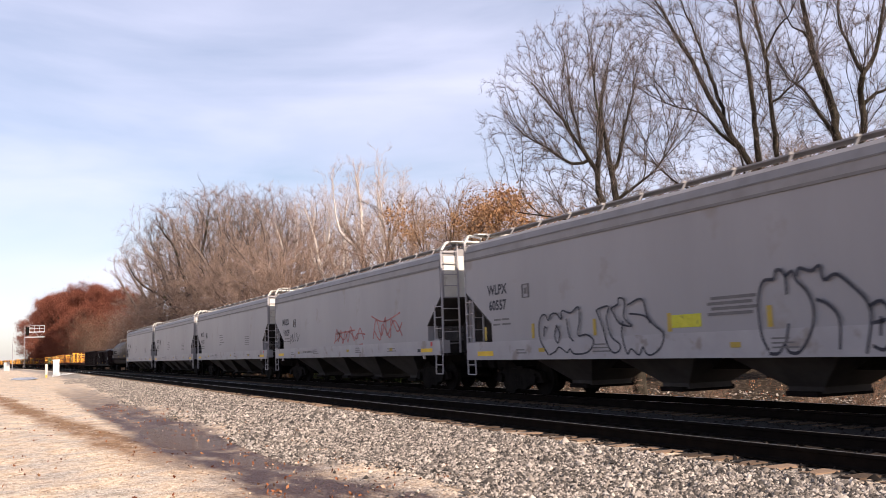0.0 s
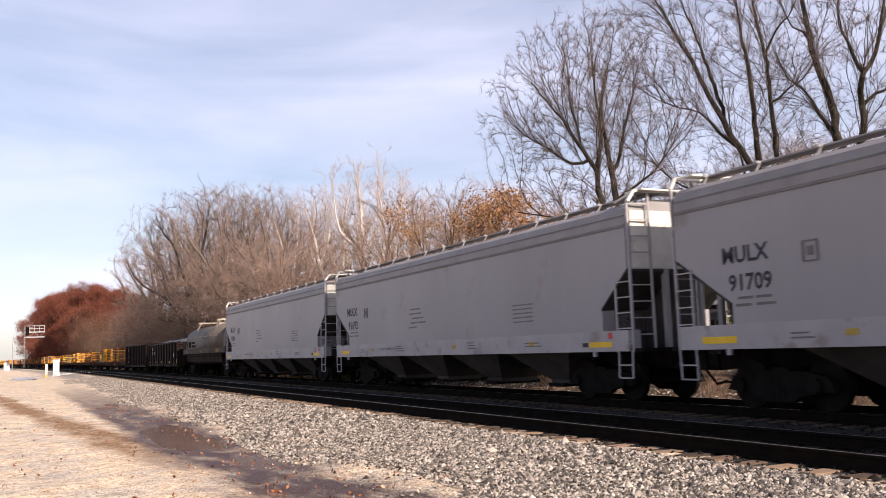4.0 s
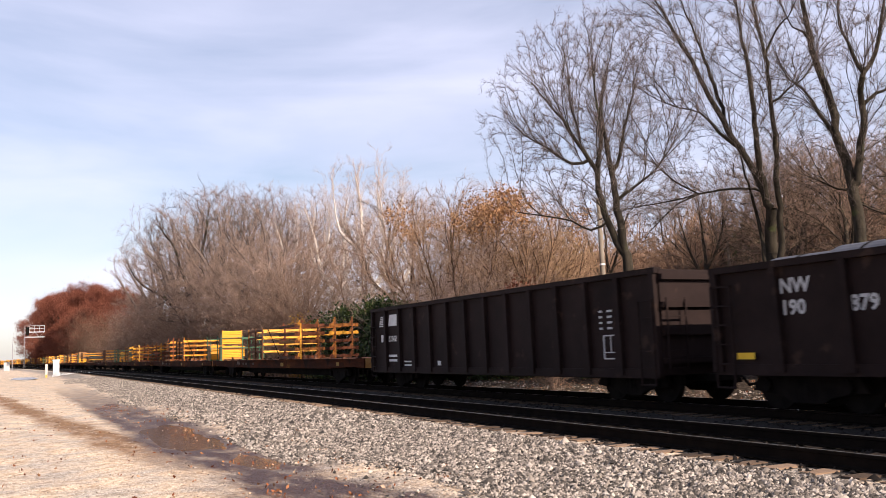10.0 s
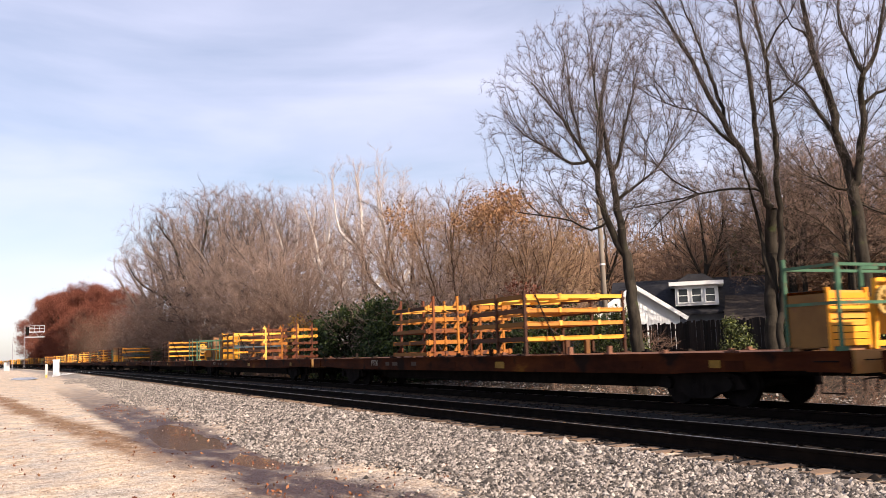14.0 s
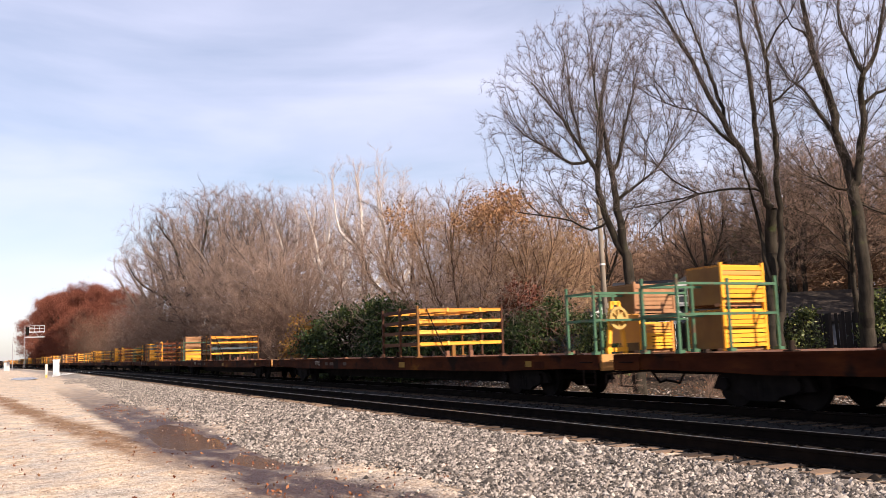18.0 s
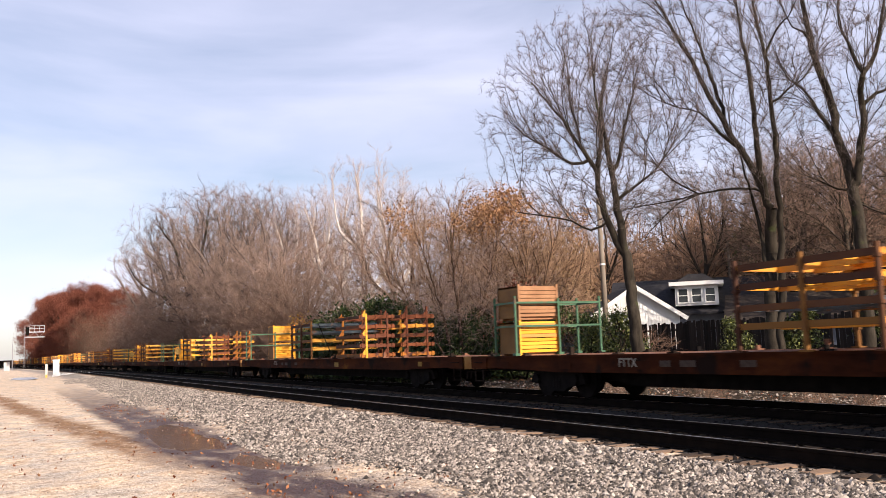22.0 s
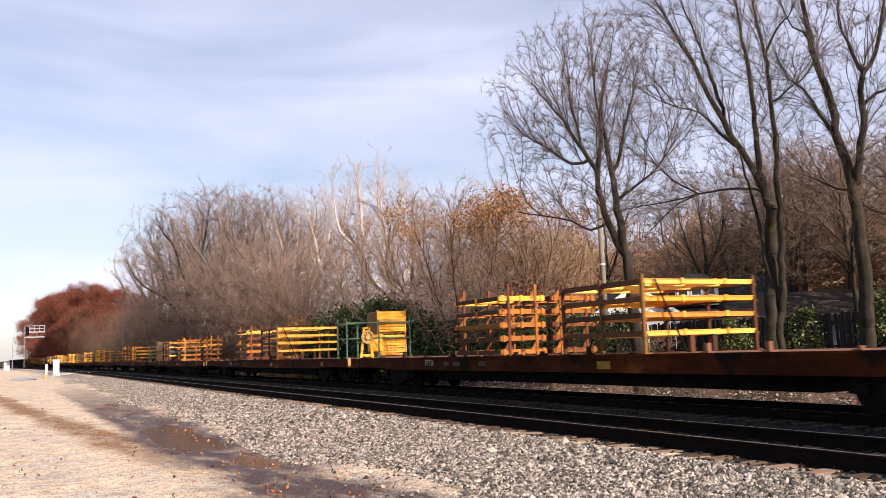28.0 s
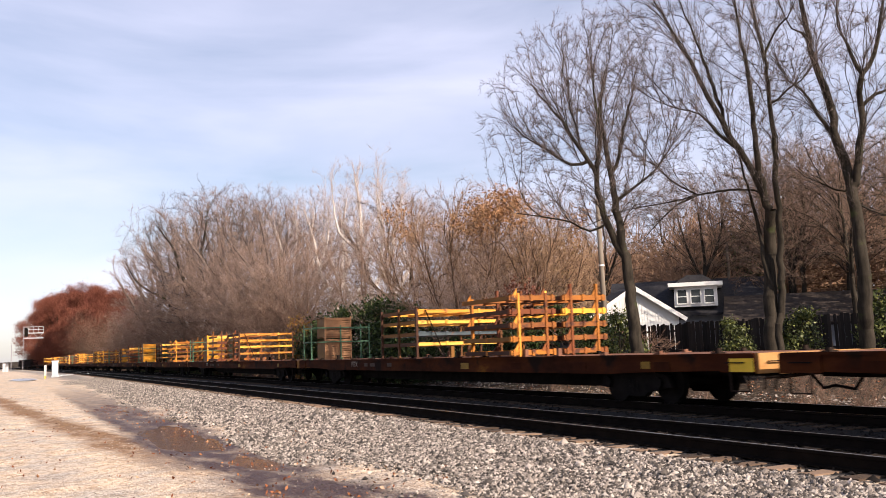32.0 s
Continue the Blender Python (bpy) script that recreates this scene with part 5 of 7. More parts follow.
    lettering("210429", 0.27, on_side(x, 6.56, 1.66), WHITE_INK, g2, "car_number")
    mark("reporting_mark", 7.25, 1.64, 0.34, 0.26, WHITE_INK, g2, x)
    for k in range(2):
        mark("data_block", 6.55, 0.95 + 0.16 * k, 0.9, 0.08, WHITE_INK, g2, x)
        mark("data_block", 5.2, 0.8 + 0.12 * k, 0.7, 0.05, WHITE_INK, g2, x)
    box = Shape().bar((0, 0, 0), (0.5, 0, 0), 0.03).bar((0.5, 0, 0), (0.5, 0.52, 0), 0.03).bar((0.5, 0.52, 0), (0, 0.52, 0), 0.03).bar((0, 0.52, 0), (0, 0, 0), 0.03).bar((0.25, 0.14, 0), (0.25, 0.52, 0), 0.02).bar((0, 0.14, 0), (0.5, 0.14, 0), 0.02)
    part("stencil_box", box, FADED_HAZE_PALE, g2).matrix_basis = on_side(x, -6.1, 0.98)
    for k in range(4):
        mark("data_block", -5.95, 1.64 + 0.13 * k, 0.12, 0.05, FADED_HAZE_PALE, g2, x)
        mark("data_block", -6.25, 1.64 + 0.13 * k, 0.18, 0.05, FADED_HAZE_PALE, g2, x)
    mark("white_patch", 2.6, 0.82, 0.22, 0.14, WHITE_INK, g2, x)

    for s in (711.6, 729.3, 747.0):
        on_train(copy_thing(g2, Matrix.Identity(4)), s)
    flat_car = build_flat_car()
    first_flat = 157.6
    for i in range(19):
        car = on_train(flat_car if i == 0 else copy_thing(flat_car, Matrix.Identity(4)), first_flat + FLAT * (i + 0.5))
        if i == 9:
            mark("yellow_panel", -13.42, 0.73, 0.60, 0.25, SAFETY_YELLOW, car, -1.436, "bright yellow panel at the sill's end")
    y, b = RACK_PAINT, RACK_BLUE
    kinds = [build_panel_stack(1, (y, y, y, y)), build_panel_stack(2, (y, b, y, y)), build_panel_stack(3, (y, y, b, b))]
    used = set()

    def load(proto, s, x=0.0, z=1.072, turn=0.0):
        ob = proto if proto not in used else copy_thing(proto, Matrix.Identity(4))
        used.add(proto)
        return on_train(ob, s, x, z, turn)

    for s, k in ((172.3, 0), (196.2, 0), (229.6, 1), (253.4, 0), (286.7, 1), (315.3, 2), (344.4, 0), (368.1, 0), (396.6, 0), (430.1, 1),
                 (455.0, 0), (483.8, 0), (512.5, 1), (541.0, 0), (569.8, 0), (598.5, 2), (627, 0), (656, 0)):
        load(kinds[k], s)
    piles = [build_gusset_stack(5, True), build_gusset_stack(6, False)]
    for s, k in ((166.4, 0), (202.3, 1), (223.2, 0), (309.3, 0), (338.2, 0), (374.2, 1), (403.0, 1), (424.1, 0), (461.0, 1), (478.0, 0), (506.0, 1), (535.2, 0), (576.0, 1), (592.0, 0), (633.0, 1)):
        load(piles[k], s)
    rack = build_green_rack(1.1)
    for s in (183.5, 186.7, 241.08, 243.95, 298.0, 327.05, 358.6, 387.0, 442.0, 470.4, 499.2, 527.0, 556.0, 584.6, 613.0):
        load(rack, s)
    crate, brown, spare = build_crate(1, CRATE_YELLOW), build_crate(2, CRATE_BROWN), build_crate(3, CRATE_YELLOW, 0.75, 1.1, 0.8)
    tagged(brown, "brown weathered slatted crate")
    tagged(spare, "small yellow slatted crate")
    for s, x, low, high in ((183.6, -0.65, crate, crate), (241.6, 0.95, crate, crate), (244.6, 0.95, spare, brown), (298.1, -0.6, crate, brown), (327.15, 0.55, crate, crate),
                            (358.7, 0.75, crate, crate), (387.1, 0.62, crate, crate), (442.1, -0.1, brown, brown), (470.6, 0.3, crate, crate), (499.3, -0.4, crate, crate), (527.2, 0.5, crate, brown), (556.2, 0.1, crate, crate), (584.8, 0.1, crate, crate)):
        load(low, s, x)
        load(high, s, x, 1.072 + (0.98 if low is not spare else 0.80))
    load(build_crate(4, CRATE_YELLOW, 1.02, 1.0, 0.85), 186.95, -0.9)
    winch = build_winch()
    for s, x in ((187.2, 0.3), (244.2, -0.6), (358.5, -0.2), (387.0, -0.55)):
        load(winch, s, x)


build_train()

# ---- trees ----
def spikes_mesh(name, pieces, mat):
    """Fine twigs as three-sided spikes."""
    a = np.array([tuple(p) for p, q, r, s in pieces])
    b = np.array([tuple(q) for p, q, r, s in pieces])
    r = np.array([r for p, q, r, s in pieces])[:, None] * 1.15
    d = b - a
    d /= np.linalg.norm(d, axis=1)[:, None] + 1e-9
    ref = np.where(np.abs(d[:, 2:3]) < 0.9, np.array([[0, 0, 1.0]]), np.array([[1.0, 0, 0]]))
    u = np.cross(d, ref)
    u /= np.linalg.norm(u, axis=1)[:, None] + 1e-9
    w = np.cross(d, u)
    verts = np.stack([a + r * u, a + r * (-0.5 * u + 0.866 * w), a + r * (-0.5 * u - 0.866 * w), b], 1).reshape(-1, 3)
    faces = ((np.arange(len(pieces)) * 4)[:, None, None] + np.array([[[0, 1, 3], [1, 2, 3], [2, 0, 3]]])).reshape(-1, 3)
    return raw_mesh(name, verts, faces, mat)


def pieces_mesh(name, pieces, sides, mat):
    """Tapered round pieces; where one runs on into the next they share the ring between them."""
    a = np.array([tuple(p) for p, q, r, s in pieces])
    b = np.array([tuple(q) for p, q, r, s in pieces])
    ra = np.array([r for p, q, r, s in pieces])[:, None]
    rb = np.array([s for p, q, r, s in pieces])[:, None]
    d = b - a
    d /= np.linalg.norm(d, axis=1)[:, None] + 1e-9
    da, db = d.copy(), d.copy()
    joined = np.where(np.linalg.norm(b[:-1] - a[1:], axis=1) < 1e-5)[0]
    both = d[joined] + d[joined + 1]
    both /= np.linalg.norm(both, axis=1)[:, None] + 1e-9
    db[joined], da[joined + 1] = both, both
    ra[joined + 1] = rb[joined]
    rings = []
    for c, rr, dd in ((a, ra, da), (b, rb, db)):
        u = np.cross(dd, np.array([[0.31, 0.95, 0.02]]))
        u /= np.linalg.norm(u, axis=1)[:, None] + 1e-9
        w = np.cross(dd, u)
        for i in range(sides):
            t = 2 * math.pi * i / sides
            rings.append(c + rr * (u * math.cos(t) + w * math.sin(t)))
    verts = np.stack(rings, 1).reshape(-1, 3)
    base = (np.arange(len(pieces)) * 2 * sides)[:, None]
    faces = np.concatenate([base + np.array([[i, (i + 1) % sides, sides + (i + 1) % sides, sides + i]]) for i in range(sides)], 0)
    return raw_mesh(name, verts, faces, mat)


def joined(name, mat, *groups):
    """One mesh of several lists of pieces, each with its own number of sides."""
    vs, fs, k = [], [], 0
    for pieces, sides in groups:
        if not pieces:
            continue
        me = pieces_mesh("tmp", pieces, sides, mat)
        v = np.empty(len(me.vertices) * 3, np.float32)
        me.vertices.foreach_get("co", v)
        f = np.empty(len(me.loops), np.int32)
        me.loops.foreach_get("vertex_index", f)
        vs.append(v.reshape(-1, 3))
        fs.append(f.reshape(-1, 4) + k)
        k += len(vs[-1])
        bpy.data.meshes.remove(me)
    return raw_mesh(name, np.concatenate(vs), np.concatenate(fs), mat)


def leaf_cards(rnd, centres, per, spread, size, flat=1.0):
    """Small bent leaves (two triangles each) about the given centres."""
    c = np.repeat(np.array(centres), per, 0)
    g = np.random.default_rng(rnd.randrange(10 ** 6))
    c = c + g.normal(0, spread, c.shape) * np.array([1, 1, flat])
    n = len(c)
    u = g.normal(0, 1, (n, 3))
    u /= np.linalg.norm(u, axis=1)[:, None]
    v = np.cross(u, g.normal(0, 1, (n, 3)))
    v /= np.linalg.norm(v, axis=1)[:, None]
    s = (size * g.uniform(0.6, 1.3, n))[:, None]
    w = np.cross(u, v)
    verts = np.stack([c - u * s, c + v * s * 0.55 + w * s * 0.15, c + u * s, c - v * s * 0.55 + w * s * 0.15], 1).reshape(-1, 3)
    faces = (np.arange(n) * 4)[:, None] + np.array([[0, 1, 2, 3]])
    return verts, faces


def leafy(seed, height, width, mat, size, count, label, category, clumps=40, group="", trunk=0.25, base=0.15):
    """A broad crown of leaf clumps on a trunk, with an uneven outline and gaps."""
    rnd = random.Random(seed)
    tree = thing("tree" if height > 6 else "bush", label, category, group)
    limbs, centres = [], []
    limbs.append((Vector((0, 0, -0.3)), Vector((0, 0, height * 0.5)), trunk, trunk * 0.6))
    for i in range(clumps):
        a, e = rnd.random() * 6.283, rnd.random()
        rr = width * 0.5 * rnd.uniform(0.35, 1.0) * math.sin(math.pi * (0.18 + 0.75 * e)) ** 0.7
        c = Vector((rr * math.cos(a), rr * math.sin(a), height * (base + (1 - base) * e * rnd.uniform(0.88, 1.04))))
        centres.append(tuple(c))
        limbs.append((Vector((0, 0, c.z * 0.45)), c, trunk * 0.22, 0.02))
    part("trunk", pieces_mesh("trunk", limbs, 5, BARK), None, tree)
    v, f = leaf_cards(rnd, centres, max(1, count // clumps), width * (0.085 if height < 12 else 0.046), size, 0.85)
    part("crown", raw_mesh("crown", v, f, mat), None, tree)
    return tree


def top_of(ob):
    return max(v.co.z for c in ob.children for v in c.data.vertices)


def stand(ob, x, y, turn=0.0, size=1.0, top=None):
    """Sets a plant on the ground at x (counted from the bent track) and y; top: the height above rail level that it reaches."""
    z = ground_z(x, y)
    if top is not None:
        size = (top - z) / top_of(ob)
    ob.matrix_basis = pose(x + bend(y), y, z, 0, 0, turn) @ Matrix.Diagonal((size, size, size, 1))
    return ob


def plant(ob, *where, **more):
    return stand(copy_thing(ob, Matrix.Identity(4)), *where, **more)


def grown_tree(seed, limbs, crowns, twig, label, group, step=0.26, reach=0.55, tip=0.006, twigs=2, shoots=2, bark=None, kind="tree", leaves=None, low=0.0, flat=1.0, power=2.2):
    """A tree whose branches grow towards points spread through its crown until the crown is filled.
    limbs: main limbs (radius at the foot, [(across, up), ...]); crowns: egg-shaped spaces (points, across, up, half width, half height)."""
    rnd = random.Random(seed)
    g = np.random.default_rng(seed)
    pos, par, rad = [], [], []
    height = max(w for r0, pts in limbs for u, w in pts)
    for r0, pts in limbs:
        depth, path = 0.0, []
        if pos and pts[0][1] > 0.5:
            depth = min(pos, key=lambda q: abs(q.x - pts[0][0]) + abs(q.z - pts[0][1])).y
        taper = 0.35 if pts[0][1] < 0.5 and pts[-1][1] < 0.55 * height else 0.82
        for i, (u, w) in enumerate(pts):
            path.append(Vector((u, depth, w)))
            depth += rnd.uniform(-0.35, 0.35) * (1 if i else 0.2)
        dense = []
        for i in range(len(path) - 1):
            p0, p1, p2, p3 = path[max(0, i - 1)], path[i], path[i + 1], path[min(len(path) - 1, i + 2)]
            n = max(2, int((p2 - p1).length / (step * 1.6)))
            for k in range(n):
                t = k / n
                dense.append(0.5 * ((2 * p1) + (p2 - p0) * t + (2 * p0 - 5 * p1 + 4 * p2 - p3) * t * t + (3 * p1 - p0 - 3 * p2 + p3) * t ** 3) + Vector((rnd.gauss(0, 0.025), rnd.gauss(0, 0.025), 0)))
        dense.append(path[-1])
        last = -1
        if pos and pts[0][1] > 0.5:
            last = min(range(len(pos)), key=lambda i: (pos[i] - dense[0]).length)
            dense = dense[1:]
        for i, q in enumerate(dense):
            pos.append(q)
            par.append(last)
            rad.append(r0 * (1 - taper * i / len(dense)))
            last = len(pos) - 1
    given = len(pos)
    goals = []
    for count, cx, cz, rx, rz in crowns:
        while count > 0:
            o = Vector((rnd.gauss(0, 1), rnd.gauss(0, 1), rnd.gauss(0, 1))).normalized()
            k = rnd.random() ** 0.42 * (1 + 0.13 * noise.noise((o.x * 1.7 + seed, o.y * 1.7, o.z * 1.7)))
            q = Vector((cx + o.x * rx * k, o.y * rx * k * flat, cz + o.z * rz * k))
            count -= 1
            if q.z > low and noise.noise((q.x * 0.55, q.y * 0.55 + seed, q.z * 0.55)) > -0.28:
                goals.append(q)
    # branches rise and spread from a point low in the crown
    foot = Vector((crowns[0][1] * 0.45, 0, crowns[0][2] - crowns[0][4] * 1.25))
    shoots_of = {}
    for turn in range(60):
        if not goals:
            break
        tree = kdtree.KDTree(len(pos))
        for i, q in enumerate(pos):
            tree.insert(q, i)
        tree.balance()
        pull, kept = {}, []
        for q in goals:
            c, i, d = tree.find(foot.lerp(q, 1 - 0.24 * max(0.0, 1 - turn / 9)))
            if shoots_of.get(i, 0) >= 3:
                continue
            kept.append(q)
            seen = pull.setdefault(i, [Vector((0, 0, 0)), 99.0])
            seen[0] += (q - c).normalized()
            seen[1] = min(seen[1], (q - c).length)
        goals = kept
        fresh = []
        for i, (v, far) in pull.items():
            shoots_of[i] = shoots_of.get(i, 0) + 1
            back = (pos[i] - pos[par[i]]).normalized() if par[i] >= 0 else Vector((0, 0, 1))
            d = v.normalized() * 0.62 + back * 0.45 + (pos[i] - foot).normalized() * 0.5 * min(1.0, far / (4 * step)) + Vector((rnd.gauss(0, 0.10), rnd.gauss(0, 0.10), rnd.gauss(0.15, 0.10)))
            q = pos[i] + d.normalized() * step
            pos.append(q)
            par.append(i)
            rad.append(0.0)
            fresh.append(q)
        if not fresh:
            break
        near = kdtree.KDTree(len(fresh))
        for i, q in enumerate(fresh):
            near.insert(q, i)
        near.balance()
        goals = [q for q in goals if near.find(q)[2] > step * 1.35]
    # each branch is as thick as what it carries
    area = [0.0] * len(pos)
    kids = [0] * len(pos)
    for i in range(len(pos) - 1, -1, -1):
        if area[i] == 0.0:
            area[i] = tip ** power
        if par[i] >= 0:
            area[par[i]] += area[i]
            kids[par[i]] += 1
    thick = [max(rad[i], min(a ** (1 / power), rad[i] if i < given and rad[i] > 0 else 9)) for i, a in enumerate(area)]
    stout, thin, spikes, tips = [], [], [], []
    for i in range(len(pos)):
        if par[i] < 0:
            continue
        j = par[i]
        top = min(thick[j], thick[i] * (1.25 if j < given else 1.6))
        (stout if thick[i] > 0.05 else thin).append((pos[j], pos[i], top, thick[i]))
        if thick[i] < tip * 4.5:
            d = (pos[i] - pos[j]).normalized()
            if kids[i] == 0:
                tips.append(pos[i])
            for _ in range(twigs + (1 if kids[i] == 0 else 0)):
                e = (d * 0.7 + (pos[i] - foot).normalized() * 0.6 + Vector((rnd.gauss(0, 0.46), rnd.gauss(0, 0.46), rnd.gauss(0.06, 0.42)))).normalized()
                ln = reach * rnd.uniform(0.5, 1.25)
                p = pos[j].lerp(pos[i], rnd.random())
                q = p + e * ln
                spikes.append((p, q, tip * 0.85, tip))
                for _ in range(shoots):
                    f = (e + Vector((rnd.gauss(0, 0.5), rnd.gauss(0, 0.5), rnd.gauss(0.06, 0.42)))).normalized()
                    o = p.lerp(q, rnd.uniform(0.2, 0.85))
                    spikes.append((o, o + f * ln * rnd.uniform(0.4, 0.7), tip * 0.65, tip))
    tree = thing(kind, label, kind, group)
    part("trunk", joined("trunk", bark or BARK, (stout, 8), (thin, 3)), None, tree)
    part("crown", spikes_mesh("crown", spikes, twig), None, tree)
    if leaves:
        mat, share, per, spread, size, above = leaves
        spots = [q for q in tips if q.z > above]
        spots.sort(key=lambda q: -noise.noise((q.x * 0.6, q.y * 0.6, q.z * 0.8 + seed)))
        v, f = leaf_cards(rnd, [tuple(q) for q in spots[: int(len(spots) * share)]], per, spread, size)
        part("leaves", raw_mesh("leaves", v, f, mat), None, tree)
    return tree


def haze_of_twigs(seed, crowns, per, length, radius, mat, label, name):
    """The fine outer twigs of many far crowns, past counting, as one mesh. crowns: (x, y, foot, top, half width)."""
    rnd = random.Random(seed)
    out = []
    for x, y, foot, top, wide in crowns:
        mid, half = (foot + top) / 2 + (top - foot) * 0.06, (top - foot) / 2 * 0.92
        for _ in range(per):
            o = Vector((rnd.gauss(0, 1), rnd.gauss(0, 1), rnd.gauss(0.15, 1))).normalized()
            k = rnd.random() ** 0.40 * (1 + 0.16 * noise.noise((o.x * 2.2 + x, o.y * 2.2 + y, o.z * 2.2)))
            p = Vector((x + o.x * wide * k, y + o.y * wide * k, mid + o.z * half * k))
            d = (o * 0.9 + Vector((rnd.gauss(0, 0.5), rnd.gauss(0, 0.5), rnd.gauss(0.3, 0.45)))).normalized()
            ln, r = rnd.uniform(*length), radius * rnd.uniform(0.7, 1.4)
            q = p + d * ln
            out.append((p - d * ln * 0.5, q, r, r))
            for _ in range(3):
                e = (d + Vector((rnd.gauss(0, 0.5), rnd.gauss(0, 0.5), rnd.gauss(0.1, 0.35)))).normalized()
                s = p.lerp(q, rnd.uniform(-0.3, 0.7))
                out.append((s, s + e * ln * rnd.uniform(0.4, 0.75), r * 0.7, r))
    tagged(new(name, spikes_mesh(name, out, mat)), label, "brush", kind="stuff")


def build_trees():
    near_trees = "big bare trees"
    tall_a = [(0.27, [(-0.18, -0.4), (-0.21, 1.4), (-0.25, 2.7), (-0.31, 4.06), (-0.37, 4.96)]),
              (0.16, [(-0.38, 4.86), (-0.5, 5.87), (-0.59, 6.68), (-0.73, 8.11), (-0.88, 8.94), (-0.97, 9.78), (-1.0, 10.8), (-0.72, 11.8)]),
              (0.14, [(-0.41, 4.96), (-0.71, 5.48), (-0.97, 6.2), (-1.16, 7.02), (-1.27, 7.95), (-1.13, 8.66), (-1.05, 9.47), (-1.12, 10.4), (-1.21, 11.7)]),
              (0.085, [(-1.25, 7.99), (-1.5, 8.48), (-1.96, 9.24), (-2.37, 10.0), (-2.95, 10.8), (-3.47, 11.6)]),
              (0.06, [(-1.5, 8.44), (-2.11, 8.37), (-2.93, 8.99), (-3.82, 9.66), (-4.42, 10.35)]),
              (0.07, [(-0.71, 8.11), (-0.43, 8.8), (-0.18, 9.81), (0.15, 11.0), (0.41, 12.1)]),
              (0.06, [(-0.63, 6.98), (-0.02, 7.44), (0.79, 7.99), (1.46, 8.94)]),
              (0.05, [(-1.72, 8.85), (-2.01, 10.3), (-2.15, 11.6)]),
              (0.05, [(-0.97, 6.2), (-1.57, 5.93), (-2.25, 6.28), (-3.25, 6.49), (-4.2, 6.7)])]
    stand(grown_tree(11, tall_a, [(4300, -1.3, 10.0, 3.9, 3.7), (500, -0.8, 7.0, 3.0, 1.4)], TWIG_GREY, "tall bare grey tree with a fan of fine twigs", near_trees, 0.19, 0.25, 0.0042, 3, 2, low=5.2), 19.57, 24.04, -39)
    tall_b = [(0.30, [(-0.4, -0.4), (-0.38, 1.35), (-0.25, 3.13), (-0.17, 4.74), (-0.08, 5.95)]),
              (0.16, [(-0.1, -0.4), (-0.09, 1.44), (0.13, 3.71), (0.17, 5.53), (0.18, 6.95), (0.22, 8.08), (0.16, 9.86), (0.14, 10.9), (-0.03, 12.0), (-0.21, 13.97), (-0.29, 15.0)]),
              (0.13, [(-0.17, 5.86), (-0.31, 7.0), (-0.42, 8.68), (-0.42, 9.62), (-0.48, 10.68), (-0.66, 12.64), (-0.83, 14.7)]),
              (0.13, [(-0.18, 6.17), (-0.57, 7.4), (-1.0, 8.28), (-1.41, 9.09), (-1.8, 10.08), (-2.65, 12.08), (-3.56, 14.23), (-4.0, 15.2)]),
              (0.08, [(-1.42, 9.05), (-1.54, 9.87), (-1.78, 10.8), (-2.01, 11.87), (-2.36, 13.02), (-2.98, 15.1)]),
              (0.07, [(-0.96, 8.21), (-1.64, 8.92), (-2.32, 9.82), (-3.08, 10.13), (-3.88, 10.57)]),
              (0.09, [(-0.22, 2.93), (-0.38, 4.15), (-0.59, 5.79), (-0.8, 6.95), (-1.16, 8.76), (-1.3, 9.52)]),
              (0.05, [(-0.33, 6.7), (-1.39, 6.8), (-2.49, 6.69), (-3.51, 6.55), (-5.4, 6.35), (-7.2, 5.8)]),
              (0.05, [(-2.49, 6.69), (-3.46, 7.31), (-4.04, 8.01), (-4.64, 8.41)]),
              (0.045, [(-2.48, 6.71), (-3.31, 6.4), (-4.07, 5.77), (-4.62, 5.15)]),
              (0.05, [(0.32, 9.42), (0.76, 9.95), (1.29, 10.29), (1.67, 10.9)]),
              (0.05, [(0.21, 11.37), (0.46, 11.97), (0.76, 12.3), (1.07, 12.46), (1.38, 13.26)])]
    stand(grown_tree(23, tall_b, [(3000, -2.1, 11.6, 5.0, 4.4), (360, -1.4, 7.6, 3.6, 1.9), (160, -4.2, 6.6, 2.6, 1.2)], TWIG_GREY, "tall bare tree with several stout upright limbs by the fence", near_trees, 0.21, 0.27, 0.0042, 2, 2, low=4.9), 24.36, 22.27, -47)
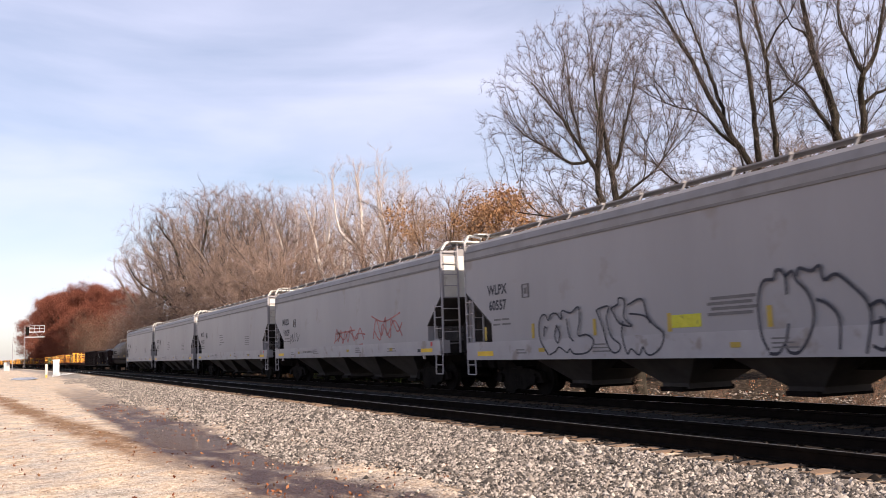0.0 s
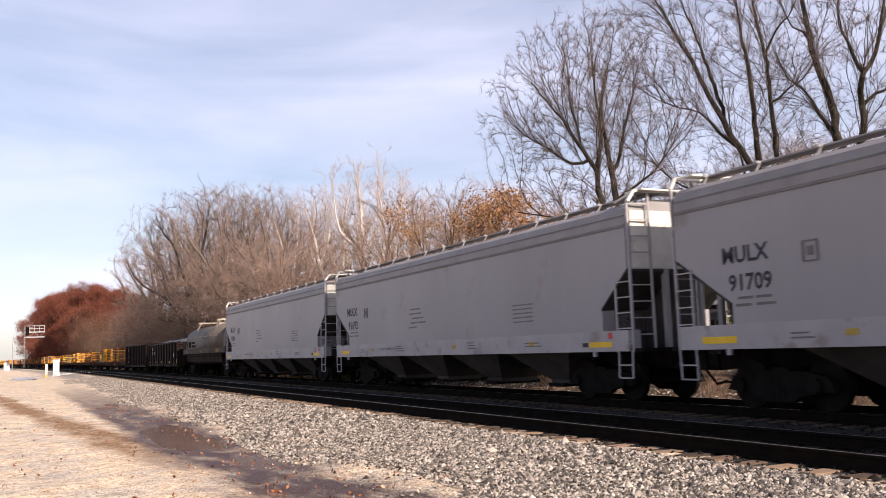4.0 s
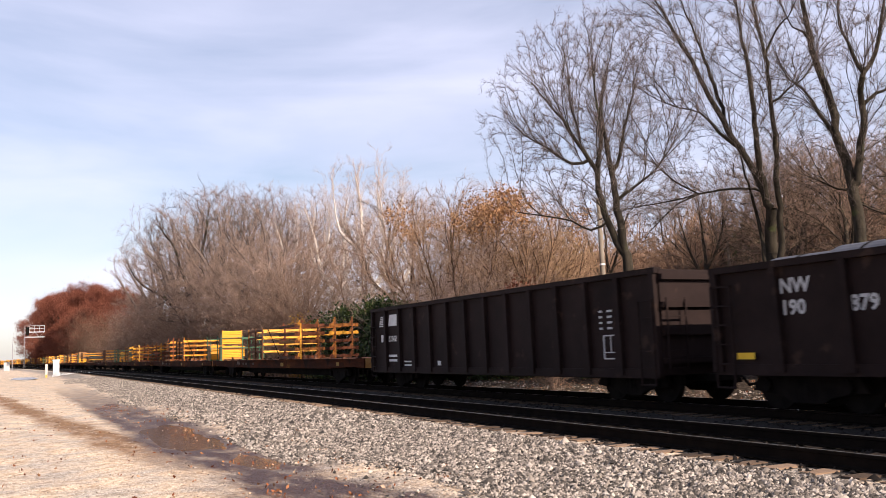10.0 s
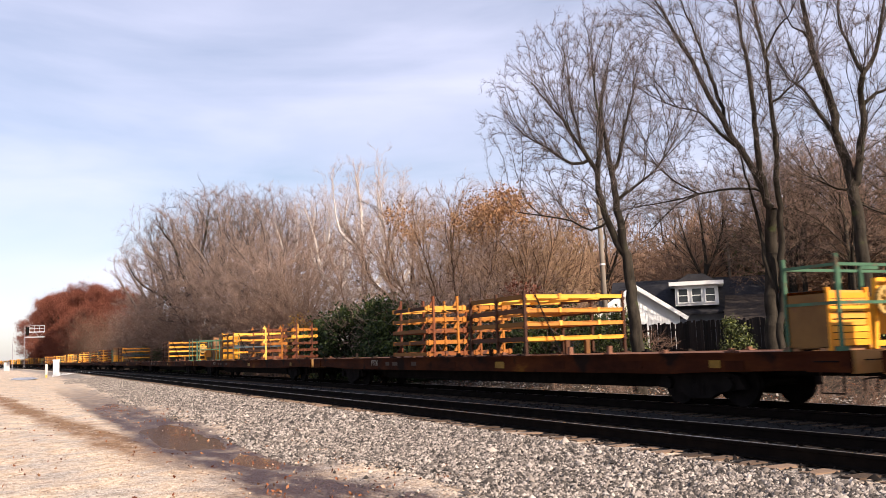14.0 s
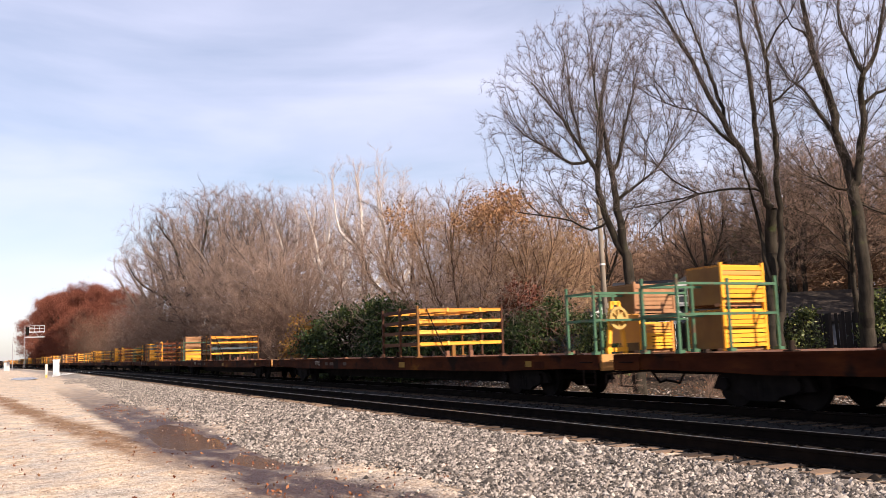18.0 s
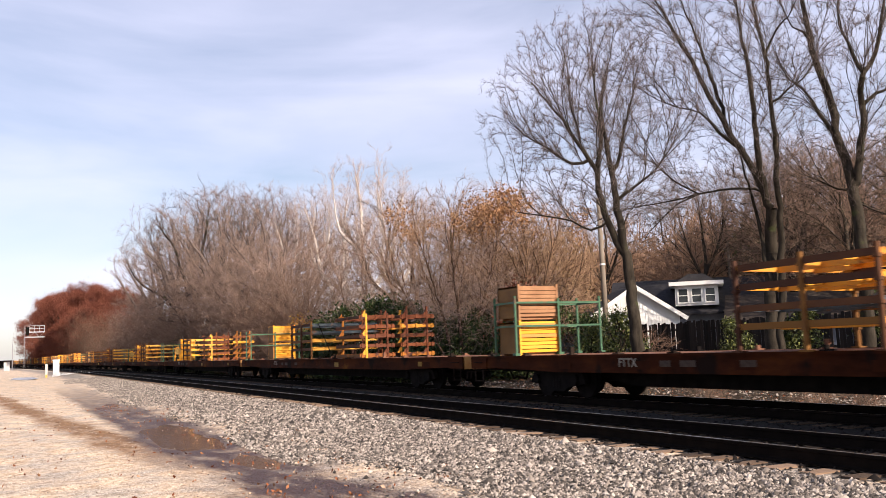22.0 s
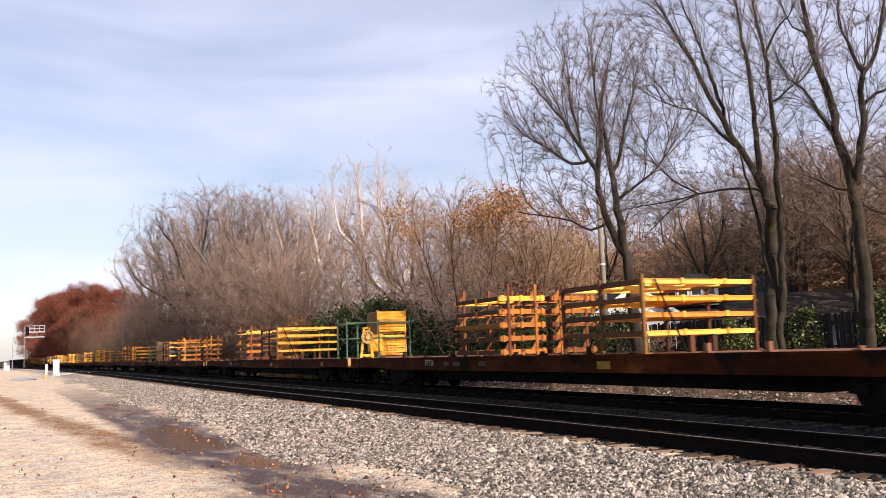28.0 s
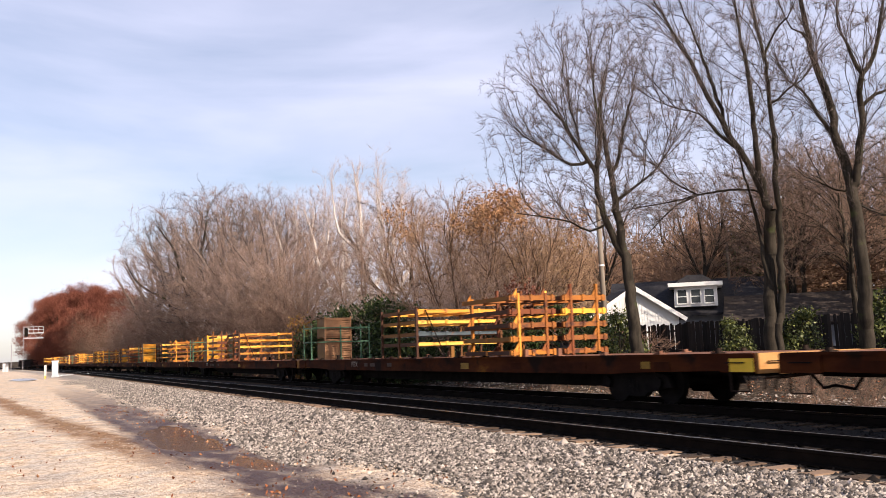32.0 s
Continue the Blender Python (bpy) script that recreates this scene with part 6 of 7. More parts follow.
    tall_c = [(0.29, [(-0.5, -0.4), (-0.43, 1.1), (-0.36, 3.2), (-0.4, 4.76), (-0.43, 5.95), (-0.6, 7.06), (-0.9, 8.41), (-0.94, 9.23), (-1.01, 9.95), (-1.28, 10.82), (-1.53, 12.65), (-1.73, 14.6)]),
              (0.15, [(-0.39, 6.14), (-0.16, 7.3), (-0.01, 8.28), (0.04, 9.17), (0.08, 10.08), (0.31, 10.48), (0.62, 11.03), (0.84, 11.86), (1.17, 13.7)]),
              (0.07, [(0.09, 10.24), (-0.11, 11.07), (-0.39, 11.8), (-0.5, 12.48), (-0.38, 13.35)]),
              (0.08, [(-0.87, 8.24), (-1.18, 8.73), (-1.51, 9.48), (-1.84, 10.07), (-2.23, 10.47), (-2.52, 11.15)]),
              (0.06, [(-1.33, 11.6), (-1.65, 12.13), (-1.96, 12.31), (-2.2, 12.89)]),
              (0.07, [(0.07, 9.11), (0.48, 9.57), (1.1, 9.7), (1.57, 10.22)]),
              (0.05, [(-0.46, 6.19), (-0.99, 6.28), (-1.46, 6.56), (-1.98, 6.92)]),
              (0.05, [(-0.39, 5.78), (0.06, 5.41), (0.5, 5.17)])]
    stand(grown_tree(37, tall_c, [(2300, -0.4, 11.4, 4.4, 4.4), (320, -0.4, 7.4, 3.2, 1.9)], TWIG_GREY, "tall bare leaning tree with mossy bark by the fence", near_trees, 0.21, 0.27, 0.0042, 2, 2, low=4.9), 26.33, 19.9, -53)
    # more trees behind them
    back = grown_tree(41, [(0.22, [(0, -0.4), (0.2, 3), (0.1, 6), (0.3, 9)]), (0.12, [(0.15, 4), (1.0, 6.2), (1.6, 8.5)]), (0.12, [(0.1, 5), (-0.9, 7), (-1.3, 9.5)])], [(760, 0.1, 8.0, 4.2, 4.4)], TWIG_GARDEN, "bare tree in the gardens behind the fence", "garden trees", 0.32, 0.55, 0.008, 2, 2)
    for i, (x, y, top) in enumerate([(32.5, 22.0, 11), (46, 40, 14), (44, 58, 15), (50, 50, 15), (38, 30, 12), (55, 62, 17), (47, 33, 14), (36, 33.5, 10), (58, 48, 16), (52, 38, 15), (42, 66, 15), (46, 41, 15), (49, 44, 16), (47, 37.5, 14.5), (52, 46, 17), (43.5, 46, 14), (50, 32, 15), (54, 43, 15)]):
        (stand if i == 0 else plant)(back, x, y, 57.0 * i, top=top)
    a = grown_tree(51, [(0.30, [(0, -0.4), (-0.2, 2), (0.1, 4.2), (-0.3, 6.4), (0.2, 9.4)]), (0.19, [(0, 3.2), (1.5, 5.0), (2.4, 6.6), (3.6, 8.6)]), (0.19, [(-0.1, 3.6), (-1.6, 5.2), (-2.3, 7.0), (-3.4, 8.4)]), (0.13, [(1.5, 5.0), (1.4, 7.2), (2.0, 9.6)]), (0.13, [(-1.5, 5.2), (-1.1, 7.4), (-1.6, 10.0)])], [(820, 0, 8.4, 4.7, 3.7), (160, 0, 4.8, 4.2, 2.0)], TWIG_HAZE, "bare grey-brown woodland tree with a broad crown beside the line", "woodland trees", 0.29, 0.45, 0.0065, 2, 2, bark=TWIG_GREY, power=1.95)
    a2 = grown_tree(58, [(0.22, [(0, -0.4), (0.3, 2.4), (0.0, 4.6), (0.6, 7.0), (0.3, 10.0)]), (0.13, [(0.1, 3.8), (-1.2, 5.4), (-3.0, 6.6), (-4.0, 8.2)]), (0.13, [(0.2, 4.8), (1.6, 6.0), (2.2, 8.0), (3.4, 9.4)]), (0.12, [(-1.2, 5.4), (-1.4, 7.6), (-2.2, 9.4)])], [(620, 0, 8.8, 4.4, 3.4), (160, 0.3, 5.0, 4.0, 2.2)], TWIG_GREY, "bare woodland tree with crooked dark limbs beside the line", "woodland trees", 0.29, 0.45, 0.0065, 2, 2, bark=BARK, power=1.95)
    b = grown_tree(52, [(0.26, [(0, -0.4), (0.3, 3), (0.0, 5.5)]), (0.20, [(0.0, 5.4), (0.9, 7.6), (0.7, 10.0), (1.1, 13.0)]), (0.18, [(0.0, 5.2), (-1.3, 7.4), (-1.6, 9.6), (-2.2, 11.8)]), (0.12, [(0.8, 7.8), (2.2, 9.2), (2.6, 11.4)]), (0.11, [(-1.4, 7.6), (-0.6, 9.6), (-0.4, 12.0)]), (0.11, [(0.2, 3.2), (1.8, 4.8), (2.8, 7.2)])], [(620, 0, 10.6, 3.7, 4.4), (150, 0, 5.8, 3.2, 2.2)], TWIG_ASH, "pale bare sycamore with white limbs in the wood", "woodland trees", 0.31, 0.5, 0.0065, 2, 2, bark=TWIG_WHITE, power=1.9)
    c = grown_tree(53, [(0.11, [(0, -0.4), (-0.4, 2.5), (-1.3, 5.5)]), (0.11, [(0.1, -0.4), (0.3, 2.5), (0.2, 6.5)]), (0.09, [(0.2, -0.4), (1.0, 2.4), (2.1, 5.0)])], [(900, 0.2, 5.0, 4.0, 4.0)], TWIG_HAZE, "brown many-stemmed bare scrub tree", "woodland trees", 0.27, 0.5, 0.0062, 2, 2, bark=TWIG_BROWN)
    e = grown_tree(54, [(0.06, [(0, -0.3), (-0.5, 1.4), (-1.1, 2.8)]), (0.06, [(0.1, -0.3), (0.2, 1.6), (0.1, 3.4)]), (0.05, [(0.2, -0.3), (0.9, 1.2), (1.6, 2.3)])], [(420, 0.1, 2.4, 2.8, 2.3)], TWIG_BROWN, "low tangle of bare brown brush", "woodland brush", 0.22, 0.42, 0.006, 2, 2, bark=TWIG_BROWN, kind="shrub")
    leafed = grown_tree(55, [(0.10, [(0, -0.4), (-0.6, 2.6), (-1.4, 5.6), (-2.0, 7.6)]), (0.10, [(0.1, -0.4), (0.1, 2.8), (-0.2, 6.0), (0.1, 8.6)]), (0.09, [(0.2, -0.4), (0.9, 2.6), (1.7, 5.4), (2.2, 7.4)]), (0.07, [(0.3, -0.4), (1.3, 1.8), (2.7, 3.8)]), (0.07, [(-0.1, -0.4), (-1.0, 1.8), (-2.6, 4.4), (-3.2, 6.2)])], [(1500, 0.1, 6.2, 4.3, 3.7)], TWIG_TAN, "bare many-stemmed tree with clumps of dry orange leaves at the top", "woodland trees", 0.27, 0.5, 0.0065, 2, 2, bark=TWIG_DARK, leaves=(LEAF_RUST, 0.13, 120, 0.26, 0.075, 7.3))
    stand(leafed, 21.0, 40.6, -30, top=10.6)
    plant(leafed, 23.8, 38.4, 130, top=10.2)
    tan = grown_tree(56, [(0.12, [(0, -0.4), (-0.3, 2.4), (-0.8, 4.6)]), (0.10, [(0.1, -0.4), (0.5, 2.2), (1.3, 4.4)]), (0.08, [(0, 1.6), (-1.4, 3.0), (-2.2, 4.2)])], [(1500, 0.1, 4.6, 2.9, 3.0)], TWIG_TAN, "rounded tree thick with dry tan twigs and leaves", "garden trees", 0.22, 0.40, 0.0075, 3, 2, bark=TWIG_DARK, leaves=(LEAF_TAN, 0.5, 9, 0.22, 0.07, 1.5))
    stand(tan, 26.6, 40.6, 20, top=8.7)
    plant(tan, 29.5, 44.5, 140, top=8.6)
    rnd = random.Random(9)
    for ob, rows in ((a, [(21.0, 129, 21.5), (20.2, 108, 22), (21, 88, 19.5), (24, 104, 22.5), (27, 88, 18.5), (22.5, 118, 23), (21.5, 74, 16.4), (20.6, 138, 20.5)]),
                     (a2, [(19.8, 97, 21.4), (22.5, 81, 17.4), (23.5, 92, 20.0), (20.4, 117, 22.0), (25.0, 58, 13.6)]),
                     (b, [(24.0, 77, 17.4), (25.0, 71, 17.8), (26.5, 66, 18.8), (26, 60.5, 15.8), (30, 80, 18)]),
                     (c, [(22.5, 50, 11.8), (21, 55, 11.5), (20, 64, 11.5), (19.6, 74, 12), (19.5, 84, 13), (20.5, 94, 14), (19.2, 104, 14.5), (18.6, 124, 14), (18.6, 148, 11), (19.0, 114, 14), (18.4, 135, 12.5),
                          (27.5, 49, 11), (29, 52, 13), (34, 66, 14), (20.2, 69, 11.5), (20.0, 79, 12.5), (20.0, 89, 13.5)])):
        for i, (x, y, top) in enumerate(rows):
            broad = -math.degrees(math.atan2(x, y)) + rnd.uniform(-28, 28) + rnd.choice((0, 180))
            (stand if i == 0 else plant)(ob, x, y, broad, top=top)
    for x, y, top in ((17.4, 13.6, 0.55), (17.7, 15.4, 0.75), (18.2, 19.5, 0.6), (17.6, 23.0, 0.7), (18.4, 28.0, 0.9)):
        plant(e, x, y, 40 * y, top=top)
    first = True
    for y in [61, 65, 69, 73, 79, 86, 93, 100, 108, 117, 127, 138, 150, 162, 175]:
        (stand if first else plant)(e, rnd.uniform(17.9, 19.4), y, rnd.uniform(0, 360), top=rnd.uniform(4.2, 6.5))
        first = False

    def skyline(y):
        """How high the wood reaches above the rails, y metres down the line."""
        tops = [(30, 8.5), (38, 10.6), (48, 11.2), (55, 13), (62, 15.2), (68, 17.2), (79, 17.3), (88, 18.5), (100, 20.5), (118, 22.5), (130, 20), (138, 13), (175, 9), (200, 8)]
        for (a, ta), (b, tb) in zip(tops, tops[1:]):
            if y <= b:
                return ta + (tb - ta) * (y - a) / (b - a)
        return 9

    crowns = []
    for i in range(74):
        y = 34 + 150 * (i / 73) ** 1.12 + rnd.uniform(-1.5, 1.5)
        x = rnd.uniform(18.8, 25.5) if y < 125 else rnd.uniform(18, 22)
        g = ground_z(x, y)
        top = skyline(y * 21.0 / x) * rnd.uniform(0.42, 0.70)
        crowns.append((x + bend(y), y, g + 0.2 * rnd.random() * top, top, rnd.uniform(2.2, 4.0) * (1 + top / 40)))
    haze_of_twigs(3, crowns, 170, (0.3, 0.8), 0.0085, TWIG_HAZE, "dense bare brown twigs of the wood beside the line", "woods")
    crowns = []
    for i in range(130):
        y = 34 + 205 * (i / 129) ** 1.12 + rnd.uniform(-1.5, 1.5)
        near = y < 60
        x = rnd.uniform(23.5, 26.5) if near else rnd.uniform(17.6, 21.0)
        g = ground_z(x, y)
        crowns.append((x + bend(y), y, g, g + rnd.uniform(3.0, 6.4) * (0.55 if near else 1 + y / 170), rnd.uniform(1.8, 3.0) * (1 + y / 300)))
    haze_of_twigs(6, crowns, 230, (0.35, 0.9), 0.011, TWIG_UNDER, "low brown tangle of brush along the line", "undergrowth")
    crowns = []
    for i in range(120):
        x, y = rnd.uniform(46, 86), rnd.uniform(22, 112)
        g = ground_z(x, y)
        crowns.append((x, y, g, g + rnd.uniform(7, 12.5), rnd.uniform(2.8, 4.8)))
    haze_of_twigs(4, crowns, 220, (0.8, 2.0), 0.05, TWIG_HILL, "bare brown woods on the rise behind the houses", "woods")
    # far trees: the pale twig colour stands in for haze
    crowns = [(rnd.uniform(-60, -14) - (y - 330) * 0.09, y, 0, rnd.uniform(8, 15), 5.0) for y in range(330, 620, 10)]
    haze_of_twigs(5, crowns, 60, (1.5, 4.5), 0.10, TWIG_PALE, "distant bare trees across the line, coloured pale for haze", "woods")
    # russet oaks far down the line
    oak = leafy(61, 17, 15, LEAF_OAK, 0.12, 110000, "russet oak in dry autumn leaf beside the line", "tree", 190, "oaks", 0.4, 0.05)
    for i, (x, y, top) in enumerate([(28.6, 225, 20.5), (26.6, 250, 23), (23.2, 265, 25), (20.3, 290, 26.5), (20.0, 330, 27)]):
        (stand if i == 0 else plant)(oak, x, y, 70 * i, top=top)
    # evergreen shrubs along the fence
    shrub = leafy(71, 3.2, 3.4, LEAF_GREEN, 0.085, 6500, "dark green evergreen shrub by the back fence", "shrub", 46, "evergreen shrubs", 0.06, 0.03)
    for i, (x, y, s) in enumerate([(22.5, 36.5, 0.95), (22.0, 39.5, 0.95), (20.6, 45, 1.2), (20.4, 49, 1.4), (19.8, 53.5, 1.45), (19.6, 57, 1.3), (22.4, 42, 1.1), (24.4, 37.0, 1.1), (24.5, 33.6, 0.8), (21.2, 51.2, 1.5), (20.9, 47, 1.3), (19.0, 92, 1.3), (19, 99, 1.2), (18.8, 86, 1.1), (18.4, 106, 1.3), (18.3, 114, 1.2), (17.8, 128, 1.2), (21.5, 43.4, 0.95)]):
        (stand if i == 0 else plant)(shrub, x, y, 67 * i, s)
    red = leafy(75, 3.4, 2.6, LEAF_OAK, 0.07, 3200, "dark red-brown shrub in dry leaf by the yard", "shrub", 40, "", 0.05, 0.2)
    stand(red, 23.6, 38.3, 0, 1.35)
    sunny = leafy(73, 2.9, 2.2, LEAF_SUNNY, 0.075, 2600, "sunlit yellow-green shrub by the back fence", "shrub", 34, "garden shrubs", 0.05, 0.08)
    for i, (x, y, s) in enumerate([(25.3, 22.4, 0.80), (28.2, 20.9, 0.95), (27.2, 27.4, 0.72), (29.0, 19.9, 0.9), (23.4, 30.2, 1.0), (22.6, 31.4, 0.8)]):
        (stand if i == 0 else plant)(sunny, x, y, 67 * i, s)
    gold = leafy(72, 4.4, 3.2, LEAF_YELLOW, 0.09, 2200, "small tree in orange and yellow autumn leaf", "tree", 40, "", 0.06, 0.1)
    stand(gold, 18.3, 59.5, 0, 1.05)
    olive = leafy(74, 9, 6, LEAF_SUNNY, 0.2, 4200, "olive green tree behind the houses", "tree", 60, "", 0.2, 0.1)
    stand(olive, 52, 51, 0, 0.95)


build_trees()

# ---- houses, fence, pole and trackside things ----
def shingle_roof(half, y0, y1, eave, ridge, over=0.35, thick=0.12):
    """Two sloped roof slabs; the ridge runs along local y."""
    k = (ridge - eave) / half
    out = [(-half - over, eave - over * k), (0, ridge), (half + over, eave - over * k), (half + over, eave - over * k + thick), (0, ridge + thick), (-half - over, eave - over * k + thick)]
    return Shape().sweep(out, "y", y0, y1)


def gable_wall(half, y0, y1, eave, ridge, base=-0.5):
    return Shape().sweep([(-half, base), (half, base), (half, eave), (0, ridge), (-half, eave)], "y", y0, y1)


def add_window(house, x, z, w, h, y, panes=1):
    win = part("window", Shape().box(x - w / 2 - 0.08, x + w / 2 + 0.08, y - 0.06, y, z - h / 2 - 0.08, z - h / 2).box(x - w / 2 - 0.08, x + w / 2 + 0.08, y - 0.06, y, z + h / 2, z + h / 2 + 0.08)
               .box(x - w / 2 - 0.08, x - w / 2, y - 0.06, y, z - h / 2, z + h / 2).box(x + w / 2, x + w / 2 + 0.08, y - 0.06, y, z - h / 2, z + h / 2).box(x - w / 2, x + w / 2, y - 0.04, y, z - 0.025, z + 0.025), WHITE_WALL, house, "white window frame")
    part("pane", Shape().box(x - w / 2, x + w / 2, y - 0.015, y - 0.005, z - h / 2, z + h / 2), GLASS, win, "dark glass pane")


def build_houses():
    # white gabled garage
    g = thing("garage", "white gabled garage with board siding behind the fence", "house", m=pose(31.3, 39.0, 0.4, 0, 0, -26))
    part("wall", gable_wall(2.5, 0, 6, 2.4, 4.0), WHITE_WALL, g)
    part("roof", shingle_roof(2.5, -0.3, 6.3, 2.4, 4.0), ROOF_DARK, g)
    k = 1.6 / 2.5
    for sx in (-1, 1):
        part("barge_board", Shape().bar((sx * 2.85, -0.34, 2.4 - 0.35 * k), (0, -0.34, 4.02), 0.06, 0.22), WHITE_WALL, g, "white barge board")
    boards = Shape()
    for i in range(33):
        x = -2.44 + i * 0.1525
        boards.box(x - 0.012, x + 0.012, -0.02, 0.0, -0.5, 2.4 + (2.5 - abs(x)) * k - 0.1)
    tagged(part("batten", boards, WHITE_WALL, g), kind="stuff")
    # main house with a dormer
    h = thing("house", "dark-roofed house with a white dormer of three windows", "house", m=pose(39.3, 42.7, 0.7, 0, 0, -42.6))
    part("wall", Shape().box(-5.2, 4.2, 1.2, 9, -0.5, 2.6), GREY_WALL, h)
    part("roof", Shape().sweep([(0.6, 2.3), (5.0, 4.75), (9.4, 2.3), (9.4, 2.45), (5.0, 4.92), (0.6, 2.45)], "x", -5.7, 4.7), ROOF_DARK, h, "dark shingle roof")
    d = part("dormer", Shape().box(-1.35, 1.35, 0.75, 4.5, 2.9, 4.2), WHITE_WALL, h, "white dormer")
    part("dormer_roof", Shape().box(-1.7, 1.7, 0.4, 4.7, 4.2, 4.45), WHITE_WALL, d, "white dormer eaves")
    part("dormer_hip", Shape().sweep([(-1.3, 4.45), (1.3, 4.45), (0.5, 4.95), (-0.5, 4.95)], "y", 0.9, 4.5), ROOF_DARK, d)
    for x in (-0.85, 0.0, 0.85):
        add_window(h, x, 3.55, 0.55, 0.85, 0.745)
    # brown-roofed house
    b = thing("house", "house with a broad brown roof and grey gable among bare trees", "house", m=pose(31.6, 53.4, 0.6, 0, 0, -30.6))
    part("wall", Shape().box(-3.9, 4.2, 0, 7, -0.5, 2.9), GREY_WALL, b)
    part("roof", Shape().sweep([(-0.5, 2.6), (3.5, 5.35), (7.5, 2.6), (7.5, 2.75), (3.5, 5.52), (-0.5, 2.75)], "x", -3.4, 4.7), ROOF_BROWN, b, "brown shingle roof")
    part("gable", Shape().sweep([(-4.9, 2.0), (-3.0, 2.0), (-3.0, 3.1), (-3.95, 4.2), (-4.9, 3.1)], "y", -1.2, 3), GREY_WALL, b, "grey gabled wing")
    part("gable_roof", Shape().bar((-5.1, 0.6, 2.95), (-3.95, 0.6, 4.28), 4.2, 0.1).bar((-2.8, 0.6, 2.95), (-3.95, 0.6, 4.28), 4.2, 0.1), ROOF_DARK, b)
    part("chimney", Shape().box(2.2, 2.8, 3.2, 3.8, 4.5, 6.0), ROOF_BROWN, b)
    # low house with a grey roof
    c = thing("house", "low house with a grey-brown roof behind the fence", "house", m=pose(41.5, 38.3, 0.15, 0, 0, -47.3))
    part("wall", Shape().box(-2.6, 7.0, 0, 7, -0.5, 2.2), GREY_WALL, c)
    part("roof", Shape().sweep([(-0.5, 1.95), (3.5, 3.9), (7.5, 1.95), (7.5, 2.1), (3.5, 4.05), (-0.5, 2.1)], "x", -3.1, 7.5), ROOF_BROWN, c)
    part("fascia", Shape().bar((1.2, -0.6, 2.35), (2.6, -0.6, 1.85), 0.05, 0.16), WHITE_WALL, c, "sunlit white barge board")
    add_window(c, 0.5, 1.3, 1.0, 1.0, -0.01)
    # dark shed and wall sections of the yard
    s = thing("shed", "dark grey yard wall in the shade of the shrubs", "wall", m=pose(23.6, 38.2, 0, 0, 0, 18))
    part("panel", Shape().box(-0.08, 0.08, -6.5, 5.0, -0.6, 1.75), GREY_WALL, s)
    part("coping", Shape().box(-0.12, 0.12, -6.5, 5.0, 1.75, 1.82), ROOF_DARK, s)
    # board fence
    f = thing("fence", "tall weathered dark board fence along the gardens", "fence")
    board = Shape().box(-0.012, 0.012, -0.07, 0.07, 0.0, 1.95).mesh("board", FENCE_WOOD)
    rnd = random.Random(31)
    y = 17.0
    while y < 44.5:
        x = 31.0 - 0.10 * (y - 30)
        if rnd.random() > 0.03:
            ob = part("board", board, None, f)
            ob.location = (x, y, ground_z(x, y) + rnd.uniform(-0.08, 0.06))
            ob.rotation_euler = (rnd.uniform(-0.02, 0.02), 0, 0.10)
        y += 0.152
    for k in range(12):
        y = 17.2 + 2.4 * k
        x = 31.0 - 0.10 * (y - 30)
        part("post", Shape().box(x + 0.02, x + 0.12, y - 0.05, y + 0.05, -0.3, ground_z(x, y) + 1.9), FENCE_WOOD, f)
    for z in (0.6, 1.6):
        part("rail", Shape().bar((31.0 + 1.3 + 0.05, 17, z + 0.3), (31.0 - 1.45 + 0.05, 44.5, z + 0.3), 0.05, 0.1), FENCE_WOOD, f)
    p = thing("utility_pole", "weathered wooden utility pole among the trees", "pole", m=pose(27.04, 35.97, 0.1))
    part("shaft", Shape().tube((0, 0, -0.5), (-0.1, 0, 8.65), 0.16, 12, 0.11), POLE_WOOD, p, smooth=True)
    part("band", Shape().tube((-0.06, 0, 5.2), (-0.06, 0, 5.28), 0.15, 12), ALUMINIUM, p)
    q = thing("utility_pole", "thin distant utility pole on the rise", "pole", m=pose(47, 47.5, 1.0))
    part("shaft", Shape().tube((0, 0, -0.5), (0, 0, 7.5), 0.12, 8, 0.09), POLE_WOOD, q)


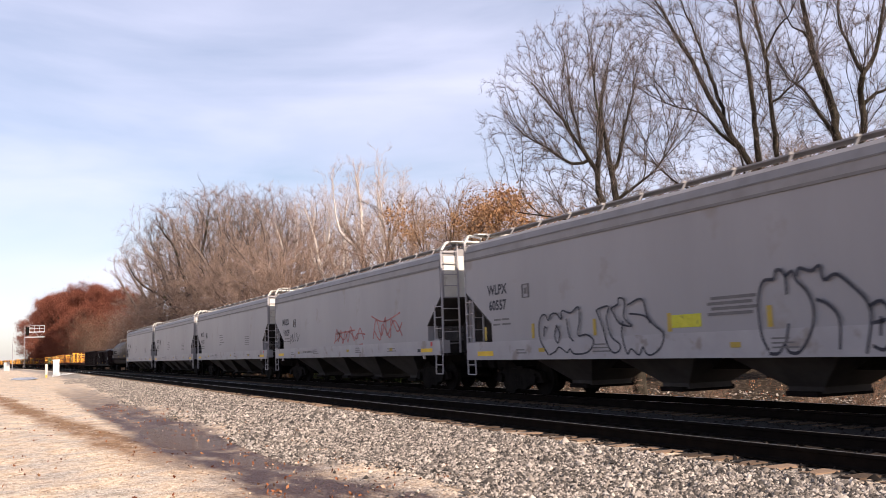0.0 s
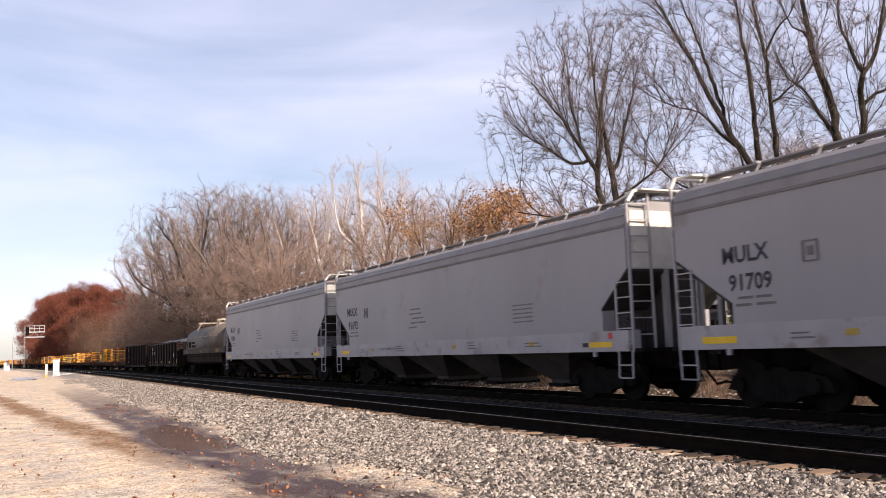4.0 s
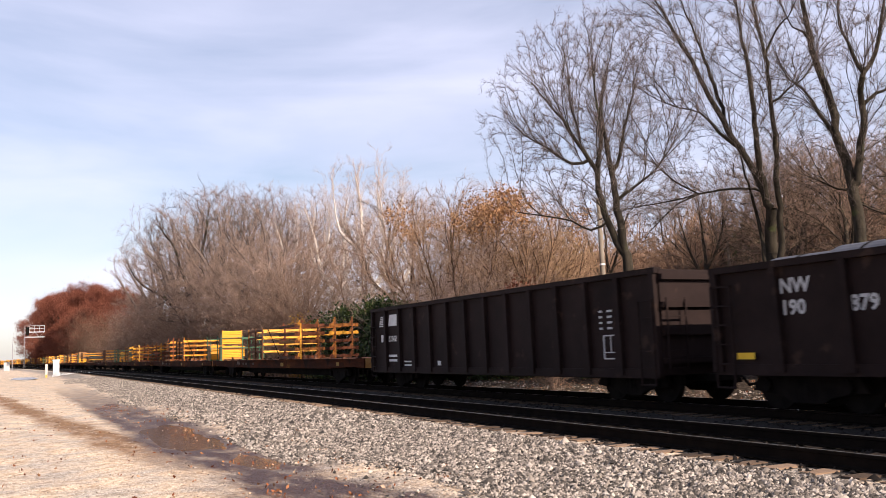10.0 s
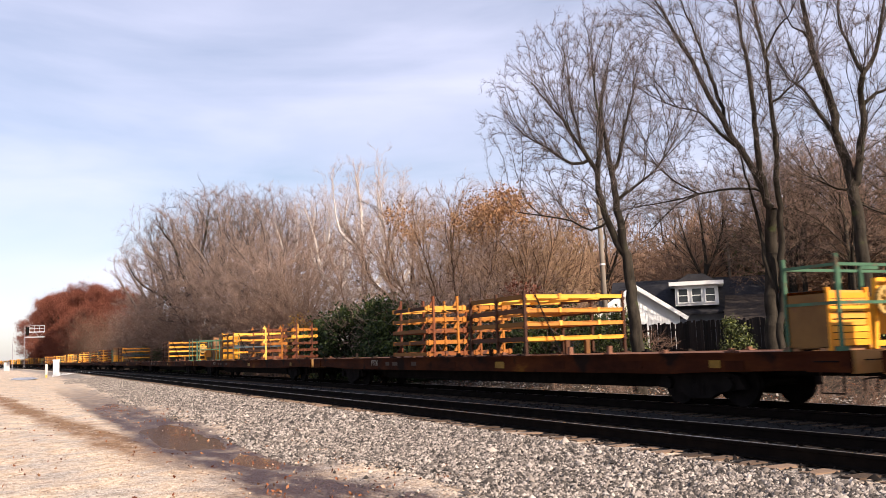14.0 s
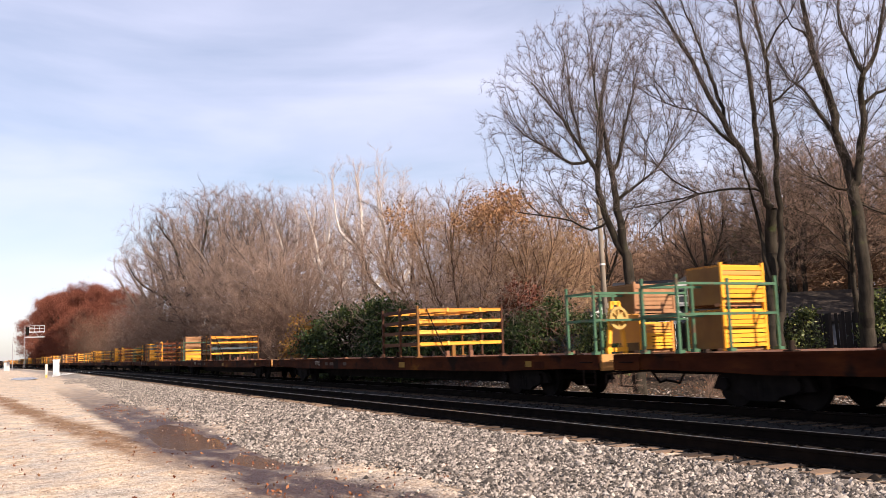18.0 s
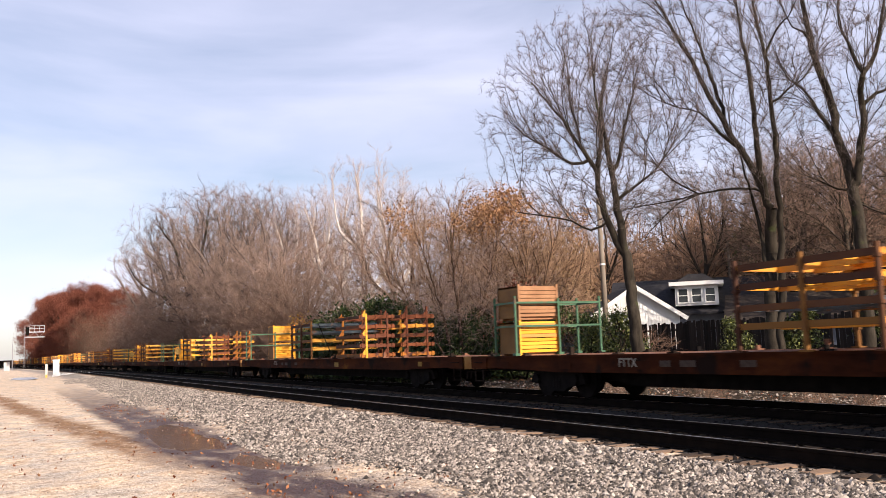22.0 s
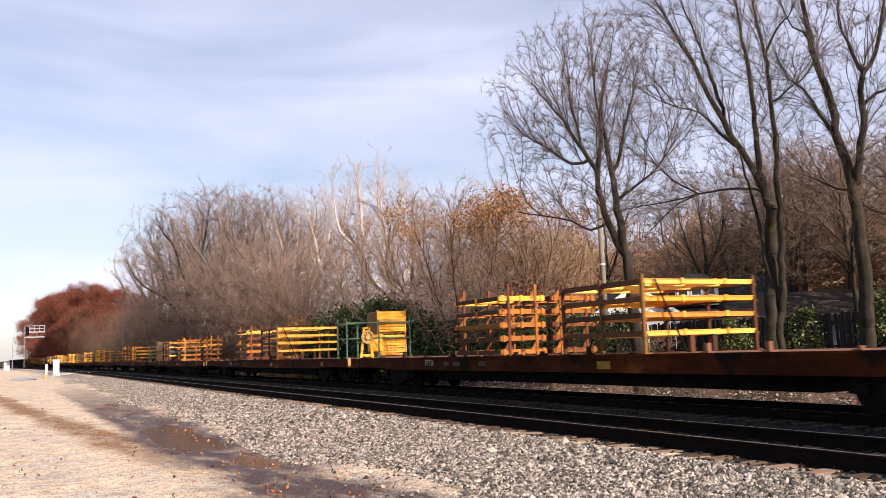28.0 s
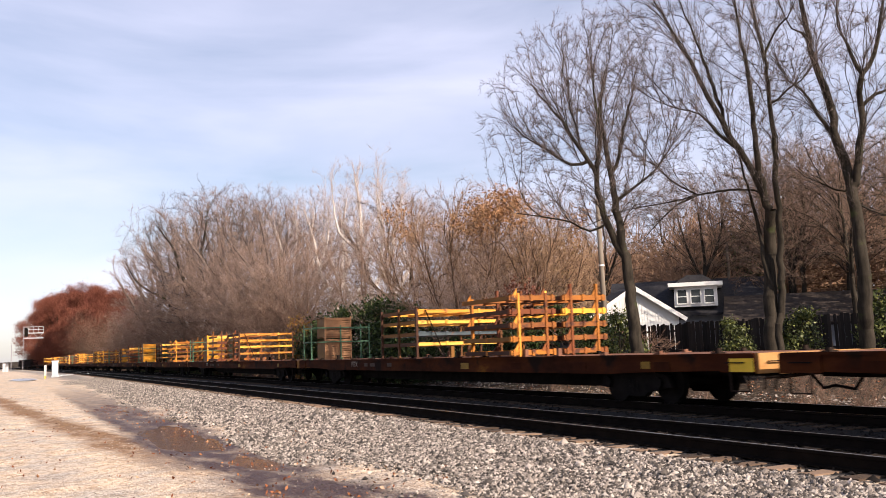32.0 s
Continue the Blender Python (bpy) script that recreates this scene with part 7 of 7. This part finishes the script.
def build_trackside():
    def z(x, y):
        return ground_z(x, y)

    y = 122.0
    x = 5.35
    b = thing("relay_cabinet", "white steel relay cabinet on a concrete base by the track", "cabinet", m=pose(x, y, z(x - bend(y), y)))
    part("base", Shape().box(-0.45, 0.45, -0.45, 0.45, -0.1, 0.15), ALUMINIUM, b)
    part("cabinet_body", Shape().box(-0.36, 0.36, -0.35, 0.35, 0.15, 1.95), ALUMINIUM, b)
    part("cabinet_door", Shape().box(-0.32, 0.32, -0.375, -0.352, 0.25, 1.85), ALUMINIUM, b)
    part("cap", Shape().box(-0.42, 0.42, -0.42, 0.42, 1.95, 2.1), ALUMINIUM, b)
    part("door_handle", Shape().box(0.2, 0.24, -0.4, -0.376, 0.95, 1.15), DARK_STEEL, b)
    s = thing("marker_post", "white marker post with an orange foot by the track", "post", m=pose(4.2, 121.0, z(4.4, 121)))
    part("post", Shape().box(-0.13, 0.13, -0.06, 0.06, 0.35, 1.65), WHITE_STEEL, s)
    part("foot", Shape().box(-0.10, 0.10, -0.05, 0.05, -0.1, 0.35), RACK_PAINT, s)
    w = Shape()
    n = 28
    r = random.Random(8)
    w.v = [(1.5 * math.cos(2 * math.pi * k / n) * r.uniform(0.8, 1.1), 9 * math.sin(2 * math.pi * k / n) * r.uniform(0.85, 1.1), 0) for k in range(n)]
    w.f = [tuple(range(n))]
    tagged(new("water", w.mesh("water", WATER)), "puddle on the lot coloured pale for the sky's reflection", "puddle", kind="structure").matrix_basis = pose(1.6, 112, -0.40)
    pile = leaf_cards(random.Random(6), [(6.2 + i * 0.45, 124 + (i % 3) * 0.4, -0.35) for i in range(9)], 60, 0.35, 0.16, 0.25)
    tagged(new("rubble", raw_mesh("rubble", *pile, WHITE_WALL)), "low heap of white crushed stone by the cabinet", "rubble", kind="stuff")
    # signal gantry far down the line; its greys stand in for distance haze
    g = thing("signal_bridge", "white cantilever signal gantry over the tracks", "railway signal", m=pose(3.4, 250, 0))
    part("mast", Shape().bar((0, 0, -0.5), (0, 0, 9.6), 0.11), GREY_CAR, g)
    arm = Shape()
    for yy in (-0.4, 0.4):
        for zz in (8.0, 9.3):
            arm.bar((0, yy, zz), (4.7, yy, zz), 0.2)
        for k in range(4):
            arm.bar((k * 1.15, yy, 8.0 if k % 2 else 9.3), ((k + 1) * 1.15, yy, 9.3 if k % 2 else 8.0), 0.06)
    part("arm", arm, FADED_HAZE_PALE, g)
    rail = Shape()
    for zz in (10.2, 10.9):
        rail.bar((0, -0.4, zz), (4.7, -0.4, zz), 0.09)
    for k in range(5):
        rail.bar((k * 1.15, -0.4, 9.3), (k * 1.15, -0.4, 10.9), 0.08)
    part("walkway_rail", rail, FADED_HAZE_PALE, g)
    for xx in (0.6,):
        part("signal_head", Shape().box(xx - 0.4, xx + 0.4, -0.75, -0.5, 8.4, 10.6), DARK_STEEL, g, "black signal head")
    h = thing("signal_hut", "small white signal hut far down the line", "hut", m=pose(-0.6, 262, 0))
    part("wall", Shape().box(-0.7, 0.7, -1.2, 1.2, -0.5, 1.7), FADED_HAZE_PALE, h)
    part("roof", Shape().box(-0.8, 0.8, -1.35, 1.35, 1.7, 1.85), GREY_ROOF, h)
    m = thing("light_mast", "slim pale mast far down the line", "pole", m=pose(0.7, 255, 0))
    part("shaft", Shape().tube((0, 0, -0.5), (0, 0, 6.5), 0.09, 8), GREY_CAR, m)


def build_puddles():
    """Still water that fills the hollows of the muddy strip; the ground's own relief draws the shore."""
    for y0, y1, level in ((8.0, 21.0, -0.553), (21.0, 31.0, -0.562), (31.0, 46.0, -0.568)):
        w = Shape()
        n = 24
        for k in range(n + 1):
            y = y0 + (y1 - y0) * k / n
            w.v += [(2.5, y, 0), (5.3, y, 0)]
        w.f = [(2 * k, 2 * k + 1, 2 * k + 3, 2 * k + 2) for k in range(n)]
        tagged(new("water", w.mesh("water", MUD_WATER)), "shallow brown puddle in the muddy strip", "puddle", kind="structure").location = (0, 0, level)


def scatter_stones():
    """Crushed ballast as small angular lumps, thinning out along the track."""
    g = np.random.default_rng(5)
    base = np.array([(1, 0, 0), (-1, 0, 0), (0, 1, 0), (0, -1, 0), (0, 0, 1), (0, 0, -1)], float)
    tri = np.array([(0, 2, 4), (2, 1, 4), (1, 3, 4), (3, 0, 4)])

    def layer(name, label, xs, ys, count, size, mat, bias=1.0):
        y = ys[0] + (ys[1] - ys[0]) * g.random(count) ** bias
        x = g.uniform(xs[0], xs[1], count)
        keep = np.ones(count, bool)
        if 7 < xs[1] < 8.6:
            wob = np.array([noise.noise((a * 0.3, b * 0.16, 3.0)) for a, b in zip(x, y)])
            keep = g.random(count) < np.clip((x + wob * 1.3 - 4.55) / 0.8, 0.02, 1.0)
        x, y = x[keep], y[keep]
        k = len(x)
        z = np.array([ground_z(a, b) for a, b in zip(x, y)])
        s = size * g.lognormal(0, 0.32, k)
        shape = base[None] * (s[:, None, None] * g.uniform(0.55, 1.25, (k, 6, 1))) * np.array([1, 1, 0.8])
        shape += g.normal(0, 0.18, (k, 6, 3)) * s[:, None, None]
        a = g.uniform(0, 6.283, k)
        c, q = np.cos(a)[:, None], np.sin(a)[:, None]
        sx, sy = shape[..., 0] * c - shape[..., 1] * q, shape[..., 0] * q + shape[..., 1] * c
        verts = np.stack([sx + x[:, None], sy + y[:, None], shape[..., 2] + (z + s * 0.25)[:, None]], -1).reshape(-1, 3)
        faces = ((np.arange(k) * 6)[:, None, None] + tri[None]).reshape(-1, 3)
        tagged(new(name, raw_mesh(name, verts, faces, mat)), label, "ballast", kind="stuff")

    layer("ballast", "grey crushed stone ballast on the track shoulder", (4.3, 7.93), (5.5, 18), 66000, 0.0235, STONE, 1.25)
    layer("ballast", "grey crushed stone ballast on the track shoulder", (4.3, 7.95), (18, 95), 64000, 0.030, STONE, 1.9)
    layer("ballast", "dark ballast between and beside the rails", (8.05, 15.2), (5, 45), 9000, 0.03, DARK_STONE, 1.4)
    layer("gravel", "loose pale gravel on the lot", (-5.0, 2.5), (10.5, 62), 16000, 0.0085, PEBBLE, 1.9)
    layer("pebbles", "pebbles lying in the muddy strip", (2.6, 5.2), (10.5, 40), 900, 0.011, STONE, 1.4)
    layer("stones", "loose stones in the leaf litter behind the track", (15.3, 21), (12, 60), 9000, 0.035, STONE, 1.2)


def scatter_leaves():
    rnd = random.Random(77)
    spots = []
    for _ in range(260):
        y = 11 + 30 * rnd.random() ** 1.6
        x = rnd.gauss(4.0, 0.9)
        spots.append((x, y, ground_z(x, y) + 0.02))
    for _ in range(3200):
        y = 12 + 60 * rnd.random() ** 1.3
        x = rnd.uniform(15.5, 24)
        spots.append((x, y, ground_z(x, y) + 0.03))
    for _ in range(160):
        y = 14 + 40 * rnd.random() ** 1.4
        x = rnd.uniform(-3, 3)
        spots.append((x, y, ground_z(x, y) + 0.015))
    v, f = leaf_cards(rnd, spots, 2, 0.05, 0.034, 0.15)
    tagged(new("fallen_leaves", raw_mesh("fallen_leaves", v, f, FALLEN)), "scattered red-brown fallen leaves", "leaves", kind="stuff")


build_houses()
build_trackside()
build_puddles()
scatter_stones()
scatter_leaves()

# ---- what moves ----
def motions():
    for ob, s, x, z, turn in moving:
        times = [0.0]
        while times[-1] < 31.9 and s - SPEED * times[-1] > BEND_FROM - 10:
            times.append(times[-1] + 1.6)
        times = [t for t in times if t < 31.0] + [32.0]
        walk(ob, [(t, at_train(s, t, x, z, turn)) for t in times])
        # the wheels roll while the car is near
        for part_ in ob.children_recursive:
            if part_.get("turns"):
                y0 = part_.location.y
                first, last = (s - 42) / SPEED, (s - 2) / SPEED
                ks = [k for k in range(1, 960) if first <= k / 30 <= last]
                if not ks:
                    continue
                rows = [(k / 30, pose(0, y0, 0.46, math.degrees(SPEED * (k / 30) / 0.46) % 360)) for k in ks]
                walk(part_, [(0.0, rows[0][1])] + rows + [(32.0, rows[-1][1])])


motions()
